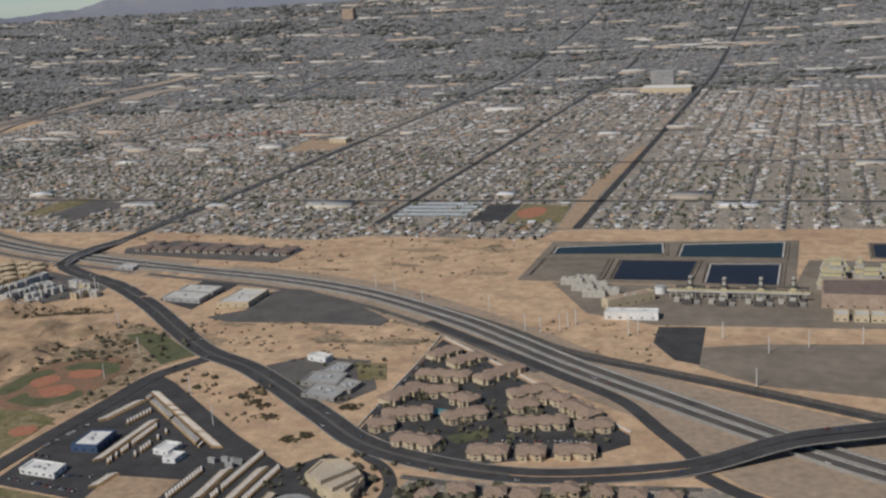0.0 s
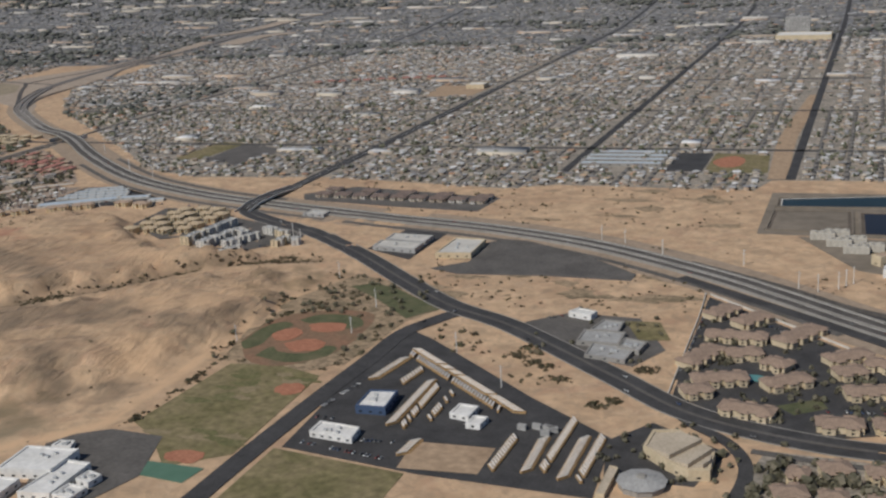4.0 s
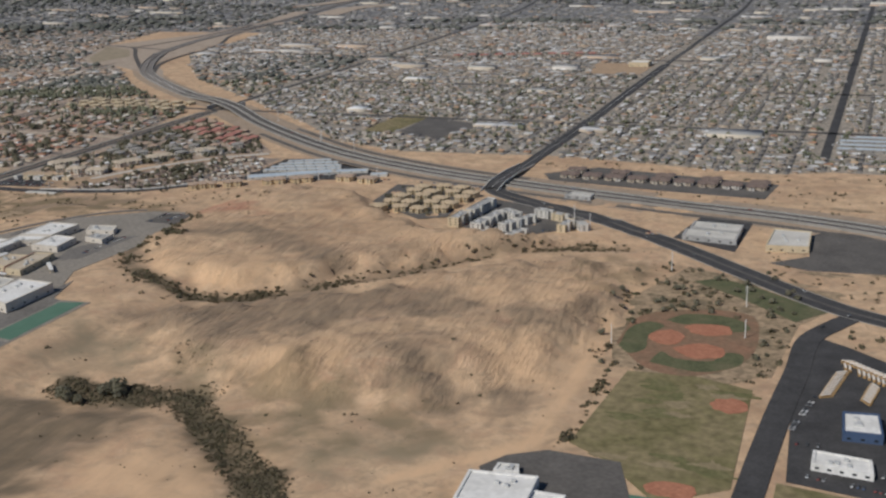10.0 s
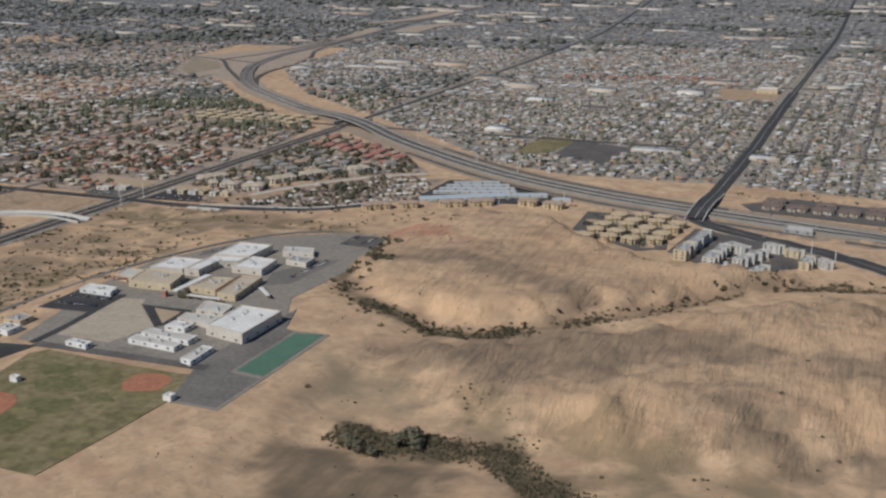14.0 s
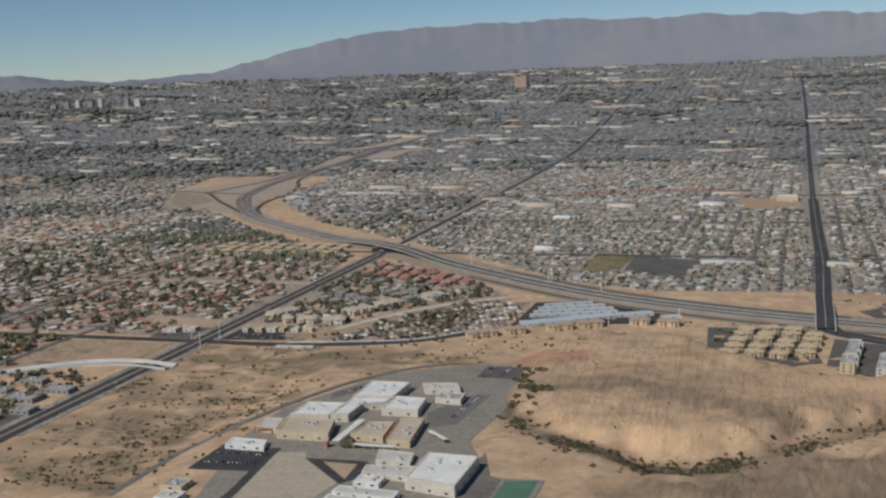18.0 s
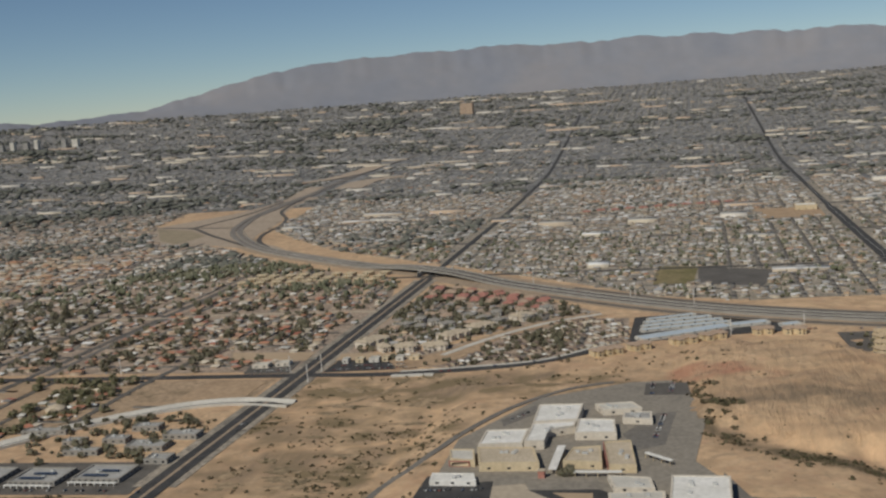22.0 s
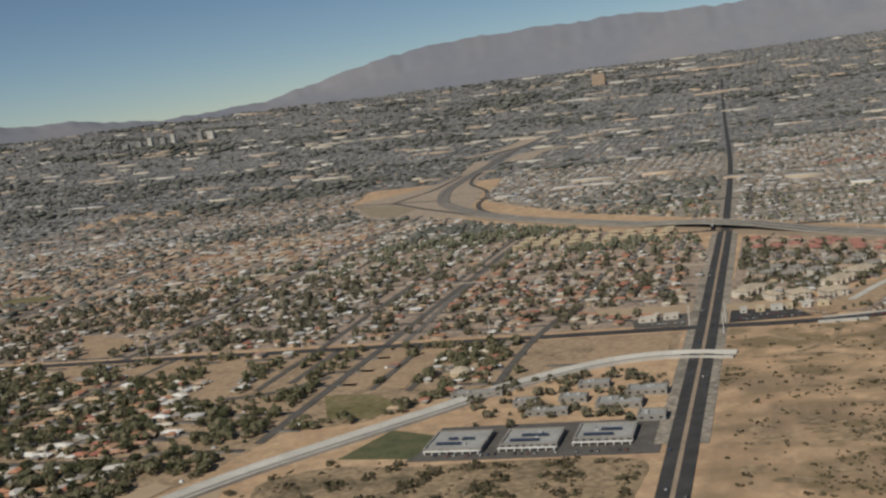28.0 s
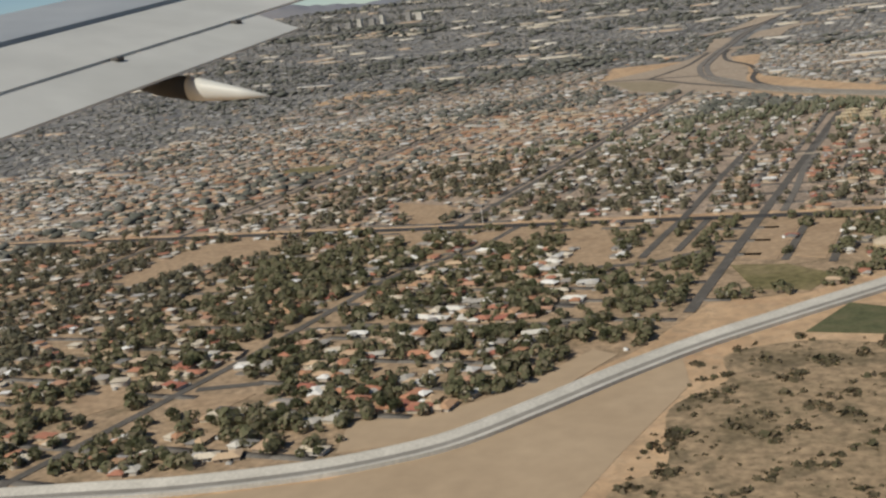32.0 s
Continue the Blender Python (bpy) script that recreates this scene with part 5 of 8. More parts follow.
def block(name, label, category, a, b, w, h, rise, wall, roof, group="", storeys=2, every=3.6, z=None):
    """A pitched-roof apartment block along a line: walls, hipped roof, wings with their own roofs, windows, balcony walls."""
    a, b = np.asarray(a, float), np.asarray(b, float)
    L = max(7.0, float(np.linalg.norm(b - a)))
    c = (a + b) / 2
    th = math.degrees(math.atan2(b[1] - a[1], b[0] - a[0]))
    base = float(gz(*c)) + 0.2 if z is None else z
    t = empty(name, pose(c[0], c[1], base, 0, 0, th), label, category, group)
    h, rise = h * 0.82, rise * 0.85
    wm, rm = hip_mesh(L, w, h, rise, 0.6)
    obj("wall", wm, wall, t)
    obj("roof", rm, roof, t)
    cnt = max(2, int(L / 6.5))
    for i in range(cnt):
        x = -L / 2 + (i + 0.5) * L / cnt
        for s in (-1, 1):
            wm, rm = hip_mesh(L / cnt * 0.55, 2.6, h * (0.92 if (i + s) % 2 else 1.0), rise * 0.45, 0.35)
            o1 = obj("bay", wm, wall, t)
            o1.location = (x, s * (w / 2 + 0.8), 0)
            o2 = obj("bay_roof", rm, roof, t)
            o2.location = (x, s * (w / 2 + 0.8), 0.01)
            for st in range(storeys if s * math.cos(math.radians(th)) < 0.3 else 0):
                bm = bmesh.new()
                bm_box(bm, -0.7, s * 1.24, 0.7 + st * h / storeys, 0.7, s * 1.36, 0.7 + st * h / storeys + min(1.2, h / storeys * 0.5))
                part("window", bm, M["glass"], o1)
    return t


# triangular apartment complex
APTS = [((-234, 596), (-224, 612)), ((-218, 586), (-206, 602)), ((-231, 567), (-203, 567)), ((-194, 563), (-178, 587)), ((-236, 524), (-225, 548)), ((-218, 541), (-203, 546)), ((-199, 536), (-188, 530)), ((-229, 505), (-207, 513)), ((-212, 478), (-191, 474)), ((-232, 490), (-221, 496)), ((-196, 506), (-179, 518)), ((-170, 543), (-153, 556)), ((-166, 527), (-154, 533)), ((-152, 544), (-139, 540)), ((-160, 505), (-134, 512)), ((-137, 535), (-121, 521)), ((-126, 506), (-111, 512)), ((-171, 469), (-154, 471)), ((-148, 472), (-136, 474)), ((-130, 476), (-113, 479))]
for a, b in APTS:
    a, b = np.array(a) * 1.06 - np.array(b) * 0.06, np.array(b) * 1.06 - np.array(a) * 0.06
    block("apartment_block", "two-storey tan apartment block with brown-tan hipped roof", "apartment block", a, b, 9.4, 4.2, 1.7, M["cream"], M["brownhip"], "triangular apartment complex")
for k in range(16):
    x = -182 + (k % 8) * 15
    dy, dl = (k * 5 % 7 - 3) * 1.6, k * 3 % 5 - 2
    block("apartment_block", "tan apartment block south of the boulevard", "apartment block", (x - dl, 421 + k % 8 * 2.4 - k // 8 * 22 + dy * 0.4), (x + 10, 423 + k % 8 * 2.4 - k // 8 * 22 + dy), 8 + dl * 0.5, 5.0, 1.9, M["cream"], M["brownhip"], "apartments south of the boulevard")
hall = building("assembly_hall", "broad hall with a pale tan folded roof", "hall", [(-238, 425), (-237, 441), (-226.4, 444), (-216, 435), (-209, 427.4), (-208.6, 410), (-217, 408), (-227, 415)], 4.4, M["cream"], M["paletan"], openings=7)
FOLDS = (((-237.2, 425.6), (-226.6, 443)), ((-225.6, 416), (-215.2, 433.4)), ((-217.2, 410), (-209.8, 426)), ((-211.5, 411), (-209.4, 415)))
for (a, b), (c, d) in zip(FOLDS, FOLDS[1:]):
    low, high = 4.55, 6.6
    v = [(p[0] - hall.location.x, p[1] - hall.location.y, z) for z in (low, high) for p in (a, b, c, d)]
    v = v[:4] + v[6:]
    bm = bmesh.new()
    vs = [bm.verts.new(q) for q in v]
    for f in ((0, 4, 5, 1), (4, 2, 3, 5), (0, 2, 4), (1, 5, 3), (0, 1, 3, 2)):
        bm.faces.new([vs[q] for q in f])
    part("roof_fold", bm, M["paletan"], hall, "pale sloping roof plane")
faceted = empty("faceted_hall", Matrix.Translation((-233.5, 399.5, 0.2)), "grey hall with a many-sided shallow roof", "hall")
for nm, h0, h1, r0, r1, m in (("wall", -0.3, 2.6, 9.4, 9.4, "kerb"), ("roof", 2.6, 4.4, 10.2, 2.4, "greyroof"), ("roof_lantern", 4.4, 5.2, 2.2, 1.6, "kerb")):
    bm = bmesh.new()
    bm_cyl(bm, 0, 0, h0, h1, r0, r1, 10)
    part(nm, bm, M[m], faceted)
building("depot_canopy", "long narrow shed with a pale tan roof", "shed", [(-248.6, 409.5), (-244.8, 408.5), (-245.4, 385), (-249, 385)], 2.2, M["cream"], M["paletan"], parapet=0.15)
ribbon("road_apartment_edge", [(-238, 628), (-237.3, 606), (-236.8, 569), (-236.6, 540), (-237.5, 508)], 4.6, 0.36, M["asphalt"], "dark lane inside the apartments' wall")
ribbon("wall_apartments", [(-243, 640), (-241, 600), (-240, 540), (-239, 490)], 0.5, 1.0, M["concrete"], "pale boundary wall of the apartments", "wall", n=3, thick=1.2)
ribbon("wall_apartments_north", [(-240, 638), (-170, 574), (-100, 508)], 0.5, 1.0, M["concrete"], "pale boundary wall of the apartments", "wall", n=3, thick=1.2)
bm = bmesh.new()
for k in range(22):
    bm_box(bm, -110 + k * 4.2, 741.4, -0.2, -109.5 + k * 4.2, 741.9, 4.8)
t = empty("pipe_rack", Matrix.Identity(4), "long cream pipe rack on steel posts", "pipe rack")
part("post_row", bm, M["plant"], t)
for k, (y, z) in enumerate(((741.0, 4.8), (742.2, 4.8), (741.6, 5.8))):
    bm = bmesh.new()
    bm_box(bm, -112, y - 0.45, z, -18, y + 0.45, z + 0.8, 0.1)
    part("pipe", bm, M["plantyel"] if k else M["concrete"], t)
# church
for pts, h in (([(-299, 548), (-299, 566), (-276, 566), (-276, 548)], 5), ([(-276, 544), (-275, 558), (-262, 554), (-264, 540)], 5), ([(-296, 566), (-292, 584), (-280, 582), (-280, 566)], 4), ([(-290, 530), (-290, 548), (-266, 545), (-268, 526)], 4)):
    building("church_hall", "pale grey church building with stepped flat roof", "church", pts, h * 0.42, M["kerb"], M["greyroof"], openings=6, units=3, group="church buildings", seen=(1.0, -2.4))
building("gate_house", "small white flat-roofed building", "building", [(-312, 585), (-308, 592), (-296, 588), (-298, 581)], 3, M["white"], M["white"], openings=5)
# warehouses by the boulevard
for k in range(2):
    building("warehouse", "long warehouse with a cream roof", "warehouse", [(-486 + k * 2, 704 + k * 19), (-486 + k * 2, 719 + k * 19), (-452, 717 + k * 19), (-452, 700 + k * 19)], 3, M["greyroof"], M["concrete"], openings=6, units=4, group="warehouses", seen=(0.65, -3.3))
building("warehouse", "broad grey-roofed warehouse beside an empty lot", "warehouse", [(-434, 694), (-433, 733), (-410, 732), (-409, 697)], 3.4, M["cream"], M["concrete"], openings=6, units=5, group="warehouses", seen=(0.65, -3.3))
building("shed", "low white building by the freeway", "building", [(-584, 776), (-582, 788), (-564, 786), (-564, 774)], 2.2, M["greyroof"], M["concrete"], openings=6, units=2)
# bus yard
building("workshop", "white-roofed bus workshop with blue front", "workshop", [(-378, 443), (-379, 462), (-365, 464), (-363, 444)], 3.6, M["blue"], M["white"], openings=5, units=4, seen=(0.66, -1.95))
building("depot_office", "long white-roofed depot building", "depot", [(-387, 413), (-387, 424), (-366, 422), (-365, 411)], 2.6, M["white"], M["white"], openings=4, units=4, seen=(0.66, -1.95))
building("depot_shed", "small white depot shed", "shed", [(-332, 446), (-331, 457), (-321, 456), (-322, 444)], 2.4, M["white"], M["white"], openings=4, seen=(0.66, -1.95))
building("depot_shed", "small white depot shed", "shed", [(-321, 437), (-320, 446), (-313, 446), (-314, 437)], 2.2, M["white"], M["white"], openings=4, seen=(0.66, -1.95))
for k in range(6):
    x, y = rnd.uniform(-297, -282), rnd.uniform(433, 445)
    building("storage_box", "small grey storage container", "container", slab_along((x, y), (x + 4, y + rnd.uniform(-2, 2)), 2), 2, M["greyroof"], M["white"], group="containers")
# white school by the field
for pts, h in (([(-512, 322), (-512, 338), (-489, 340), (-488, 322)], 5), ([(-506, 345), (-508, 367), (-482, 370), (-481, 350)], 7), ([(-482, 330), (-480, 360), (-468, 360), (-467, 332)], 5), ([(-465, 346), (-464, 354), (-456, 352), (-457, 344)], 4), ([(-466, 332), (-465, 342), (-455, 341), (-456, 331)], 4), ([(-498, 370), (-498, 376), (-490, 377), (-488, 371)], 3)):
    building("school_block", "bright white flat-roofed school block", "school", pts, h * 0.62, M["white"], M["white"], openings=5, units=3, group="white school", seen=(1.26, -1.54))
# white apartments at the bridge, yellow ones behind the hill
for a, b, h, w in (((-635, 683), (-633, 705), 5.6, 8), ((-632, 708), (-628, 743), 5.2, 7), ((-616, 675), (-614, 692), 5.4, 8), ((-614, 695), (-612, 714), 5.0, 7), ((-611, 719), (-597, 709), 4.8, 7), ((-600, 682), (-594, 694), 4.8, 7), ((-594, 698), (-587, 711), 4.6, 6), ((-588, 660), (-582, 676), 4.6, 6), ((-608, 664), (-604, 672), 3.6, 5), ((-589, 725), (-578, 721), 4.8, 6), ((-575, 719), (-566, 715), 4.6, 6), ((-562, 690), (-560, 708), 4.6, 6), ((-554, 706), (-548, 696), 4.2, 5)):
    building("white_apartment", "pale three-storey apartment block with grey flat roof", "apartment block", slab_along(a, b, w), h, M["cream"] if rnd.random() < 0.2 else M["concrete"], M["greyroof"], openings=3.4, storeys=3, units=3, group="white apartments")
    for k in range(2):
        q = np.asarray(a, float) * (0.75 - 0.5 * k) + np.asarray(b, float) * (0.25 + 0.5 * k)
        building("stair_tower", "small cream stair tower of an apartment block", "building", slab_along((q[0] + w / 2 + 0.2, q[1] - 1.6), (q[0] + w / 2 + 0.2, q[1] + 1.6), 2.4), h + 0.3, M["concrete"], M["greyroof"], group="stair towers")
for r in range(5):
    for c in range(4):
        x, y = -708 + c * 15 + r * 2, 712 + r * 16 + c * 1.5
        if x < -655:
            block("yellow_apartment", "yellow stucco apartment block with tan roof", "apartment block", (x, y), (x + 10, y + (3 if (r + c) % 2 else -3)), 7.0, 4.6, 1.2, M["yellow"], M["ochreroof"], "yellow apartments")
for a, b in (((-879, 732), (-861, 744)), ((-856, 747), (-843, 754)), ((-829, 761), (-813, 770)), ((-810, 772), (-794, 781)), ((-776, 789), (-762, 790)), ((-756, 789), (-741, 787))):
    block("yellow_apartment", "tan apartment block behind the hill", "apartment block", a, b, 7.5, 4.8, 1.3, M["yellow"], M["tanroof"], "apartments behind the hill")
for k in range(9):
    x = -606 + k * 18
    block("town_house", "townhouse row with dark brown roof", "townhouse", (x, 846 - k * 0.8), (x + 14, 847 - k * 0.8), 11, 3.2, 1.3, M["wallo"], M["brownroof"], "townhouses by the freeway")
    if k % 2 == 0:
        block("town_house", "townhouse row with dark brown roof", "townhouse", (x + 1, 864 - k * 1.5), (x + 15, 864 - k * 1.5), 9, 3.2, 1.3, M["wallo"], M["brownroof"], "townhouses by the freeway")
# storage sheds with pale blue roofs
STORE = [((-851, 774), (-791, 811), 12), ((-790, 811), (-764, 821), 9), ((-851, 800), (-790, 823), 5.5), ((-851, 812), (-795, 833), 5.5), ((-850, 824), (-803, 843), 5.5), ((-848, 836), (-814, 851), 5), ((-756, 808), (-743, 813), 8)]
for a, b, w in STORE:
    building("storage_shed", "long storage shed with a pale blue-grey metal roof", "storage shed", slab_along(a, b, w), 1.7, M["concrete"], M["bluegrey"], parapet=0.15, openings=8, group="storage sheds")
# school on the pad
SCHOOL = [("gymnasium", [(-821.5, 448.9), (-821.5, 481.4), (-797.5, 480.9), (-797.5, 443.9)], 5.15, "palewall", "white"), ("school_block", [(-891.5, 558.9), (-892.5, 589.9), (-869.5, 590.9), (-869.5, 563.4)], 4.25, "palewall", "white"), ("school_block", [(-913, 525.4), (-913, 547.9), (-892, 549.9), (-892, 527.9)], 3.65, "palewall", "white"),
          ("school_block", [(-891.5, 528.9), (-891.5, 558.4), (-870, 562.9), (-870, 554.9), (-882.5, 548.9), (-882, 529.9)], 3.85, "palewall", "white"), ("school_block", [(-869, 543.9), (-869.5, 566.9), (-851.5, 565.9), (-849, 544.4)], 3.55, "palewall", "white"), ("school_block", [(-858.5, 584), (-864, 595.5), (-844.5, 599), (-839, 587.6)], 2.8, "palewall", "concrete"),
          ("school_block", [(-848, 570), (-848, 580), (-834, 581), (-833, 568)], 2.8, "palewall", "greyroof"), ("school_block", [(-907.5, 498.9), (-912.5, 520.9), (-885.5, 520.9), (-880, 499.9)], 3.85, "cream", "paletan"), ("school_block", [(-870, 503.9), (-867.5, 522.9), (-854.9, 525.4), (-852.3, 502.4)], 3.25, "cream", "paletan")]
for nm, pts, h, wl, rf in SCHOOL:
    building(nm, "pale school building with a white flat roof" if rf == "white" else "cream school building with a tan flat roof", "school", pts, h, M[wl], M[rf], z=SZ + 0.3, parapet=0.3, openings=8, units=4, group="school buildings")
east_ = building("school_block", "cream school block with a brick-red side wall", "school", [(-849, 498.9), (-853.7, 530.9), (-841.5, 533.4), (-837, 498.4)], 3.3, M["cream"], M["paletan"], z=SZ + 0.3, parapet=0.3, openings=8, units=4, group="school buildings")
a_, b_ = np.array((-849.4, 498.5)) - east_.location[:2], np.array((-854.1, 529.9)) - east_.location[:2]
bm = bmesh.new()
bm_box(bm, -0.2, 0, -0.4, 0.2, float(np.linalg.norm(b_ - a_)), 4.0)
bm.transform(pose(a_[0], a_[1], 0, 0, 0, math.degrees(math.atan2(*(b_ - a_)[::-1])) - 90))
part("accent_wall", bm, M["redroof"], east_, "brick-red wall")
# open stage with a brown frame
stage_ = building("school_stage", "low school stage with a brown-framed recess", "school", [(-922.5, 507), (-926, 521), (-914, 521), (-910.5, 505)], 2.8, M["cream"], M["concrete"], z=SZ + 0.3, parapet=0.3, group="school buildings")
for x0, z0, x1, z1 in ((-4.6, 2.3, 5.2, 2.8), (-4.6, 0, -4.1, 2.3), (4.7, 0, 5.2, 2.3), (-4.6, -0.3, 5.2, 0.0)):
    bm = bmesh.new()
    bm_box(bm, x0, -8.8, z0, x1, -8.2, z1)
    part("frame", bm, M["redroof"], stage_, "orange-brown frame")
HUTS = [([(-926, 480), (-927, 490), (-908, 490), (-905, 480)], "white", "white"), ([(-845, 474), (-849, 489), (-830.5, 487), (-828, 473.5)], "palewall", "concrete"), ([(-846, 459), (-847, 468), (-824, 471), (-823, 457)], "palewall", "concrete"), ([(-850, 425), (-850, 432), (-822, 430), (-822, 423)], "white", "concrete"), ([(-850, 435), (-849, 442), (-821, 441), (-821, 433)], "white", "concrete"),
        ([(-811, 413), (-811, 431), (-805, 431), (-804, 411)], "white", "concrete"), ([(-876, 411), (-875, 416), (-863, 415), (-863, 410)], "white", "white"), ([(-928, 425), (-927, 436), (-917, 435), (-917, 425)], "cream", "greyroof"), ([(-923, 412), (-922, 421), (-912, 421), (-912, 411)], "white", "concrete"), ([(-845, 447), (-845, 456), (-833, 456), (-833, 447)], "white", "white")]
for pts, wl, rf in HUTS:
    building("classroom_hut", "low classroom hut with a flat " + ("white roof" if rf == "white" else "grey roof"), "school", pts, 2.2, M[wl], M[rf], z=SZ + 0.3, parapet=0.2, openings=6, units=2, group="school buildings")
tower_ = empty("school_tower", Matrix.Translation((-878, 492, SZ + 0.3)), "small brick-red stair tower beside a walkway", "tower")
bm = bmesh.new()
bm_box(bm, -1.5, -1.3, -0.4, 1.5, 1.3, 3.2, 0.1)
part("wall", bm, M["redroof"], tower_, "brick-red wall")
bm = bmesh.new()
bm_box(bm, -1.7, -1.5, 3.2, 1.7, 1.5, 3.5)
part("roof", bm, M["paletan"], tower_)


def walkway(a, b, w, h):
    """A covered walkway: a flat roof on two rows of posts."""
    a, b = np.asarray(a, float), np.asarray(b, float)
    ln = np.linalg.norm(b - a)
    t = empty("covered_walkway", pose(*((a + b) / 2), SZ + 0.3, 0, 0, math.degrees(math.atan2(*(b - a)[::-1]))), "white roofed walkway between school blocks", "walkway", "school walkways")
    bm = bmesh.new()
    bm_box(bm, -ln / 2, -w / 2, h, ln / 2, w / 2, h + 0.3, 0.05)
    part("roof", bm, M["white"], t, "white flat roof")
    for k in range(int(ln / 5) + 1):
        for s in (-1, 1):
            bm = bmesh.new()
            x = -ln / 2 + 0.6 + k * (ln - 1.2) / max(1, int(ln / 5))
            bm_box(bm, x - 0.12, s * (w / 2 - 0.3) - 0.12, -0.3, x + 0.12, s * (w / 2 - 0.3) + 0.12, h)
            part("post", bm, M["cream"], t)


walkway((-873.5, 494), (-873.2, 527), 3.8, 2.7)
walkway((-834, 519), (-822, 508), 2.4, 2.2)
walkway((-864, 493), (-843, 493.5), 2.4, 2.2)
building("field_shed", "tiny white shed by the field", "shed", [(-792, 374), (-792, 378), (-788, 378), (-788, 374)], 2, M["white"], M["white"], z=SZ + 0.3)
building("field_shed", "tiny white shed by the field", "shed", [(-858, 318), (-858, 321), (-853, 321), (-853, 318)], 2, M["white"], M["white"], z=SZ + 0.3)
building("field_shed", "tiny white shed by the field", "shed", [(-868, 366), (-868, 369), (-864, 369), (-864, 366)], 2, M["white"], M["white"], z=SZ + 0.3)
# courtyards of large tan blocks, red-roofed homes and shops by the crossing
for a, b in (((-1047, 768), (-1036, 790)), ((-1018, 757), (-1004, 760)), ((-998, 757), (-982, 762)), ((-991, 784), (-979, 804)), ((-976, 812), (-964, 830)), ((-1030, 756), (-1024, 760)), ((-950, 848), (-938, 860))):
    block("tan_apartment", "large cream apartment block with pale tan roof", "apartment block", a, b, 11, 5, 2.0, M["palewall"], M["paletan"], "cream apartments")
for r in range(4):
    for c in range(6):
        x, y = -1040 + c * 19 + r * 6, 818 + r * 17 + c * 6
        if inside(RES_C, np.array(x), np.array(y)) and rnd.random() < 0.8:
            block("grey_apartment", "pale grey apartment block among trees", "apartment block", (x, y), (x + 8, y + rnd.uniform(-6, 6)), 7, 4.5, 1.6, M["concrete"], M["tanroof"] if (r + c) % 3 == 0 else M["kerb"], "grey apartments")
for r in range(5):
    for c in range(8):
        x, y = -1044 + c * 15 + rnd.uniform(-2, 2), 985 - c * 8 + r * 11 - 36 + rnd.uniform(-3, 3)
        if inside(RES_C, np.array(x), np.array(y)):
            block("red_roof_home", "low home with a red tile roof", "house", (x, y), (x + 8, y + rnd.uniform(-3, 3)), 7, 3, 1.6, M["wallo"], M["redroof"] if rnd.random() < 0.75 else M["tanroof"], "red-roofed homes")
for k in range(6):
    x = -1046 + k * 9
    building("shop", "white flat-roofed shop by the crossing", "shop", [(x, 722 + k * 1.3), (x, 729 + k), (x + 4 + k % 3 * 1.5, 729 + k), (x + 4 + k % 3 * 1.5, 722 + k * 1.3)], 2.6, M["cream"] if k % 2 else M["concrete"], M["concrete"] if k % 2 else M["greyroof"], openings=4, group="shops by the crossing")
for pts in ([(-1107, 712), (-1106, 719), (-1096, 721), (-1096, 713)], [(-1092, 716), (-1092, 723), (-1083, 726), (-1083, 718)]):
    building("shop", "white flat-roofed corner shop beside a car park", "shop", pts, 2.4, M["palewall"], M["concrete"], openings=4, group="shops by the crossing")
for r in range(3):
    for c in range(9):
        x, y = -1262 + c * 17 + rnd.uniform(-2, 2), 1050 + r * 20 + rnd.uniform(-2, 2)
        block("tan_home", "pale tan stucco courtyard home", "house", (x, y), (x + 9, y + rnd.uniform(-4, 4)), 8, 4, 1.0, M["cream"], M["cream"], "tan courtyard homes")
for k in range(11):
    x, y = -968 + k * 19, 1538 + k * 4.6 + (6 if k % 2 else 0)
    block("brick_apartment", "long brick-red apartment block among trees", "apartment block", (x, y), (x + 12, y + 2), 8, 4.5, 1.6, M["wallo"], M["redroof"], "brick-red apartments", every=8)
# solar-roofed school
for x0, x1, y0, y1 in ((-1177, -1150, 486, 511), (-1143, -1117, 490, 511), (-1111, -1085, 495, 516)):
    s = building("solar_block", "grey flat-roofed block with solar panels on its roof", "building", [(x0, y0), (x0, y1), (x1, y1), (x1, y0)], 1.8, M["kerb"], M["greyroof"], openings=3.2, units=2, group="solar-roofed blocks", seen=(0.3, -1.4))
    for r in range(2):
        bm = bmesh.new()
        bm_box(bm, -9 + r * 4, -7 + r * 6.5, 2.35, 4 + r * 3, -4.4 + r * 6.5, 2.55)
        part("solar_panel", bm, M["solar"], s, "dark blue solar panel row")
    bm = bmesh.new()
    bm_box(bm, -13, -14.2, 1.25, 13, -12.4, 1.45)
    part("canopy", bm, M["white"], s, "white front canopy")
    for k in range(8):
        bm = bmesh.new()
        bm_box(bm, -12.5 + k * 3.5, -14.3, -0.3, -12.1 + k * 3.5, -13.9, 1.25)
        part("column", bm, M["white"], s)
for pts in ([(-1140, 532), (-1140, 538), (-1120, 539), (-1120, 533)], [(-1128, 552), (-1128, 560), (-1114, 560), (-1114, 552)], [(-1122, 574), (-1122, 582), (-1106, 583), (-1106, 575)], [(-1150, 548), (-1150, 556), (-1138, 556), (-1138, 548)], [(-1108, 540), (-1108, 552), (-1086, 552), (-1086, 540)], [(-1086, 520), (-1086, 530), (-1073, 530), (-1073, 520)], [(-1096, 560), (-1096, 570), (-1076, 570), (-1076, 560)], [(-1187, 566), (-1187, 572), (-1160, 574), (-1160, 568)]):
    building("hall", "grey flat-roofed building among trees", "building", pts, 2.4, M["kerb"], M["greyroof"], openings=4, units=2)
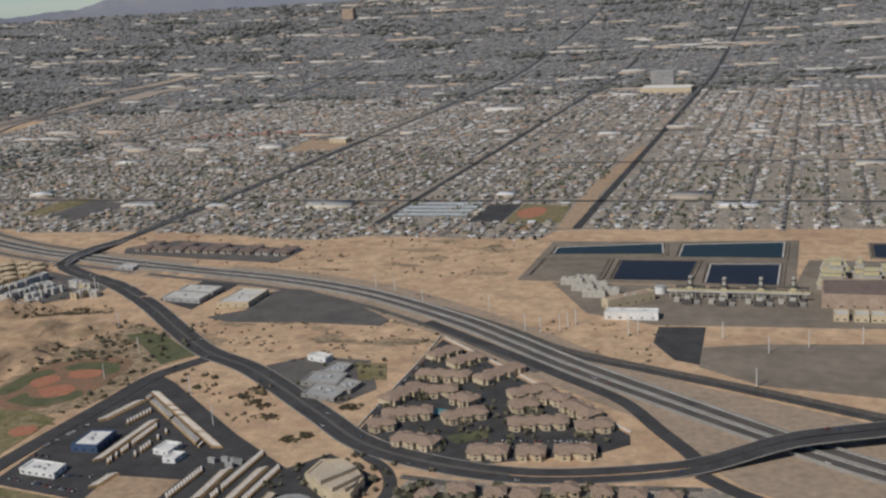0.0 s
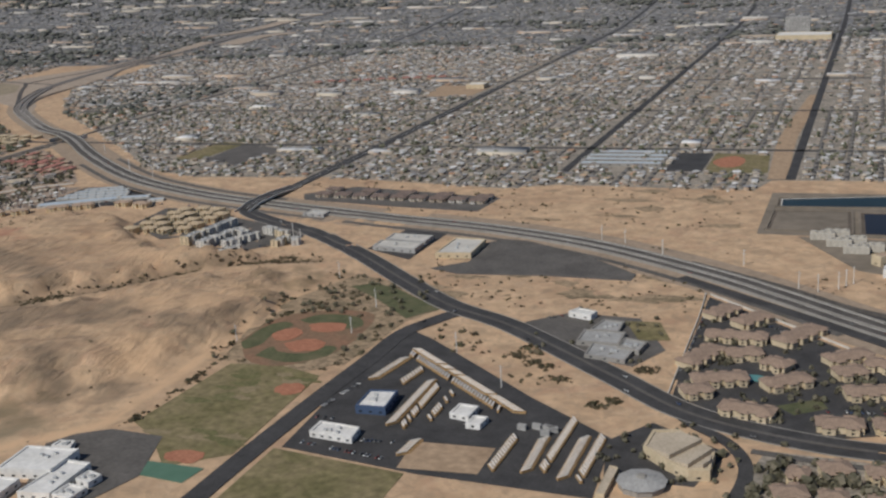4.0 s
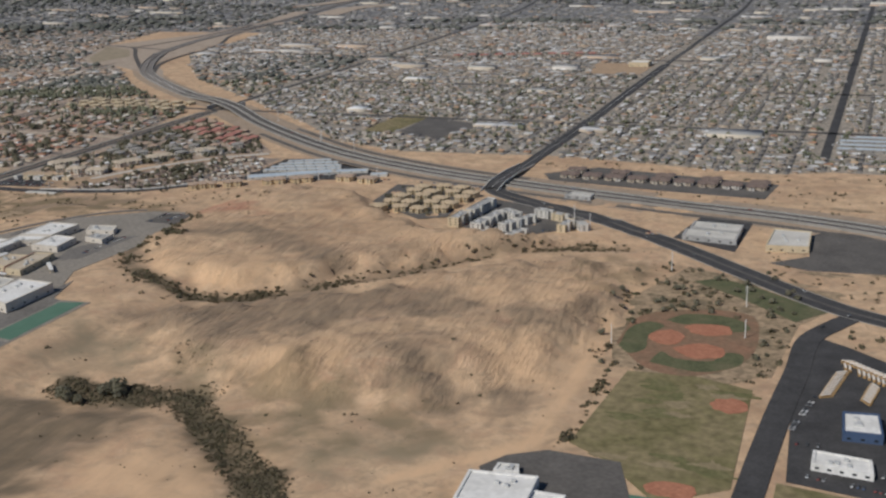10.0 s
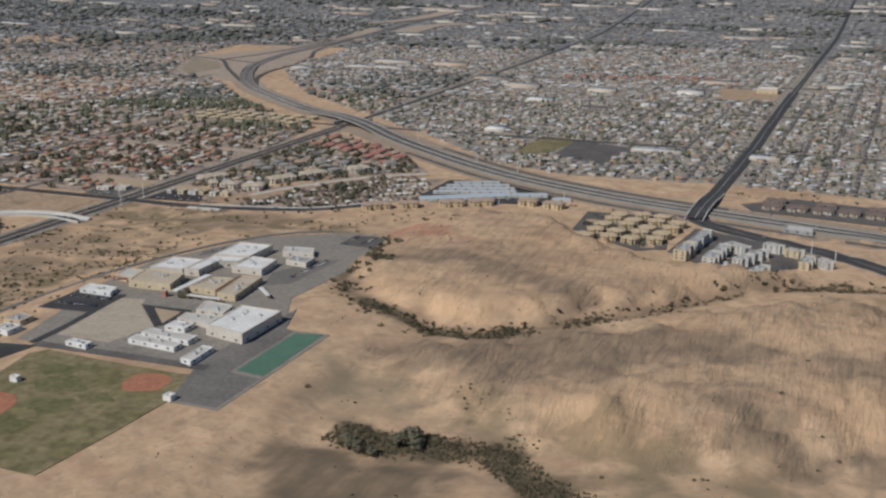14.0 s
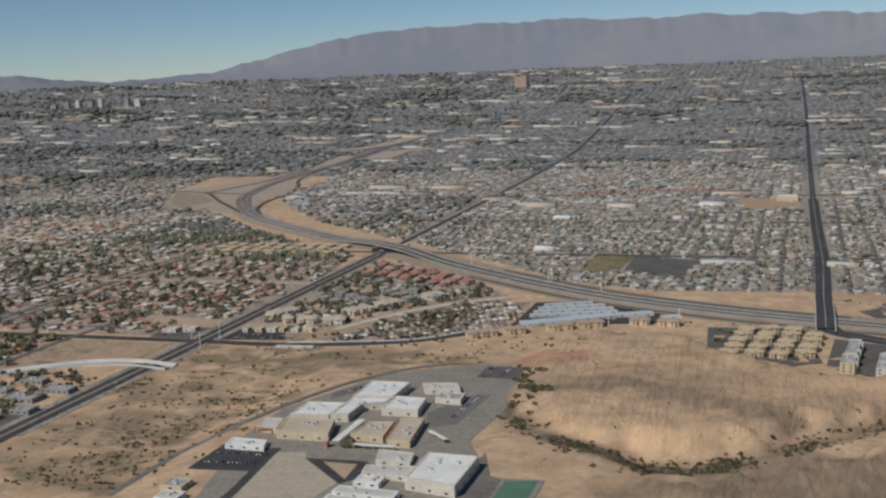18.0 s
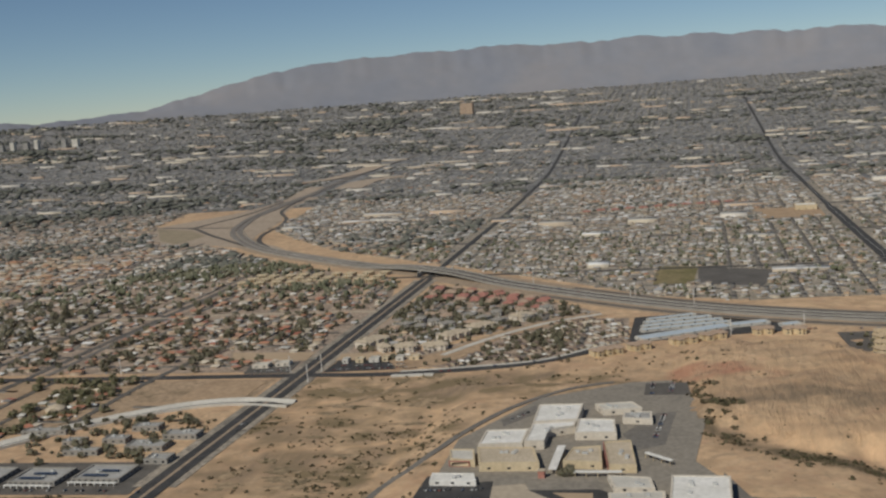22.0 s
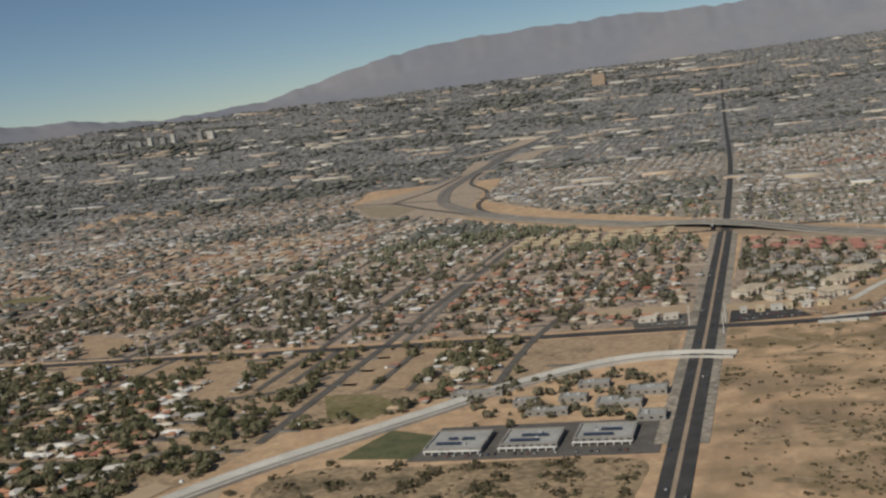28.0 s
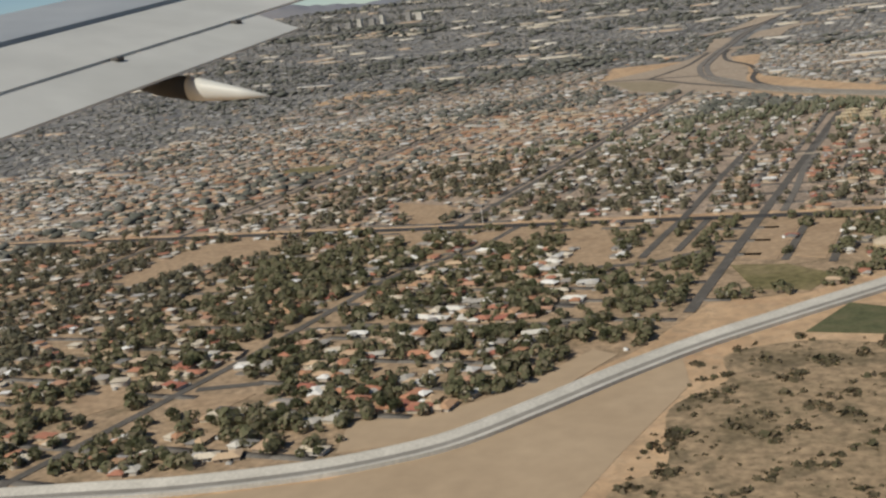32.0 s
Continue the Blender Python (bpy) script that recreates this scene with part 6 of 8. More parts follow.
dome = empty("domed_hall", Matrix.Translation((-1195, 614, 0.3)), "pale domed hall among trees", "hall")
bm = bmesh.new()
bm_cyl(bm, 0, 0, -0.3, 1.6, 6.2, seg=24)
part("wall", bm, M["cream"], dome)
bm = bmesh.new()
for k in range(4):
    bm_cyl(bm, 0, 0, 1.6 + 0.75 * k, 1.6 + 0.75 * (k + 1), 6.4 * math.cos(k * 0.36), 6.4 * math.cos((k + 1) * 0.36), 24)
part("roof", bm, M["paletan"], dome, "pale tan dome")
# northern school with striped roofs, tower hotel, far blocks
for k in range(4):
    building("school_wing", "long pale blue-grey school wing", "school", [(-408, 984 + k * 17), (-408, 994 + k * 17), (-332, 996 + k * 17), (-332, 986 + k * 17)], 2.4, M["kerb"], M["bluegrey"], openings=8, units=3, group="northern school")
building("hotel_tower", "grey hotel tower with rows of windows", "hotel", [(-310, 2068), (-310, 2090), (-268, 2084), (-268, 2064)], 34, M["tower"], M["greyroof"], openings=5, storeys=7)
building("hotel_podium", "broad pale hotel podium", "hotel", [(-322, 2010), (-320, 2062), (-230, 2050), (-230, 2000)], 9, M["cream"], M["white"], openings=9)
building("gym_hall", "cream hall beside a bare plot", "hall", [(-694, 1474), (-694, 1496), (-668, 1496), (-668, 1474)], 6, M["cream"], M["white"], openings=8)
building("office_block", "square red-brown office block", "office", slab_along((-1560, 3560), (-1520, 3560), 30), 34, M["tanroof"], M["cream"], z=float(gz(-1540, 3560)), openings=8, storeys=5)
for k, (dx, w, h) in enumerate(((0, 18, 30), (55, 16, 40), (115, 20, 33), (170, 14, 44), (300, 18, 42), (350, 24, 36), (-70, 22, 20))):
    x, y = -2800 + dx * 0.5, 2890 + dx * 0.3
    w, h = w * 0.8, h * 0.62
    building("city_tower", "pale distant high-rise tower", "tower", [(x, y), (x, y + 14), (x + w, y + 14), (x + w, y)], h, M["concrete"] if k % 2 else M["tower"], M["greyroof"], z=float(gz(x, y)), openings=7, storeys=3, group="distant towers")

# ---- power plant and ponds ----
PONDS = [([(-222, 879), (-132, 897), (-127, 858), (-221, 851)], "water"), ([(-121, 894), (-36, 907), (-36, 851), (-120, 849)], "water"), ([(-222, 841), (-167, 844), (-165, 783), (-223, 786)], "mud"), ([(-162, 841), (-99, 842), (-100, 781), (-160, 780)], "water"), ([(-94, 834), (-37, 838), (-37, 775), (-93, 776)], "water"), ([(24, 903), (90, 906), (90, 855), (24, 857)], "water")]
for k, (pts, what) in enumerate(PONDS):
    mid = np.mean(pts, 0)
    inner = [tuple(mid + (np.array(p) - mid) * (1 - 3.2 / np.abs(np.array(p) - mid))) for p in pts]
    patch("ground_pond_bank_" + str(k), pts, 0.4, M["bank"], "dark brown sloped pond bank", "ground")
    pond = patch("water_pond_" + str(k), inner, 0.55, M["teal" if k in (0, 1) else what], "dark still water of a lined pond" if what == "water" else "dry grey bed of an empty pond", "pond", curve=False)
    for s in (0, 1, 3) if k in (0, 1, 4) else ():
        ring_ = inner + [inner[0]]
        ribbon("trim_pond_liner_" + str(k) + "_" + str(s), [ring_[s], ring_[s + 1]], 1.0, 0.75 + 0.02 * s, M["concrete"], "pale exposed pond liner edge", "pond liner", n=2, thick=0.3)
    loop = list(pts) + [pts[0]]
    for s in range(4):
        ribbon("trim_pond_berm_" + str(k) + "_" + str(s), [loop[s], loop[s + 1]], 1.6, 1.0 + 0.02 * s, M["mud"], "raised pond berm", "berm", n=2, thick=1.3)


def plant_unit(x, y):
    t = empty("turbine_unit", Matrix.Translation((x, y, 0.2)), "cream gas turbine unit with exhaust stack and steelwork", "power unit", "turbine units")
    bm = bmesh.new()
    bm_cyl(bm, 0, 0, 0, 13.5, 1.5, 1.3, 14)
    part("stack", bm, M["plant"], t, "pale exhaust stack")
    bm = bmesh.new()
    bm_cyl(bm, 0, 0, 11.4, 12.0, 2.1, seg=14)
    bm_cyl(bm, 0, 0, 7.6, 8.1, 2.6, seg=14)
    part("stack_platform", bm, M["dark"], t)
    for nm, b, m in (("boiler", (-2.6, -8, 0, 2.6, -2, 5.5), "plant"), ("boiler_top", (-1.8, -7, 5.5, 1.8, -4, 7), "plantyel"), ("duct", (-1.6, -16, 0, 1.6, -11, 3.6), "dark"), ("turbine_hall", (-3.4, -24, 0, 3.4, -17, 2.8), "dark"), ("air_intake", (-2, -21, 2.8, 2, -18, 4.8), "plant"), ("transformer", (5, -14, 0, 8, -11, 2.4), "dark"), ("cooler", (-9, -19, 0, -5.5, -13, 2.2), "plant"), ("control_house", (4.6, -23, 0, 8.5, -19, 2.2), "kerb"), ("pipe_bridge", (-10, 1.5, 5, 10, 3, 6), "dark")):
        bm = bmesh.new()
        bm_box(bm, *b, bevel=0.15)
        part(nm, bm, M[m], t)
    for i in range(5):
        bm = bmesh.new()
        bm_box(bm, -9.6 + i * 4.7, 1.9, -0.2, -9.2 + i * 4.7, 2.4, 5)
        part("pipe_post", bm, M["dark"], t)
    return t


for x, y in ((-97, 750), (-74, 748), (-50, 750), (-29, 752)):
    plant_unit(x, y)
for k in range(6):
    x, y = -184 + k % 3 * 11 + k // 3 * 9, 768 - k % 3 * 15 + k // 3 * 6
    t = empty("cooling_tower", pose(x, y, 0.2, 0, 0, 4), "grey-white cooling tower cell row", "cooling tower", "cooling towers")
    bm = bmesh.new()
    bm_box(bm, -8, -3.4, 0, 8, 3.4, 5, 0.2)
    part("body", bm, M["plant"], t)
    for i in range(3):
        bm = bmesh.new()
        bm_cyl(bm, -5.2 + i * 5.2, 0, 4.9, 5.8, 1.6, 1.8, 14)
        part("fan_shroud", bm, M["plant"], t)
building("plant_hall", "long white plant hall", "hall", [(-146, 688), (-145, 698), (-112, 700), (-111, 689)], 4.5, M["white"], M["white"], openings=6, units=3)
building("plant_hall", "long tan plant hall", "hall", slab_along((-150, 712), (-122, 738), 8), 6, M["cream"], M["tanroof"], openings=6, units=3)
for x, y, w, d, h in ((-14, 770, 20, 12, 20), (-8, 790, 14, 14, 26), (14, 772, 16, 14, 22), (-12, 815, 22, 10, 14), (26, 790, 14, 16, 18), (10, 800, 10, 10, 24)):
    t = empty("boiler_house", Matrix.Translation((x, y, 0.2)), "tall cream boiler house with open steel decks", "boiler house", "boiler houses")
    for i in range(4):
        bm = bmesh.new()
        bm_box(bm, i * 0.8, i * 0.6, h * 0.6 * i / 4, w - i * 1.4, d - i, h * 0.6 * (i + 1) / 4, 0.2)
        part("deck_block", bm, M["plantyel"] if i % 2 else M["plant"], t)
        bm = bmesh.new()
        bm_box(bm, i * 0.8 - 0.3, i * 0.6 - 0.4, h * 0.6 * (i + 0.92) / 4, w - i * 1.3, d - i * 0.9, h * 0.6 * (i + 0.98) / 4)
        part("deck", bm, M["plant"], t)
building("turbine_house", "broad brown turbine house", "hall", [(-11, 728), (-11, 764), (45, 768), (45, 728)], 9, M["tanroof"], M["brownroof"], openings=8)
for x in (-4, 8, 18):
    building("plant_office", "low cream plant office", "office", [(x, 700), (x, 712), (x + 9, 712), (x + 9, 700)], 4, M["cream"], M["concrete"], openings=4)
for x, y in ((-118, 752),):
    t = empty("storage_tank", Matrix.Translation((x, y, 0.2)), "pale round storage tank", "tank", "storage tanks")
    bm = bmesh.new()
    bm_cyl(bm, 0, 0, 0, 5, 4, seg=20)
    part("shell", bm, M["white"], t)
    bm = bmesh.new()
    bm_cyl(bm, 0, 0, 5, 6, 4.1, 0.4, 20)
    part("roof", bm, M["greyroof"], t)


def pole(x, y, h, arms=2, name="power_pole", label="tall pale steel transmission pole", cat="power pole"):
    t = empty(name, Matrix.Translation((x, y, float(gz(x, y)))), label, cat, cat + "s")
    bm = bmesh.new()
    bm_cyl(bm, 0, 0, -0.3, h, 0.3, 0.18, 8)
    shaft = part("shaft", bm, M["line"], t)
    for i in range(arms):
        bm = bmesh.new()
        bm_box(bm, -1.1, -0.08, h - 1.2 - i * 2, 1.1, 0.08, h - 1.05 - i * 2)
        part("arm", bm, M["steel"], shaft)
    return t


for x, y in ((-192, 659), (-181, 655), (-170, 662), (-166, 668), (-162, 674), (-125, 656), (-120, 662), (-68, 658), (-40, 635), (-18, 648), (-44, 580), (12, 658), (-330, 745), (-312, 738), (-282, 715), (-228, 700)):
    pole(x, y, 11)
for x, y in ((-560, 716), (-545, 700), (-585, 676), (-478, 628), (-430, 580), (-356, 520), (-318, 480), (-1075, 700), (-1054, 676), (-1054, 703), (-1450, 702), (-1330, 700), (-862, 925), (-866, 930), (-958, 1010), (-815, 898), (-1200, 702), (-790, 783), (-742, 792)):
    pole(x, y, 12)
for x, y in ((-485, 510), (-425, 535)):
    pole(x, y, 10, 1, "floodlight_pole", "tall ballfield floodlight pole", "floodlight")

# ---- buses and cars ----
def make_bus():
    t = empty("school_bus", Matrix.Translation((0, 0, -50)), "yellow school bus with a white roof", "bus", "parked school buses")
    bm = bmesh.new()
    bm_box(bm, -3.0, -0.58, 0.0, 2.5, 0.58, 1.35, 0.1)
    bm_box(bm, 2.4, -0.55, 0.0, 3.3, 0.55, 0.9, 0.1)
    body = part("body", bm, M["busyel"], t)
    bm = bmesh.new()
    bm_box(bm, -2.85, -0.46, 1.3, 2.35, 0.46, 1.48, 0.07)
    part("roof", bm, M["buswht"], t, "white roof")
    bm = bmesh.new()
    for s in (-1, 1):
        bm_box(bm, -2.8, s * 0.57, 0.88, 2.2, s * 0.61, 1.2)
    part("window_band", bm, M["glass"], body)
    return t


def make_car():
    t = empty("car", Matrix.Translation((0, 0, -50)), "parked or driving car seen from far above", "car", "cars")
    bm = bmesh.new()
    bm_box(bm, -1.25, -0.5, 0.2, 1.25, 0.5, 0.55, 0.1)
    part("body", bm, M["car"], t)
    bm = bmesh.new()
    v = bm_box(bm, -0.8, -0.45, 0.55, 0.6, 0.45, 0.85)
    for q in v:
        if q.co.z > 0.7:
            q.co.x *= 0.75
    part("cabin", bm, M["carglass"], t)
    return t


BUS, CAR = make_bus(), make_car()


def row(thing, a, b, step, turn, z=0.22, skip=0.06):
    a, b = np.asarray(a, float), np.asarray(b, float)
    n = int(np.linalg.norm(b - a) / step)
    for i in range(n + 1):
        if rnd.random() > skip:
            p = a + (b - a) * i / max(1, n)
            copy_thing(thing, pose(p[0], p[1], float(z), 0, 0, turn + rnd.uniform(-2, 2)))


for a, b, tn, step, skip in (((-377, 517), (-301, 454), 5, 2.25, 0.05), ((-378, 511), (-311, 455), 97, 2.6, 0.12), ((-384, 476), (-379, 503), 32, 2.6, 0.06), ((-368, 475), (-365, 492), 125, 2.4, 0.06),
                             ((-354, 429), (-354, 478), 50, 2.3, 0.05), ((-348, 428), (-349, 473), 125, 2.4, 0.06), ((-339, 433), (-339, 467), 125, 2.5, 0.3), ((-337, 402), (-336, 414), 40, 2.4, 0.06),
                             ((-296, 399), (-295, 428), 125, 2.4, 0.06), ((-281, 400), (-282, 429), 50, 2.3, 0.05), ((-275, 403), (-274, 451), 122, 2.4, 0.06), ((-265, 398), (-265, 434), 48, 2.3, 0.05), ((-258.5, 398), (-258, 437), 123, 2.4, 0.06)):
    row(BUS, a, b, step, tn, skip=skip)
for a, b, tn, sk in (((-392, 428), (-384, 428), 90, 0.3), ((-386, 402), (-345, 396), 85, 0.3), ((-395, 440), (-388, 476), 0, 0.4), ((-360, 410), (-342, 412), 80, 0.3)):
    row(CAR, a, b, 1.9, tn, skip=sk)
for k in range(4):
    for q in range(14):
        if rnd.random() < 0.7:
            lx, ly = -984 + q * 5, 365 + k * 5 + q * 1.75
            copy_thing(CAR, pose(lx, ly, float(gz(lx, 371 + q * 1.9)) + 0.55, 0, 0, 60))
row(CAR, (-926, 462), (-902, 464), 1.9, 90, SZ + 0.34, 0.3)
row(CAR, (-926, 474), (-902, 476), 1.9, 90, SZ + 0.34, 0.3)
row(CAR, (-836, 624), (-836, 644), 1.7, 0, SZ + 0.3, 0.3)
row(CAR, (-826, 624), (-825, 645), 1.7, 0, SZ + 0.3, 0.4)
row(CAR, (-831, 548), (-828, 584), 2.0, 0, SZ + 0.3, 0.4)
row(CAR, (-906, 576), (-896, 594), 1.8, 40, SZ + 0.3, 0.4)
row(CAR, (-1048, 706), (-996, 710), 2.0, 90, 0.32, 0.25)
row(CAR, (-1048, 716), (-1000, 718), 2.0, 90, 0.32, 0.3)
row(CAR, (-1104, 705), (-1080, 707), 2.0, 90, 0.34, 0.3)
row(CAR, (-1170, 480), (-1086, 482), 3.0, 90, 0.2, 0.4)
row(CAR, (-330, 576), (-312, 588), 2.2, 130, 0.24, 0.4)
row(CAR, (-238.2, 520), (-238.2, 614), 2.6, 90, 0.38, 0.35)
row(CAR, (-168, 486), (-120, 494), 2.4, 100, 0.3, 0.4)
row(CAR, (-232, 618), (-180, 570), 4, 40, 0.22, 0.4)
row(CAR, (-160, 488), (-115, 494), 2.2, 90, 0.22, 0.3)
row(CAR, (-640, 690), (-570, 690), 4, 80, 0.2, 0.4)
row(CAR, (-800, 800), (-640, 792), 3.6, 8, 0.42, 0.5)
fl = smooth(FWY[:17], 30)
for k in range(42):
    s = rnd.choice((-1, 1))
    i = rnd.randrange(4, len(fl) - 4)
    p = offset(fl[i - 2:i + 3], s * rnd.choice((3.2, 5.0, 6.9)))[2]
    d = fl[i + 1] - fl[i - 1]
    copy_thing(CAR, pose(p[0], p[1], 1.12 + float(gz(p[0], p[1])), 0, 0, math.degrees(math.atan2(d[1], d[0]))))
for line, offs, n, zf in ((BLVD, (-6, -3.6, 3.6, 6), 16, over_blvd), (WEST[:6], (-5, -2.8, 2.8, 5), 18, None), (NS1[:7], (-4, 4), 12, over_ns), (EW, (-2, 2), 10, None), (PARKRD, (-2.5, 2.5), 4, None)):
    wl = smooth(line, 30)
    for k in range(n):
        i = rnd.randrange(4, len(wl) - 4)
        p = offset(wl[i - 2:i + 3], rnd.choice(offs))[2]
        d = wl[i + 1] - wl[i - 1]
        h = (zf(p[0], p[1]) if zf else 0) + (0.52 if line is not WEST[:6] else 0.42)
        copy_thing(CAR, pose(p[0], p[1], h, 0, 0, math.degrees(math.atan2(d[1], d[0]))))
for t in (BUS, CAR):
    for o in (*t.children_recursive, t):
        bpy.data.objects.remove(o)

# ---- where houses may stand ----
BLOCKED = [[tuple(v.co[:2]) for v in o.data.vertices][:len(o.data.vertices) // 2] for o in scene.objects if o.type == "MESH" and o.get("kind") == "structure" and o.get("category") in ("field", "lawn", "court", "infield", "car park", "yard", "pond", "ballfield")]
BLOCKED += [[tuple(v.co[:2]) for v in o.data.vertices][:len(o.data.vertices) // 2] for o in scene.objects if o.type == "MESH" and o.name.split(".")[0] in ("ground_interchange", "ground_bare_far") or o.name.startswith(("ground_plot_", "ground_lot_", "ground_canal_dirt", "ground_bank_fill", "ground_centre_bare"))]
BLOCKED += [[tuple(q) for q in np.concatenate([offset(smooth(pts, 4), -w / 2)[:, :2], offset(smooth(pts, 4), w / 2)[::-1, :2]])] for pts, w in FAR_BANKS]
BLOCKED += [[(-1268, 532), (-1268, 600), (-1205, 600), (-1200, 575), (-1225, 540)], [(-1165, 612), (-1165, 684), (-1078, 684), (-1078, 645)]]
BUILT = [o for o in scene.objects if o.type == "EMPTY" and o.get("category") in ("school", "building", "hall", "apartment block", "house", "hotel", "office", "shop", "storage shed", "tower", "church")]
BXY = np.array([o.location[:2] for o in BUILT])
ROADLINES = [(smooth(FWY, 3), 26), (smooth(NS1, 2), 11), (smooth(WEST, 2), 11), (smooth(EW, 2), 8), (smooth(CANAL, 3), 14), (smooth(BLVD, 3), 16), (np.array([(-228, 945), (-221, 1402)]), 16)]
ROADLINES += [(np.array([(x + (16 if x == -234 else 0), MAIN_SPAN[x][0]), (x + (16 if x == -234 else 0), MAIN_SPAN[x][1])]), 8) for x in MAIN_X] + [(np.array([(-6000, y), (200, y)]), 7) for y in MAIN_Y]
ROADLINES += [(smooth(q, 3), 7) for q in GREEN_ROADS]
ROADLINES += [(smooth(UPPER, 3), 9), (smooth(FRONTAGE, 3), 6), (smooth(BROWN_STREET, 3), 5)]


def allowed(X, Y, margin=0.0):
    ok = (inside(RES_N, X, Y) | inside(RES_W, X, Y) | inside(RES_S, X, Y) | inside(RES_C, X, Y) | inside(RES_M, X, Y) | ((Y >= NEAR_CITY_Y) | (X < -2200)) & (Y > 150))
    for b in BLOCKED:
        ok &= ~inside(b, X, Y)
    for line, w in ROADLINES:
        ok &= dist_line(line, X, Y) > w + margin
    for c in BXY:
        ok &= np.hypot(X - c[0], Y - c[1]) > 11
    return ok & (X > -1330 - 1.2 * Y) & (X < 110 + 0.05 * Y)


# streets of the blocks, and lots along them
CELL = 106.0
LOTS, STREETS = [], []
for cx in np.arange(-6200, 200, CELL):
    for cy in np.arange(150, 4300, CELL):
        if cx < -1450 - 1.2 * (cy + CELL) or cx > 160 + 0.05 * cy:
            continue
        far = math.hypot(cx + 620, cy - 25)
        if far > 4120:
            continue
        lush = cy < 690 and cx < -1080
        ix, iy = int((cx + 6200) // (CELL * 3)), int(cy // (CELL * 4))
        rot = (cx > -640 and cy < 1900 or cx < -1090 and 680 < cy < 1320 or (ix * 7 + iy * 13) % 11 < 5) if not lush else False
        gap = (26.5, 35.33, 26.5, 26.5)[(ix + iy) % 4] if not lush else 29
        step = 8.4 if far < 1300 else 9.6 if far < 2000 else 15.0 if far < 2900 else 21.0
        if lush:
            step = 10.5
        west = cx < -1090 and 680 < cy < 1320
        size = 0.86 if west else 0.78 if far < 1300 else 0.74 if far < 2000 else 0.88 if far < 2900 else 1.05
        for s in np.arange(10 if not lush else rnd.uniform(8, gap), CELL, gap):
            if far < 2300:
                STREETS.append((cx + (s if rot else 0), cy + (0 if rot else s), rot))
            for side in (-1, 1):
                for u in np.arange(6, CELL - 3, step):
                    j = rnd.gauss(0, 2.1 if far < 2000 else 6.0)
                    x = cx + (s + j + side * (7.3 if not lush else 8) if rot else u + rnd.uniform(-2.4, 2.4))
                    y = cy + (u + rnd.uniform(-2.4, 2.4) if rot else s + j + side * (7.3 if not lush else 8))
                    LOTS.append((x, y, (rot ^ (rnd.random() < 0.4)) and (far < 1300 or rnd.random() < 0.35), size * rnd.uniform(0.65, 1.2) * (1.05 if lush else 1), far, lush))
LOTS = np.array(LOTS, float)
LOTS = LOTS[allowed(LOTS[:, 0], LOTS[:, 1], 1.0) & ~inside(RES_M, LOTS[:, 0], LOTS[:, 1])]
LOTS = LOTS[RNG.random(len(LOTS)) < np.where(LOTS[:, 4] > 2000, 0.55, 0.8)]
SIDE_STREETS = np.array([s[:2] for s in STREETS])
PIECE = CELL / 6
STREETS = [(x + (0 if rot else k * PIECE), y + (k * PIECE if rot else 0), rot) for x, y, rot in STREETS for k in range(6)]
SIDE_STREETS = np.array([s[:2] for s in STREETS])
turned = np.array([s[2] for s in STREETS])
keep = allowed(SIDE_STREETS[:, 0] + np.where(turned, 0, PIECE / 2), SIDE_STREETS[:, 1] + np.where(turned, PIECE / 2, 0), -4)
sv = []
for (x, y, rot), k in zip(STREETS, keep):
    if k:
        a, b = (4.4, PIECE) if rot else (PIECE, 4.4)
        x0, y0 = (x - 2.2, y) if rot else (x, y - 2.2)
        cs = [(x0, y0), (x0 + a, y0), (x0 + a, y0 + b), (x0, y0 + b)]
        sv.append([(px, py, float(gz(px, py)) + 0.3) for px, py in cs] + [(px, py, float(gz(px, py)) - 0.6) for px, py in cs])
mass("road_side_streets", np.array(sv), [(0, 1, 2, 3), (0, 4, 5, 1), (1, 5, 6, 2), (2, 6, 7, 3), (3, 7, 4, 0)], [M["street"]], [0] * 5, "grey residential streets between house rows", "road", "structure")

HOUSE_F = [(0, 1, 5, 4), (1, 2, 6, 5), (2, 3, 7, 6), (3, 0, 4, 7), (8, 9, 13, 12), (10, 11, 12, 13), (9, 10, 13), (11, 8, 12)]


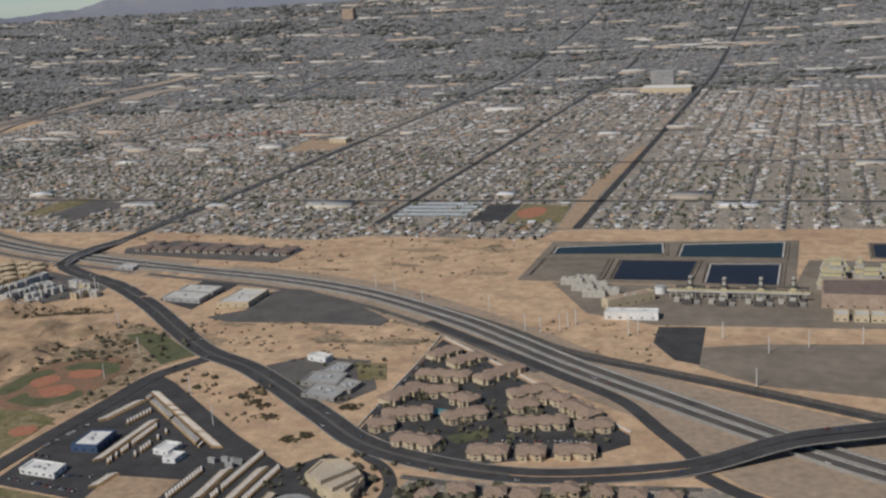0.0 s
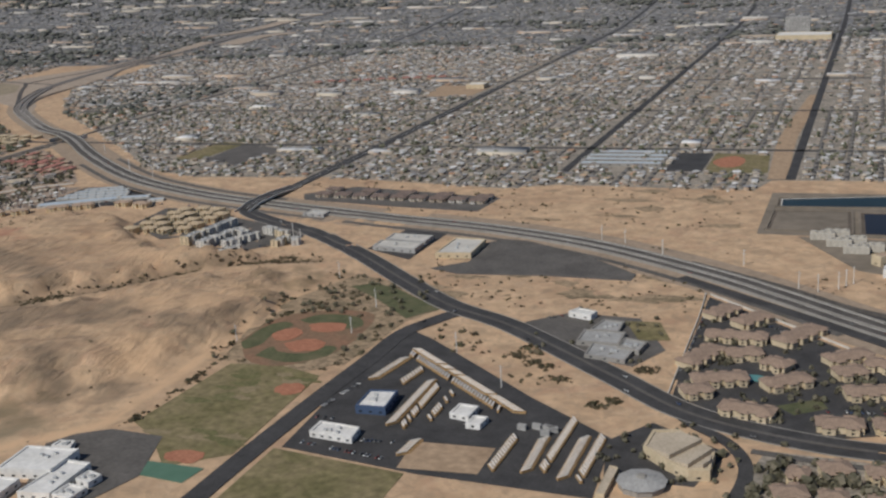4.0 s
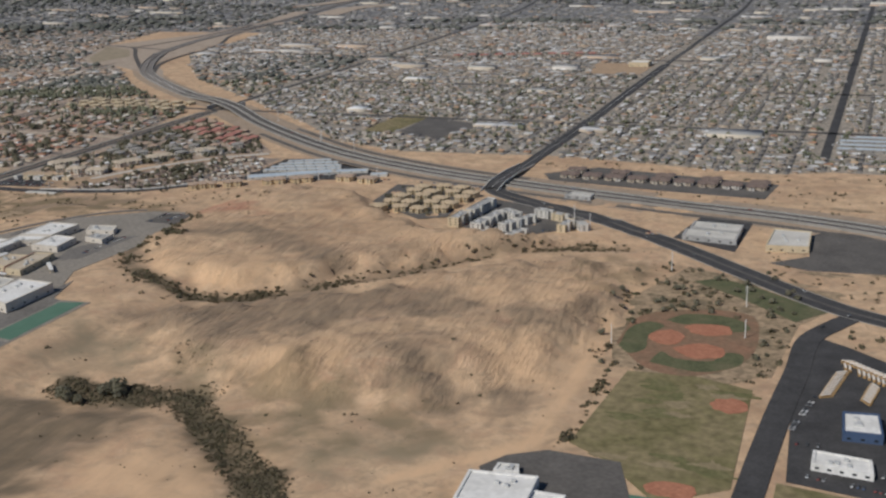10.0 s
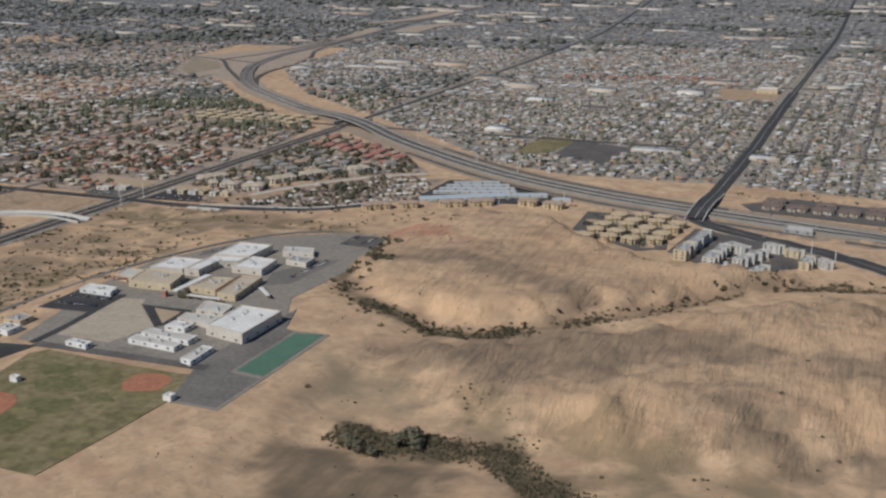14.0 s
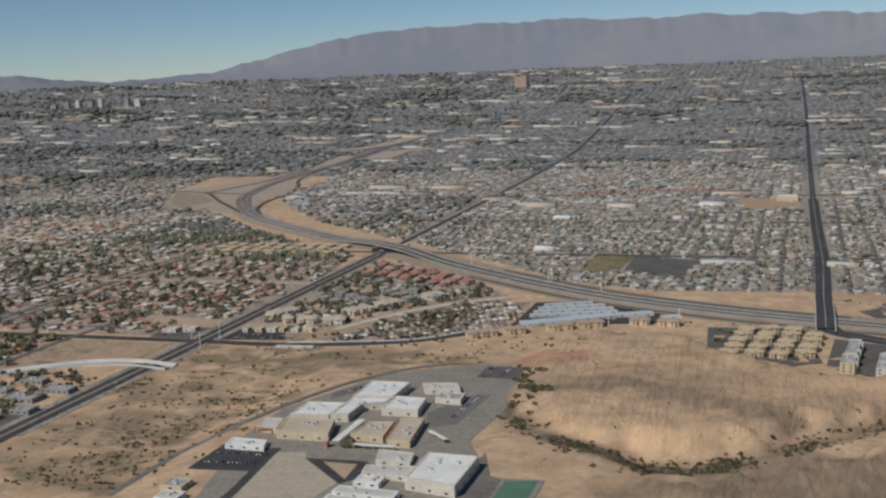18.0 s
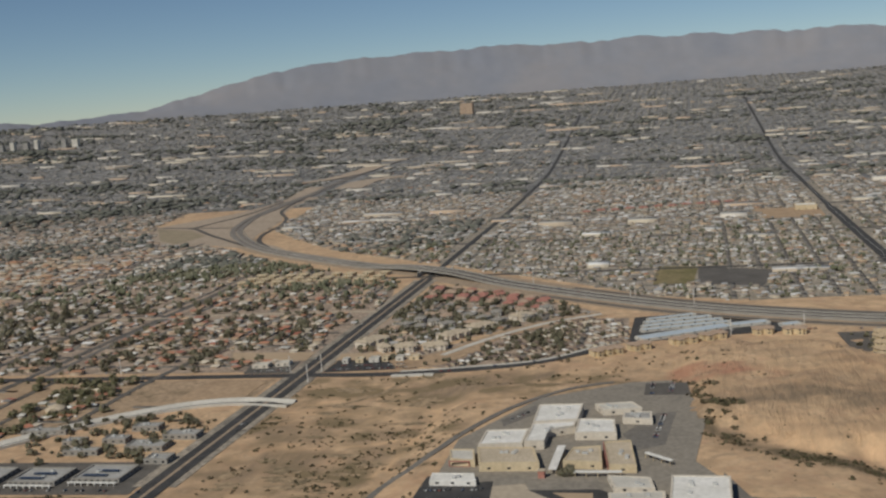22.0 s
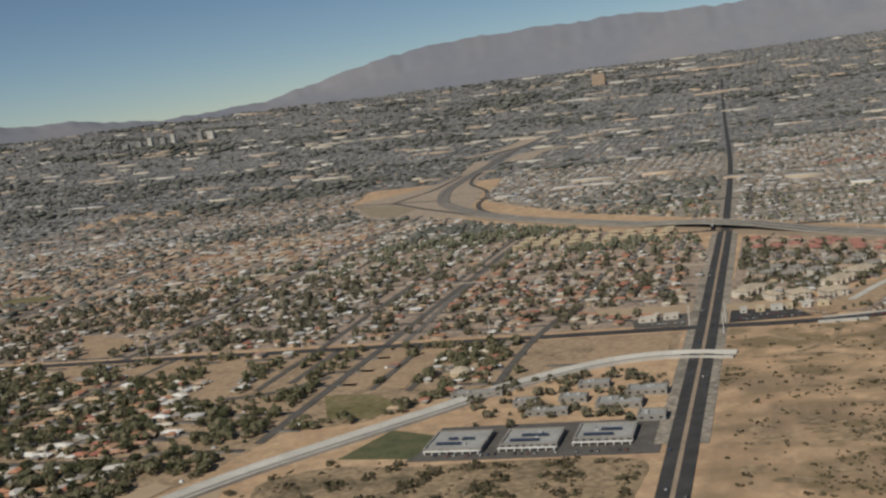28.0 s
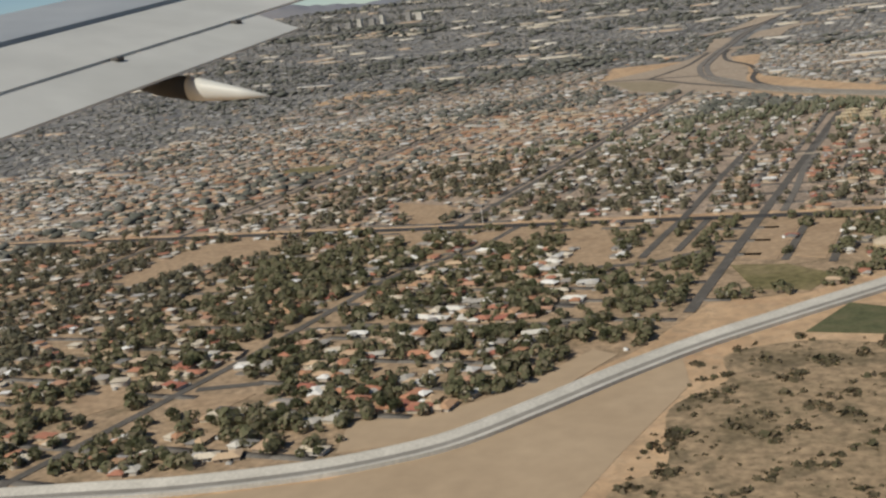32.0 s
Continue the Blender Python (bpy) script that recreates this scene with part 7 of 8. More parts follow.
def houses(L, flat=0.0):
    """Corners of hipped houses on the lots."""
    n = len(L)
    sz = L[:, 3]
    l = RNG.uniform(3.2, 4.6, n) * sz * np.where(L[:, 4] > 1300, RNG.uniform(1.1, 1.9, n), 1.0)
    w = RNG.uniform(2.5, 3.5, n) * np.minimum(sz, 1.4)
    h = RNG.uniform(1.3, 1.7, n) + (RNG.random(n) < 0.2) * 1.1
    rise = RNG.uniform(0.5, 1.05, n) * (RNG.random(n) > flat) + 0.08
    th = L[:, 2] * math.pi / 2 + RNG.normal(0, 0.13, n) + RNG.choice([-0.4, 0, 0, 0, 0.3], n) * L[:, 5]
    zz = gz(L[:, 0], L[:, 1]) + 0.1
    V = np.zeros((n, 14, 3))
    o = 0.5
    for i, (a, b) in enumerate(((-1, -1), (1, -1), (1, 1), (-1, 1))):
        V[:, i, 0], V[:, i, 1], V[:, i, 2] = a * l, b * w, -0.4
        V[:, 4 + i, 0], V[:, 4 + i, 1], V[:, 4 + i, 2] = a * l, b * w, h
        V[:, 8 + i, 0], V[:, 8 + i, 1], V[:, 8 + i, 2] = a * (l + o), b * (w + o), h - 0.05
    V[:, 12, 0], V[:, 13, 0] = -np.maximum(l - w, 0.4), np.maximum(l - w, 0.4)
    V[:, 12, 2] = V[:, 13, 2] = h + rise
    c, s = np.cos(th)[:, None], np.sin(th)[:, None]
    x, y = V[..., 0] * c - V[..., 1] * s, V[..., 0] * s + V[..., 1] * c
    return np.stack([x + L[:, 0:1], y + L[:, 1:2], V[..., 2] + zz[:, None]], -1)


SHOW = (LOTS[:, 0] > -1480) & (LOTS[:, 0] < -1270) & (LOTS[:, 1] > 320) & (LOTS[:, 1] < 672)
u = RNG.random(len(LOTS))
LUSH = LOTS[:, 5] > 0
LX, LY = LOTS[:, 0] + 25 * wave(LOTS[:, 0], LOTS[:, 1], 120, 74), LOTS[:, 1] + 25 * wave(LOTS[:, 0], LOTS[:, 1], 120, 75)
WESTERN = (LX < -1080) & (LY > 704) & (LY < 1330) & (LX > -2200)
# roof kinds: 0 mixed grey, 1 tan tile, 2 red tile, 3 pale
tz = np.where(u < 0.07, 1, 0)
tz[WESTERN & (LX < -1465)] = np.where(u < 0.7, 1, np.where(u < 0.85, 3, 0))[WESTERN & (LX < -1465)]
k = WESTERN & (LX < -1860)
tz[k] = np.where(u < 0.3, 1, np.where(u < 0.4, 3, 0))[k]
tz[WESTERN & (LX >= -1465)] = np.where(u < 0.66, 3, np.where(u < 0.8, 1, 0))[WESTERN & (LX >= -1465)]
tz[LUSH] = np.where(u < 0.3, 1, np.where(u < 0.5, 2, np.where(u < 0.85, 3, 0)))[LUSH]
k = WESTERN & (LX > -1285) & (LY < 960)
tz[k] = np.where(u < 0.55, 2, np.where(u < 0.8, 1, 3))[k]
k = WESTERN & (LX > -1300) & (LY >= 960)
tz[k] = np.where(u < 0.6, 1, 3)[k]
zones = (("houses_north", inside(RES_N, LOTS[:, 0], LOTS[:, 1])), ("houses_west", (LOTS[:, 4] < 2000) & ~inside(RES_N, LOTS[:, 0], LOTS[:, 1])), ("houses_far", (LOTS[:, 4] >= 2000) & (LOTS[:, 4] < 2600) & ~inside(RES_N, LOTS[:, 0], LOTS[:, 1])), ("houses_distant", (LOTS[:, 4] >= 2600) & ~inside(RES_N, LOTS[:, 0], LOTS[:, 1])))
# Far and distant rows use the haze-tinted roofs and walls.
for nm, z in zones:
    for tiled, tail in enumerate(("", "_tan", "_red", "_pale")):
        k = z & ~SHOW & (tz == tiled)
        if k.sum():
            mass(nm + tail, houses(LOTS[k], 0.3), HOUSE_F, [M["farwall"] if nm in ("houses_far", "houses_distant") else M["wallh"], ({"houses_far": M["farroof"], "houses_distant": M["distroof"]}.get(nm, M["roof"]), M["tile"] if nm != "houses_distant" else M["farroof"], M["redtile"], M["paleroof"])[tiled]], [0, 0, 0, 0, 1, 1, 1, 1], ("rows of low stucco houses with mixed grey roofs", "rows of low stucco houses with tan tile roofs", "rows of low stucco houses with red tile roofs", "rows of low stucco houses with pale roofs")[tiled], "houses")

# wings, sheds and pale awnings beside the nearer houses
k = (LOTS[:, 4] < 1500) & ~SHOW & (RNG.random(len(LOTS)) < 0.35)
W = LOTS[k].copy()
a = RNG.uniform(0, 6.28, len(W))
W[:, 0] += 3.0 * np.cos(a)
W[:, 1] += 3.0 * np.sin(a)
W[:, 3] *= 0.62
mass("house_wings", houses(W, 0.45), HOUSE_F, [M["wallh"], M["roof"]], [0, 0, 0, 0, 1, 1, 1, 1], "small wings and garages of the houses", "houses")
k = (LOTS[:, 4] < 1900) & (RNG.random(len(LOTS)) < 0.5)
W = LOTS[k]
a, d = RNG.uniform(0, 6.28, len(W)), RNG.uniform(4.2, 6.5, len(W))
sx, sy, sl, sw, sh = W[:, 0] + d * np.cos(a), W[:, 1] + d * np.sin(a), RNG.uniform(0.6, 1.5, len(W)), RNG.uniform(0.4, 1.0, len(W)), RNG.uniform(0.6, 1.5, len(W))
bv = np.zeros((len(W), 8, 3))
for i, (p, q) in enumerate(((-1, -1), (1, -1), (1, 1), (-1, 1))):
    for j in (0, 4):
        bv[:, i + j] = np.stack([sx + p * sl, sy + q * sw, gz(sx, sy) + (sh if j else -0.2)], -1)
mass("yard_sheds", bv, [(0, 1, 5, 4), (1, 2, 6, 5), (2, 3, 7, 6), (3, 0, 4, 7), (4, 5, 6, 7)], [M["bigroof"]], [0] * 5, "pale sheds, carports and parked vehicles in yards", "sheds")

# mobile-home park: long narrow homes in slanting rows
MH = []
for r in range(-6, 34):
    for c in range(-30, 34):
        x, y = -960 + c * 4.9 * 0.8 - r * 7.6 * 0.6 + rnd.uniform(-0.6, 0.6), 770 + c * 4.9 * 0.6 + r * 7.6 * 0.8 - 90 + rnd.uniform(-0.6, 0.6)
        if r % 2 == 0 and rnd.random() < 0.9:
            MH.append((x, y, 0, 0.62 * rnd.uniform(0.85, 1.1), 0, 0))
MH = np.array(MH)
MH = MH[inside(RES_M, MH[:, 0], MH[:, 1])]
for b in BLOCKED:
    MH = MH[~inside(b, MH[:, 0], MH[:, 1])]
for line, w in ROADLINES:
    MH = MH[dist_line(line, MH[:, 0], MH[:, 1]) > w]
hv = houses(MH, 0.5)
cc = hv.mean(1, keepdims=True)
d = hv - cc
turn = math.radians(-53)
hv = np.stack([cc[..., 0] + d[..., 0] * math.cos(turn) - d[..., 1] * 0.75 * math.sin(turn), cc[..., 1] + d[..., 0] * math.sin(turn) + d[..., 1] * 0.75 * math.cos(turn), hv[..., 2]], -1)
cut = RNG.random(len(hv)) < 0.55
for nm, q, m in (("mobile_homes_pale", cut, "paleroof"), ("mobile_homes_brown", ~cut, "brownroof")):
    mass(nm, hv[q], HOUSE_F, [M["wallh"], M[m]], [0, 0, 0, 0, 1, 1, 1, 1], "rows of long narrow mobile homes with pale roofs" if "pale" in nm else "rows of long narrow mobile homes with brown roofs", "mobile homes")

# single houses of the green neighbourhood
VARIANTS = []
for k in range(7):
    parts_ = [hip_mesh(rnd.uniform(7.5, 11), rnd.uniform(4.6, 6.2), 1.6, rnd.uniform(0.7, 1.15), 0.5), hip_mesh(rnd.uniform(4, 5.5), rnd.uniform(4, 5.2), 1.5, rnd.uniform(0.5, 0.9), 0.4)]
    VARIANTS.append((parts_, (rnd.uniform(1.5, 3) * rnd.choice((-1, 1)), rnd.uniform(2.2, 3.4) * rnd.choice((-1, 1)))))
wmesh = raw([(-0.6, -0.05, 0), (0.6, -0.05, 0), (0.6, -0.05, 1), (-0.6, -0.05, 1), (-0.6, 0.05, 0), (0.6, 0.05, 0), (0.6, 0.05, 1), (-0.6, 0.05, 1)], [(0, 1, 2, 3), (5, 4, 7, 6), (4, 0, 3, 7), (1, 5, 6, 2), (3, 2, 6, 7), (4, 5, 1, 0)])
wmesh.materials.append(M["glass"])
near_lots = LOTS[SHOW][:200]
for x, y, rot, sz, far, lush in near_lots:
    (main, wing_), off = rnd.choice(VARIANTS)
    t = empty("house", pose(x, y, float(gz(x, y)) + 0.1, 0, 0, 90 * rot + rnd.choice((0, 0, 12, -14, 25))), "low stucco house with hipped roof among trees", "house", "houses of the green neighbourhood")
    for (wm, rm), o in ((main, (0, 0)), (wing_, off)):
        a, b = obj("wall", wm, M["wallo"], t), obj("roof", rm, M["roofo"], t)
        a.location, b.location = (o[0], o[1], 0), (o[0], o[1], 0.02 if o[0] else 0)
    hw = max(v.co.y for v in main[0].vertices)
    for wx in (-2.0, 1.9):
        w = obj("window", wmesh, M["glass"], t)
        w.location = (wx, -hw, 0.4)

# large flat roofs along the main streets
BIG = []
for y in MAIN_Y + [3600]:
    for x in np.arange(-1300 - y * 1.1, 100, 46):
        if rnd.random() < (0.3 if y < 1500 else 0.34):
            BIG.append((x + rnd.uniform(-12, 12), y + rnd.choice((-1, 1)) * rnd.uniform(22, 34), rnd.uniform(9, 26), rnd.uniform(7, 14), rnd.uniform(2.2, 3.6)))
for _ in range(440):
    y = rnd.uniform(2000, 4200)
    BIG.append((rnd.uniform(-1300 - y * 1.1, 150), y, rnd.choice((8, 12, 16, 24, 44)) * rnd.uniform(0.8, 1.2), rnd.uniform(5, 12), rnd.uniform(2, 3.4)))
for _ in range(16):
    y = rnd.uniform(2500, 4000)
    x = rnd.uniform(-1200 - y * 0.9, 100)
    BIG += [(x + rnd.uniform(-160, 160), y + rnd.uniform(-30, 30), rnd.uniform(20, 52), rnd.uniform(4, 8), rnd.uniform(2, 3.4)) for _ in range(rnd.randrange(4, 10))]
BIG += [(-1277, 1632, 30, 10, 5), (-1180, 1640, 26, 9, 5), (-1700, 1690, 26, 9, 5), (-520, 1820, 34, 9, 5), (-770, 1440, 16, 12, 5), (-880, 1420, 18, 9, 5), (-990, 1430, 22, 9, 5), (-1080, 1480, 24, 8, 5)]
BIG = np.array(BIG)
BIG = BIG[~((BIG[:, 0] < -1080) & (BIG[:, 0] > -1900) & (BIG[:, 1] > 690) & (BIG[:, 1] < 1330))]
BIG = BIG[allowed(BIG[:, 0], BIG[:, 1], 3.0) & (np.hypot(BIG[:, 0] + 620, BIG[:, 1] - 25) < 4120)]
bv = np.zeros((len(BIG), 8, 3))
for i, (a, b) in enumerate(((-1, -1), (1, -1), (1, 1), (-1, 1))):
    for j in (0, 4):
        bv[:, i + j, 0], bv[:, i + j, 1] = BIG[:, 0] + a * BIG[:, 2], BIG[:, 1] + b * BIG[:, 3]
        bv[:, i + j, 2] = gz(BIG[:, 0], BIG[:, 1]) + (BIG[:, 4] if j else -2.0)
mass("stores_far", bv, [(0, 1, 5, 4), (1, 2, 6, 5), (2, 3, 7, 6), (3, 0, 4, 7), (4, 5, 6, 7)], [M["wallh"], M["bigroof"]], [0, 0, 0, 0, 1], "large flat-roofed stores and warehouses along main streets", "stores")

# ---- trees and shrubs ----
PHI = (1 + 5 ** 0.5) / 2
ICO = np.array([(-1, PHI, 0), (1, PHI, 0), (-1, -PHI, 0), (1, -PHI, 0), (0, -1, PHI), (0, 1, PHI), (0, -1, -PHI), (0, 1, -PHI), (PHI, 0, -1), (PHI, 0, 1), (-PHI, 0, -1), (-PHI, 0, 1)]) / 1.9
ICO_F = [(0, 11, 5), (0, 5, 1), (0, 1, 7), (0, 7, 10), (0, 10, 11), (1, 5, 9), (5, 11, 4), (11, 10, 2), (10, 7, 6), (7, 1, 8), (3, 9, 4), (3, 4, 2), (3, 2, 6), (3, 6, 8), (3, 8, 9), (4, 9, 5), (2, 4, 11), (6, 2, 10), (8, 6, 7), (9, 8, 1)]


def clumps(X, Y, R, H, lift=0.7):
    n = len(X)
    V = ICO[None] * (1 + RNG.uniform(-0.38, 0.38, (n, 12, 1))) * np.stack([R, R * RNG.uniform(0.75, 1.2, n), H], -1)[:, None, :]
    th = RNG.uniform(0, 6.28, n)
    c, s = np.cos(th)[:, None], np.sin(th)[:, None]
    return np.stack([V[..., 0] * c - V[..., 1] * s + X[:, None], V[..., 0] * s + V[..., 1] * c + Y[:, None], V[..., 2] + (gz(X, Y) + H * lift)[:, None]], -1)


def scatter(n, x0, x1, y0, y1):
    return RNG.uniform(x0, x1, n), RNG.uniform(y0, y1, n)


def leafy(X, Y, R, H, n, lift=1.0, leaf=0.34):
    """Crowns of n loose leaf sprays each, thick at the rim and uneven in outline."""
    k = len(X)
    a, u, q = RNG.uniform(0, 6.28, (k, n)), RNG.uniform(-0.75, 1.0, (k, n)), RNG.uniform(0.5, 1.0, (k, n)) ** 0.5
    lob = 1 + 0.28 * np.sin(2 * a + RNG.uniform(0, 6.28, (k, 1))) + 0.18 * np.sin(5 * a + RNG.uniform(0, 6.28, (k, 1)))
    w = np.sqrt(np.clip(1 - u * u, 0.05, 1)) * q * lob
    C = np.stack([X[:, None] + R[:, None] * w * np.cos(a), Y[:, None] + R[:, None] * w * np.sin(a), (gz(X, Y) + H * lift)[:, None] + H[:, None] * u * q], -1).reshape(-1, 1, 3)
    s = (np.repeat(R, n) * leaf * RNG.uniform(0.6, 1.4, k * n))[:, None]
    out = np.stack([w * np.cos(a), w * np.sin(a), u + 0.25], -1).reshape(-1, 3) + RNG.normal(0, 0.32, (k * n, 3))
    d1 = np.cross(out, RNG.normal(0, 1, (k * n, 3)))
    d1 /= np.linalg.norm(d1, axis=1)[:, None] + 1e-9
    d2 = np.cross(out, d1)
    d2 /= np.linalg.norm(d2, axis=1)[:, None] + 1e-9
    return C + np.stack([-d1 * s - d2 * s * 0.6, d1 * s - d2 * s * 0.7, d1 * s * 0.9 + d2 * s * 0.7, -d1 * s * 1.1 + d2 * s * 0.6], 1)


TX, TY, TR = [], [], []
# street and garden trees follow the lots
for reps in range(3):
    p = np.where(LOTS[:, 5] > 0, 1.0, np.where(WESTERN, 0.85, np.where(LOTS[:, 4] > 1300, 0.78, 0.97))) * (0.95, 0.8, 0.5)[reps] * np.clip(0.88 + 0.7 * wave(LOTS[:, 0], LOTS[:, 1], 70, 77), 0.15, 1.25)
    k = RNG.random(len(LOTS)) < p
    a = RNG.uniform(0, 6.28, k.sum())
    d = RNG.uniform(4.2, 7.0, k.sum()) * np.where(LOTS[k, 5] > 0, 1.25, 1.0) * np.minimum(LOTS[k, 3], 1.6)
    TX.append(LOTS[k, 0] + d * np.cos(a)), TY.append(LOTS[k, 1] + d * np.sin(a))
    TR.append(RNG.uniform(0.95, 1.95, k.sum()) ** 1.5 * np.where(LOTS[k, 5] > 0, 1.05, 1.0) * np.minimum(LOTS[k, 3], 1.3) * np.where(WESTERN[k], 1.25, 1.0))
X, Y = scatter(15000, -2150, -1090, 180, 684)
GROVE = [(-1537, 579), (-1520, 650), (-1476, 645), (-1434, 586), (-1441, 520), (-1465, 492), (-1508, 493), (-1546, 534)]
k = allowed(X, Y) & ((wave(X, Y, 60, 72) > RNG.uniform(-0.95, 0.35, len(X))) | inside(GROVE, X, Y))
TX.append(X[k]), TY.append(Y[k]), TR.append(RNG.uniform(1.1, 2.15, k.sum()) ** 1.5)
# dark groves and belts of trees across the city
for n, x0, x1, y0, y1, r0, r1 in ((280, -1620, -1090, 706, 1060, 2.4, 4.2), (800, -1430, -1215, 1090, 1290, 1.6, 3.8), (160, -1200, -1085, 1000, 1060, 1.6, 3.4), (2600, -2150, -1090, 704, 1500, 1.6, 3.6), (2200, -2700, -1480, 1300, 2300, 1.8, 4.2), (1300, -1200, 100, 960, 1850, 1.4, 3.4), (500, -1900, -1560, 1180, 1420, 2, 4)):
    X, Y = scatter(n, x0, x1, y0, y1)
    k = allowed(X, Y, -3)
    TX.append(X[k]), TY.append(Y[k]), TR.append(RNG.uniform(r0, r1, k.sum()))
for k in range(95):
    y = rnd.uniform(1850, 3900)
    x, w, d, n = rnd.uniform(-1300 - y, 100), rnd.uniform(60, 240), rnd.uniform(10, 45), rnd.randrange(40, 130)
    X, Y = RNG.normal(x, w, n), RNG.normal(y, d, n)
    q = allowed(X, Y)
    TX.append(X[q]), TY.append(Y[q]), TR.append(RNG.uniform(2.5, 6.0, q.sum()))
TX, TY, TR = np.concatenate(TX), np.concatenate(TY), np.concatenate(TR)
# keep the crowns off the side streets
ux, uy = np.floor((TX + 6200) / CELL), np.floor((TY - 150) / CELL)
bx, by = -6200 + ux * CELL, 150 + uy * CELL
gx, gy = np.floor(ux / 3), np.floor(by / (CELL * 4))
east = (bx > -640) & (by < 1900) | (bx < -1090) & (by > 680) & (by < 1320) | ((gx * 7 + gy * 13) % 11 < 5)
gp = np.array([26.5, 35.33, 26.5, 26.5])[((gx + gy) % 4).astype(int)]
along = np.where(east, TX - bx, TY - by)
off_street = np.abs((along - 10 + gp / 2) % gp - gp / 2) > 2.0 + 0.35 * TR
green = (TY < 690) & (TX < -1080)
k = off_street | green | (TY > 1900)
TX, TY, TR = TX[k], TY[k], TR[k]
FARD = np.hypot(TX + 620, TY - 25)
ok = np.ones(len(TX), bool)
for line, w in ROADLINES[:6] + [(smooth(q, 3), 4.5) for q in GREEN_ROADS]:
    ok &= dist_line(line, TX, TY) > w * 0.8
for b in BLOCKED:
    ok &= ~inside(b, TX, TY)
TX, TY, TR, FARD = TX[ok], TY[ok], TR[ok], FARD[ok]
# the cream homes and the red-roofed quarter have fewer trees, but for two groves
thin = inside([(-1290, 770), (-1290, 1010), (-1262, 1135), (-1085, 1120), (-1085, 770)], TX, TY) & ~inside([(-1205, 1034), (-1168, 1028), (-1150, 962), (-1186, 965)], TX, TY)
ok = ~thin | (RNG.random(len(TX)) < 0.68)
ok &= (dist_line(smooth(FRONTAGE, 3), TX, TY) > 4.5) & (dist_line(smooth(BROWN_STREET, 3), TX, TY) > 3.5)
TX, TY, TR, FARD = TX[ok], TY[ok], TR[ok], FARD[ok]
TREES = (TX > -1480) & (TX < -1285) & (TY > 320) & (TY < 640) & (TR > 1.8)
TREE_ID = np.where(TREES)[0][:230]
rest = np.ones(len(TX), bool)
rest[TREE_ID] = False
nearm = rest & (FARD < 1350)
green = nearm & (TX < -1080) & (TX > -1900) & (TY < 960)
nearm &= ~green
small = green & ((TY > 690) | (TX < -1560))
green &= ~small
mass("trees_green", leafy(TX[green], TY[green], TR[green] * 1.05, TR[green] * 0.95, 36, 1.1, 0.36), [(0, 1, 2, 3)], [M["spray"]], [0], "broad olive-green garden trees", "trees")
mass("trees_west", leafy(TX[small], TY[small], TR[small], TR[small] * 0.9, 24, 1.1, 0.4), [(0, 1, 2, 3)], [M["sprayold"]], [0], "olive street trees among tiled roofs", "trees")
vs = []
for j in range(3):
    o = TR[nearm] * RNG.uniform(0.35, 0.95, nearm.sum())
    a = RNG.uniform(0, 6.28, nearm.sum())
    vs.append(clumps(TX[nearm] + o * np.cos(a), TY[nearm] + o * np.sin(a), TR[nearm] * RNG.uniform(0.35, 0.75, nearm.sum()), TR[nearm] * RNG.uniform(0.4, 0.9, nearm.sum()), 1.5))
mass("trees_near", np.concatenate(vs), ICO_F, [M["leaf"]], [0] * 20, "dark olive trees among the houses", "trees")
farm = rest & (FARD >= 1350) & (RNG.random(len(TX)) < np.clip(0.84 + 0.55 * wave(TX, TY, 620, 91) + 0.25 * wave(TX, TY, 170, 92), 0.22, 1.0))
farther = farm & (FARD > 2100)
TR = np.where(FARD > 1350, TR * np.clip(1.05 + 0.4 * wave(TX, TY, 520, 91), 0.7, 1.6), TR)
OCT_F = [(0, 2, 4), (2, 1, 4), (1, 3, 4), (3, 0, 4), (2, 0, 5), (1, 2, 5), (3, 1, 5), (0, 3, 5)]
OCT = np.array([(-1, 0, 0), (1, 0, 0), (0, -1, 0), (0, 1, 0), (0, 0, 1), (0, 0, -1)])
nf = int(farther.sum())
OV = OCT[None] * (1 + RNG.uniform(-0.35, 0.35, (nf, 6, 1))) * np.stack([TR[farther] * 1.9, TR[farther] * 1.6, TR[farther] * 0.6], -1)[:, None, :]
OV = OV + np.stack([TX[farther], TY[farther], gz(TX[farther], TY[farther]) + TR[farther] * 0.6], -1)[:, None, :]
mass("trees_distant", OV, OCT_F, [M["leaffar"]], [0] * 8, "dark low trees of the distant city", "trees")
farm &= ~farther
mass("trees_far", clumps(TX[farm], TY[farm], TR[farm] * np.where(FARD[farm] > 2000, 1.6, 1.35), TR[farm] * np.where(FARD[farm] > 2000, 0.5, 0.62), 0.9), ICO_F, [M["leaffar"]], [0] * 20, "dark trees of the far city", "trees")


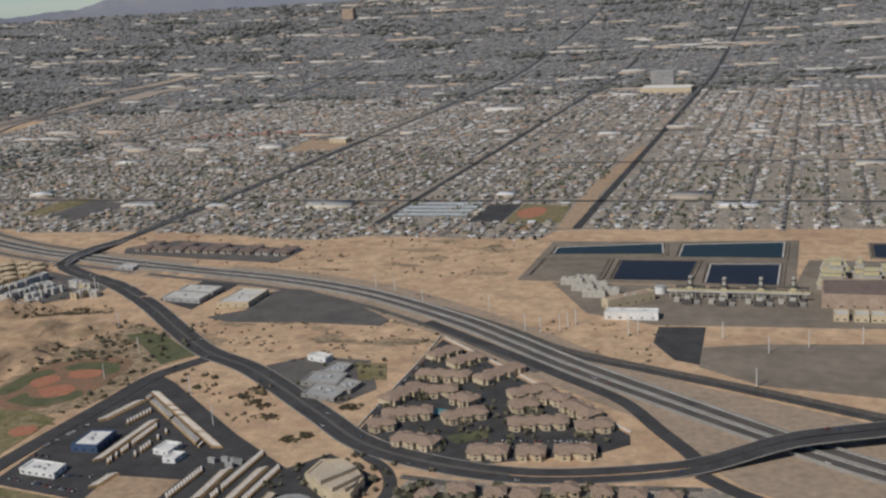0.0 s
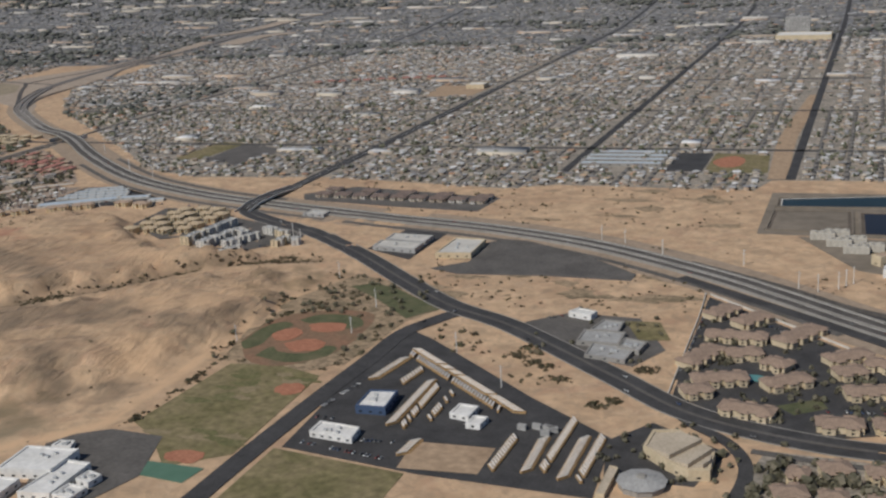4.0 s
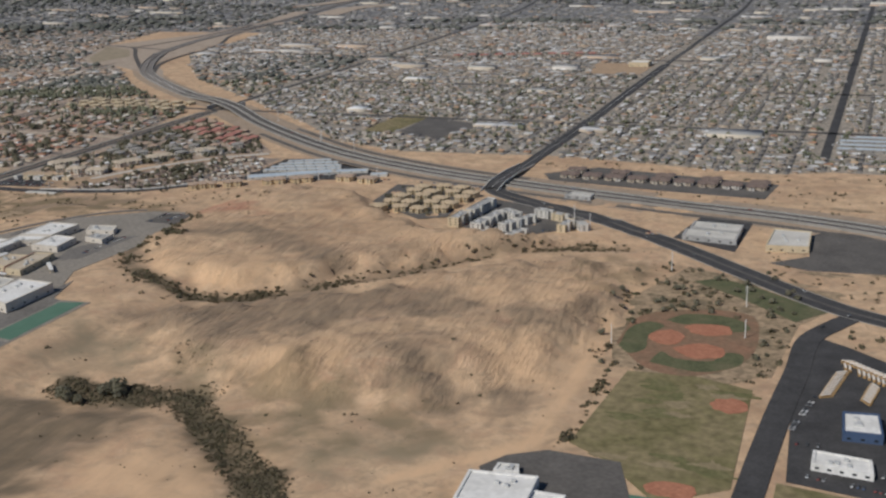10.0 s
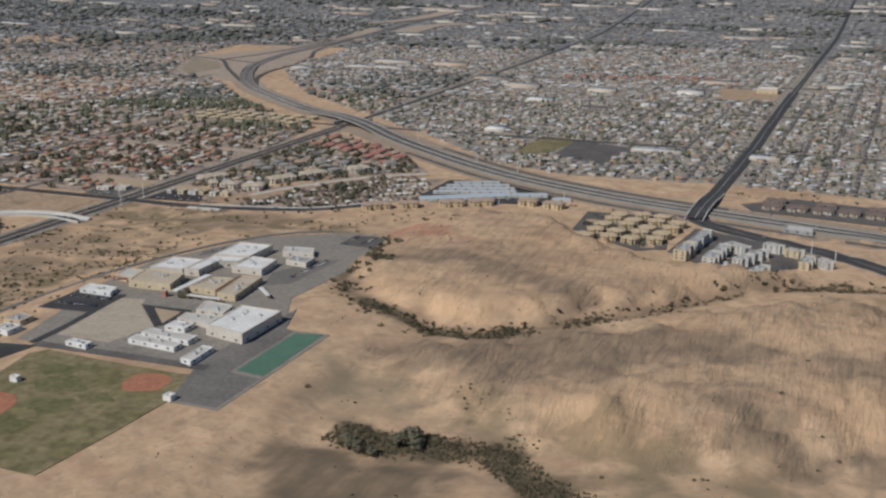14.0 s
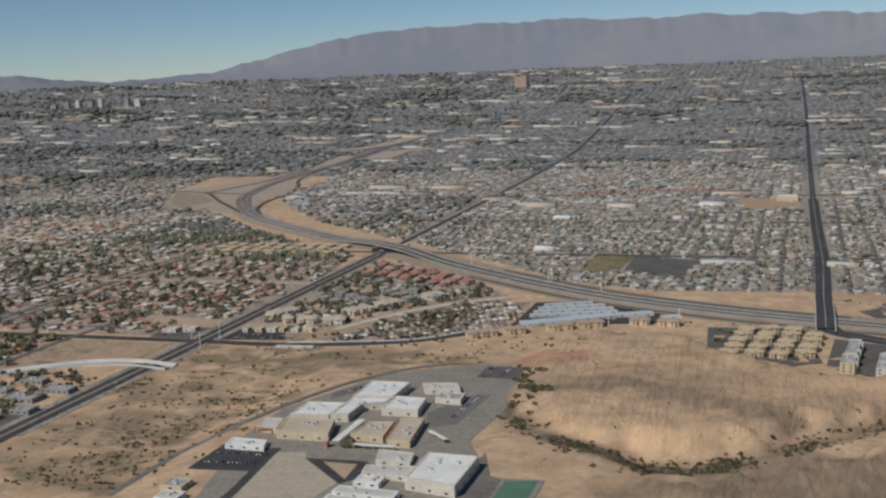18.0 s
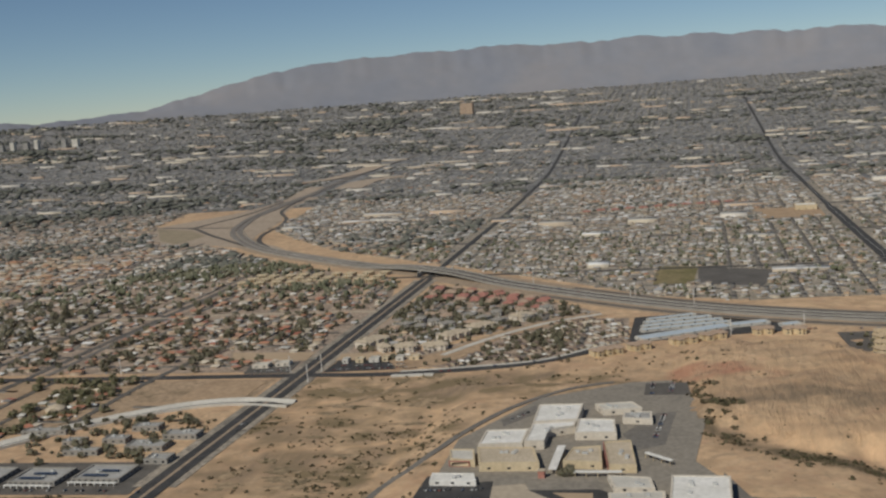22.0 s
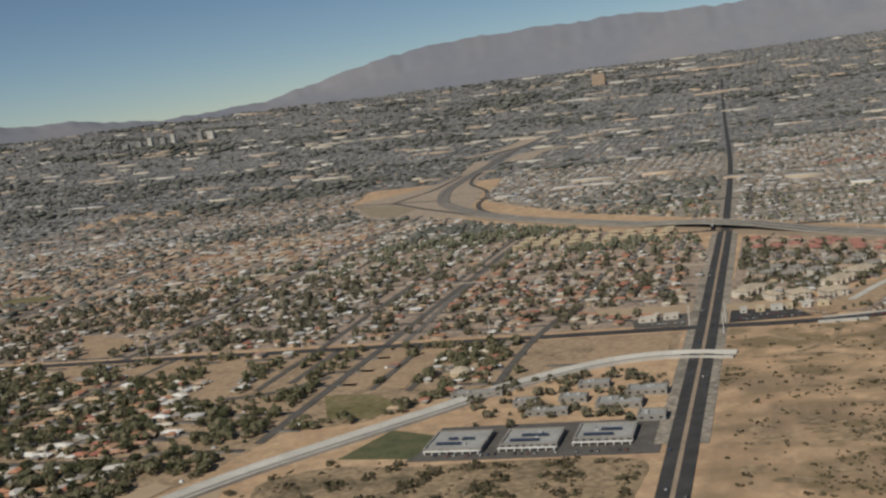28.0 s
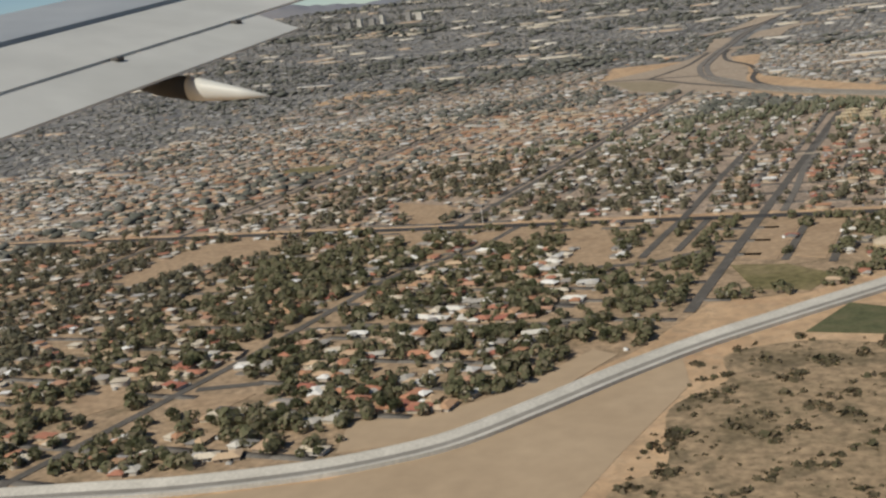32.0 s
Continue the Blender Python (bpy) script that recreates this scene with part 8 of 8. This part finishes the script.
def tree_meshes(seed):
    r = random.Random(seed)
    bm = bmesh.new()
    bm_cyl(bm, 0, 0, -0.2, 1.3, 0.22, 0.14, 7)
    for i in range(5):
        a = i * 1.26 + r.uniform(-0.3, 0.3)
        bmesh.ops.create_cone(bm, segments=5, radius1=0.1, radius2=0.04, depth=1.5, matrix=Matrix.Translation((0.45 * math.cos(a), 0.45 * math.sin(a), 1.7)) @ Euler((0, 0.75, a)).to_matrix().to_4x4())
    tm = bpy.data.meshes.new("trunk")
    bm.to_mesh(tm)
    bm.free()
    v, f = [], []
    for i in range(420):
        a, u, rr = r.uniform(0, 6.28), r.uniform(-0.6, 1), r.uniform(0.45, 1.0) ** 0.5
        q = math.sqrt(max(0, 1 - u * u)) * rr * (1 + 0.3 * math.sin(3 * a + seed))
        c = Vector((1.75 * q * math.cos(a), 1.75 * q * math.sin(a), 2.3 + 1.25 * u * rr))
        e = Euler((r.uniform(0, 6.28), r.uniform(0, 6.28), 0)).to_matrix()
        s = r.uniform(0.16, 0.36)
        b = len(v)
        v += [tuple(c + e @ Vector(p) * s) for p in ((-1, -0.6, 0), (1, -0.6, 0.2), (1.1, 0.6, 0), (-0.9, 0.7, 0.25))]
        f.append((b, b + 1, b + 2, b + 3))
    return tm, raw(v, f)


TREE_SET = [tree_meshes(s) for s in range(6)]
for i in TREE_ID:
    tm, cm = TREE_SET[i % 6]
    t = empty("tree", Matrix.Translation((TX[i], TY[i], float(gz(TX[i], TY[i])))) @ Matrix.Rotation(i * 1.7, 4, "Z"), "dark green broad-crowned garden tree", "tree", "garden trees")
    s = TR[i] / 1.9
    for nm, me, m in (("trunk", tm, "bark"), ("crown", cm, "leafnear")):
        o = obj(nm, me, M[m], t)
        o.scale = (s, s, s)

# shrubs on the desert, thick along the washes
SX, SY, SR = [], [], []
for line, n, w, r0, r1 in ((WASH, 1700, 4.5, 0.25, 1.1), (smooth([(-674, 428), (-656, 417), (-643, 402), (-640, 392)], 8), 160, 4, 0.2, 0.6), (smooth([(-812, 560), (-800, 600), (-818, 640)], 8), 90, 7, 0.8, 2.2)):
    i = RNG.integers(0, len(line), n)
    qx, qy = line[i, 0] + RNG.normal(0, w, n), line[i, 1] + RNG.normal(0, w, n)
    q = wave(qx, qy, 26, 33) > RNG.uniform(-0.9, 0.5, n)
    SX.append(qx[q]), SY.append(qy[q]), SR.append(RNG.uniform(r0, r1, n)[q])
for n, x0, x1, y0, y1, r0, r1 in ((110, -760, -440, 330, 760, 0.3, 0.8), (1300, -840, -485, 320, 770, 0.12, 0.35), (420, -430, -240, 590, 730, 0.4, 1.2), (420, -630, -240, 780, 905, 0.4, 1.2), (150, -1245, -1075, 250, 474, 0.5, 1.5), (1500, -1250, -1075, 240, 474, 0.25, 0.8), (420, -1050, -930, 430, 690, 0.4, 1.1), (120, -380, -300, 470, 560, 0.6, 1.8), (420, -495, -400, 480, 640, 0.6, 1.6), (60, -480, -440, 380, 480, 0.6, 1.6), (200, -950, -760, 650, 750, 0.4, 1.1), (90, -200, -100, 600, 680, 0.4, 1.2), (60, -480, -475, 400, 560, 0.8, 1.7), (160, -960, -880, 430, 620, 0.4, 1.1)):
    X, Y = scatter(n, x0, x1, y0, y1)
    k = (wave(X, Y, 40, 31) > -0.1)
    SX.append(X[k]), SY.append(Y[k]), SR.append(RNG.uniform(r0, r1, k.sum()))
X, Y = scatter(5200, -1252, -1078, 240, 474)
k = wave(X, Y, 24, 34) > 0.42
SX.append(X[k]), SY.append(Y[k]), SR.append(RNG.uniform(0.5, 1.7, k.sum()))
X, Y = scatter(17000, -725, -550, 290, 400)
k = edge_in(REEDS, X, Y) > RNG.normal(-1.0, 1.5, len(X))
SX.append(X[k]), SY.append(Y[k]), SR.append(RNG.uniform(0.3, 0.65, k.sum()))
X, Y = scatter(3600, -1058, -928, 428, 606)
k = np.any([edge_in(q, X, Y) > RNG.normal(1.0, 3.0, len(X)) for q in SCRUB], axis=0) & (RNG.random(len(X)) < 0.5)
SX.append(X[k]), SY.append(Y[k]), SR.append(RNG.uniform(0.25, 0.85, k.sum()))
for x, y in ((-322, 523), (-312, 515), (-304, 511), (-294, 497), (-259, 514), (-254, 517), (-270, 470), (-262, 476)):
    SX.append(RNG.normal(x, 2.6, 26)), SY.append(RNG.normal(y, 2.0, 26)), SR.append(RNG.uniform(0.5, 1.2, 26))
SX, SY, SR = np.concatenate(SX), np.concatenate(SY), np.concatenate(SR)
ok = np.ones(len(SX), bool)
for b in [x for x in BLOCKED if len(x) > 3]:
    ok &= ~inside(b, SX, SY) | (RNG.random(len(SX)) < 0.02)
for line, w in ((smooth(FWY, 3), 20), (smooth(BLVD, 3), 12), (smooth(WEST, 2), 11), (smooth(CANAL, 3), 12), (smooth(PARKRD, 3), 7)):
    ok &= dist_line(line, SX, SY) > w
SX, SY, SR = SX[ok], SY[ok], SR[ok]
mass("desert_shrubs", leafy(SX, SY, SR * RNG.uniform(0.9, 1.5, len(SR)), SR * 0.5, 8, 0.4, 0.58), [(0, 1, 2, 3)], [M["shrub"]], [0], "dry olive-brown desert shrubs", "shrubs")
WASH_TREES = np.array([(-704, 377, 3.2), (-700, 374, 3.0), (-708, 380, 2.6), (-683, 388, 4.2), (-680, 385, 3.8), (-686, 384, 3.4), (-694, 374, 2.6), (-866, 495, 3.0), (-869, 494, 2.4)])
BXT = [(rnd.choice((-1165, -1140, -1128, -1102, -1092)) + rnd.gauss(0, 7), rnd.choice((534, 548, 566, 590)) + rnd.gauss(0, 6), rnd.uniform(0.9, 2.3)) for _ in range(130)] + [(rnd.uniform(-240, -102), rnd.uniform(462, 625), rnd.uniform(0.8, 1.7)) for _ in range(260)] + [(rnd.uniform(-715, -655), rnd.uniform(705, 785), rnd.uniform(1.0, 1.8)) for _ in range(40)] + [(rnd.uniform(-1050, -900), rnd.uniform(750, 1000), rnd.uniform(1.4, 2.6)) for _ in range(700)] + [(rnd.uniform(-195, -60), rnd.uniform(400, 448), rnd.uniform(1.0, 1.9)) for _ in range(60)] + [(rnd.uniform(-500, -405), rnd.uniform(480, 640), rnd.uniform(0.9, 1.8)) for _ in range(70)] + [(rnd.uniform(-330, -250), rnd.uniform(520, 590), rnd.uniform(0.7, 1.3)) for _ in range(26)] + [(rnd.uniform(-1045, -890), rnd.uniform(715, 850), rnd.uniform(0.8, 1.7)) for _ in range(330)] + [(rnd.uniform(-256, -200), rnd.uniform(396, 462), rnd.uniform(0.8, 1.6)) for _ in range(40)]
BXT = np.array([p for p in BXT if p[0] > -1050 and p[1] < 700 or inside(RES_M, np.array(p[0]), np.array(p[1])) or inside(RES_C, np.array(p[0]), np.array(p[1])) or p[0] > -720 or p[0] < -1078])
APT_GROUND = [(-238, 628), (-226, 616), (-104, 505), (-102, 494), (-112, 485), (-168, 462), (-200, 470), (-234, 491)]
BXT = BXT[inside(APT_GROUND, BXT[:, 0], BXT[:, 1]) | (BXT[:, 0] < -242) | (BXT[:, 1] < 462)]
GARDEN = np.random.default_rng(5)
BXT = np.concatenate([BXT, np.stack([GARDEN.uniform(-192, -58, 150), GARDEN.uniform(392, 432, 150), GARDEN.uniform(1.2, 3.0, 150)], -1)])
MOBILE_TREES = np.stack([GARDEN.uniform(-1030, -860, 150), GARDEN.uniform(708, 850, 150), GARDEN.uniform(1.0, 2.2, 150)], -1)
BXT = np.concatenate([BXT, MOBILE_TREES[inside(RES_M, MOBILE_TREES[:, 0], MOBILE_TREES[:, 1])]])
BXT = BXT[dist_line(smooth(UPPER, 3), BXT[:, 0], BXT[:, 1]) > 10]
BXT = BXT[~(inside(RES_C, BXT[:, 0], BXT[:, 1]) | inside(RES_M, BXT[:, 0], BXT[:, 1])) | (GARDEN.random(len(BXT)) < 0.55)]
BXT = BXT[(np.hypot((BXT[:, 0] + 448) / 31, (BXT[:, 1] - 525) / 38) > 1)]
mass("trees_wash", leafy(WASH_TREES[:, 0], WASH_TREES[:, 1], WASH_TREES[:, 2], WASH_TREES[:, 2] * 0.85, 260, 1.0, 0.15), [(0, 1, 2, 3)], [M["sprayold"]], [0], "dense dark trees of the dry wash", "trees")
mass("trees_scattered", leafy(BXT[:, 0], BXT[:, 1], BXT[:, 2], BXT[:, 2] * 0.9, 24, 1.1, 0.5), [(0, 1, 2, 3)], [M["sprayold"]], [0], "dark trees beside buildings and washes", "trees")

# ---- the aircraft's wing, as it stands at the end of the flight ----
WING = empty("aircraft_wing", Matrix.Translation((-1150.65, 46.85, 145.67)), "light grey airliner wing with extended flaps", "aircraft wing")


def plate(name, corners, thick, material, label=""):
    """A smooth sheet with a blunt front and a thin rear edge: four corners, front inner, front outer, rear outer, rear inner."""
    a, b, c, d = (Vector(p) for p in corners)
    nu, nv = 14, 6
    v, f = [], []
    for side in (0, 1):
        for i in range(nu + 1):
            for j in range(nv + 1):
                u, w = i / nu, j / nv
                p = (a * (1 - w) + d * w) * (1 - u) + (b * (1 - w) + c * w) * u
                v.append(tuple(p - Vector((0, 0, side * thick * (1 - 0.85 * w)))))
    o, r = (nu + 1) * (nv + 1), nv + 1
    for i in range(nu):
        for j in range(nv):
            q = (i * r + j, i * r + j + 1, (i + 1) * r + j + 1, (i + 1) * r + j)
            f += [q, tuple(o + k for k in reversed(q))]
    rims = [(i * r, (i + 1) * r, o + (i + 1) * r, o + i * r) for i in range(nu)] + [(i * r + nv, o + i * r + nv, o + (i + 1) * r + nv, (i + 1) * r + nv) for i in range(nu)]
    rims += [(j, o + j, o + j + 1, j + 1) for j in range(nv)] + [(nu * r + j, nu * r + j + 1, o + nu * r + j + 1, o + nu * r + j) for j in range(nv)]
    for q in rims:
        f.append(tuple(range(len(v), len(v) + 4)))
        v += [v[k] for k in q]
    me = raw(v, f)
    me.polygons.foreach_set("use_smooth", [k < 2 * nu * nv for k in range(len(f))])
    return obj(name, me, material, WING, label)


# x aft, y outboard, z up, from the eye point of the last moment
plate("wing_box", [(-5.2, 0.9, -0.1), (-5.75, 6.7, 0.42), (-4.97, 6.7, 0.31), (-4.2, 0.9, -0.2)], 0.3, M["wingtop"], "blue-grey upper wing skin")
# Near-black sheets fill the two flap gaps.
plate("flap_slot", [(-4.22, 0.9, -0.24), (-4.98, 6.6, 0.25), (-4.86, 6.6, 0.25), (-4.13, 0.9, -0.25)], 0.12, M["nearblack"], "dark gap ahead of the flaps")
plate("fore_flap", [(-4.12, 0.9, -0.22), (-4.93, 7.3, 0.34), (-4.245, 7.0, 0.175), (-3.9, 0.9, -0.40)], 0.1, M["wing"], "light grey forward flap")
plate("flap_gap", [(-3.93, 0.9, -0.42), (-4.23, 6.1, 0.06), (-4.17, 6.1, 0.06), (-3.87, 0.9, -0.43)], 0.06, M["nearblack"], "dark joint between the flaps")
plate("aft_flap", [(-3.87, 0.9, -0.41), (-4.17, 6.1, 0.075), (-3.82, 6.0, -0.04), (-3.59, 0.9, -0.556)], 0.08, M["wing"], "light grey aft flap")
for y in (3.2, 4.6, 5.8):
    bm = bmesh.new()
    bm_box(bm, -0.025, -0.03, -0.01, 0.03, 0.03, 0.012, 0.006)
    part("flap_hinge", bm, M["dark"], WING).location = (-3.86 - (y - 0.9) * 0.058, y, -0.41 + (y - 0.9) * 0.0935)
prof = [(-4.15, 0.03), (-4.0, 0.058), (-3.79, 0.066), (-3.68, 0.058), (-3.47, 0.031), (-3.3, 0.004)]
for nm, sl, m in (("fairing_front", prof[:3], "nearblack"), ("fairing_cone", prof[2:], "wing")):
    v, f = [], []
    for x, r in sl:
        v += [(x, 4.8 + 0.8 * r * math.cos(a), -0.265 - 0.17 * (x + 3.81) + r * math.sin(a)) for a in np.linspace(0, 2 * math.pi, 18, endpoint=False)]
    for i in range(len(sl) - 1):
        f += [(i * 18 + j, i * 18 + (j + 1) % 18, (i + 1) * 18 + (j + 1) % 18, (i + 1) * 18 + j) for j in range(18)]
    f += [tuple(range(17, -1, -1)), tuple((len(sl) - 1) * 18 + j for j in range(18))]
    me = raw(v, f)
    me.polygons.foreach_set("use_smooth", [len(p.vertices) == 4 for p in me.polygons])
    obj(nm, me, M[m], WING, "pale pointed flap-track fairing" if nm == "fairing_cone" else "dark front of the flap-track fairing")
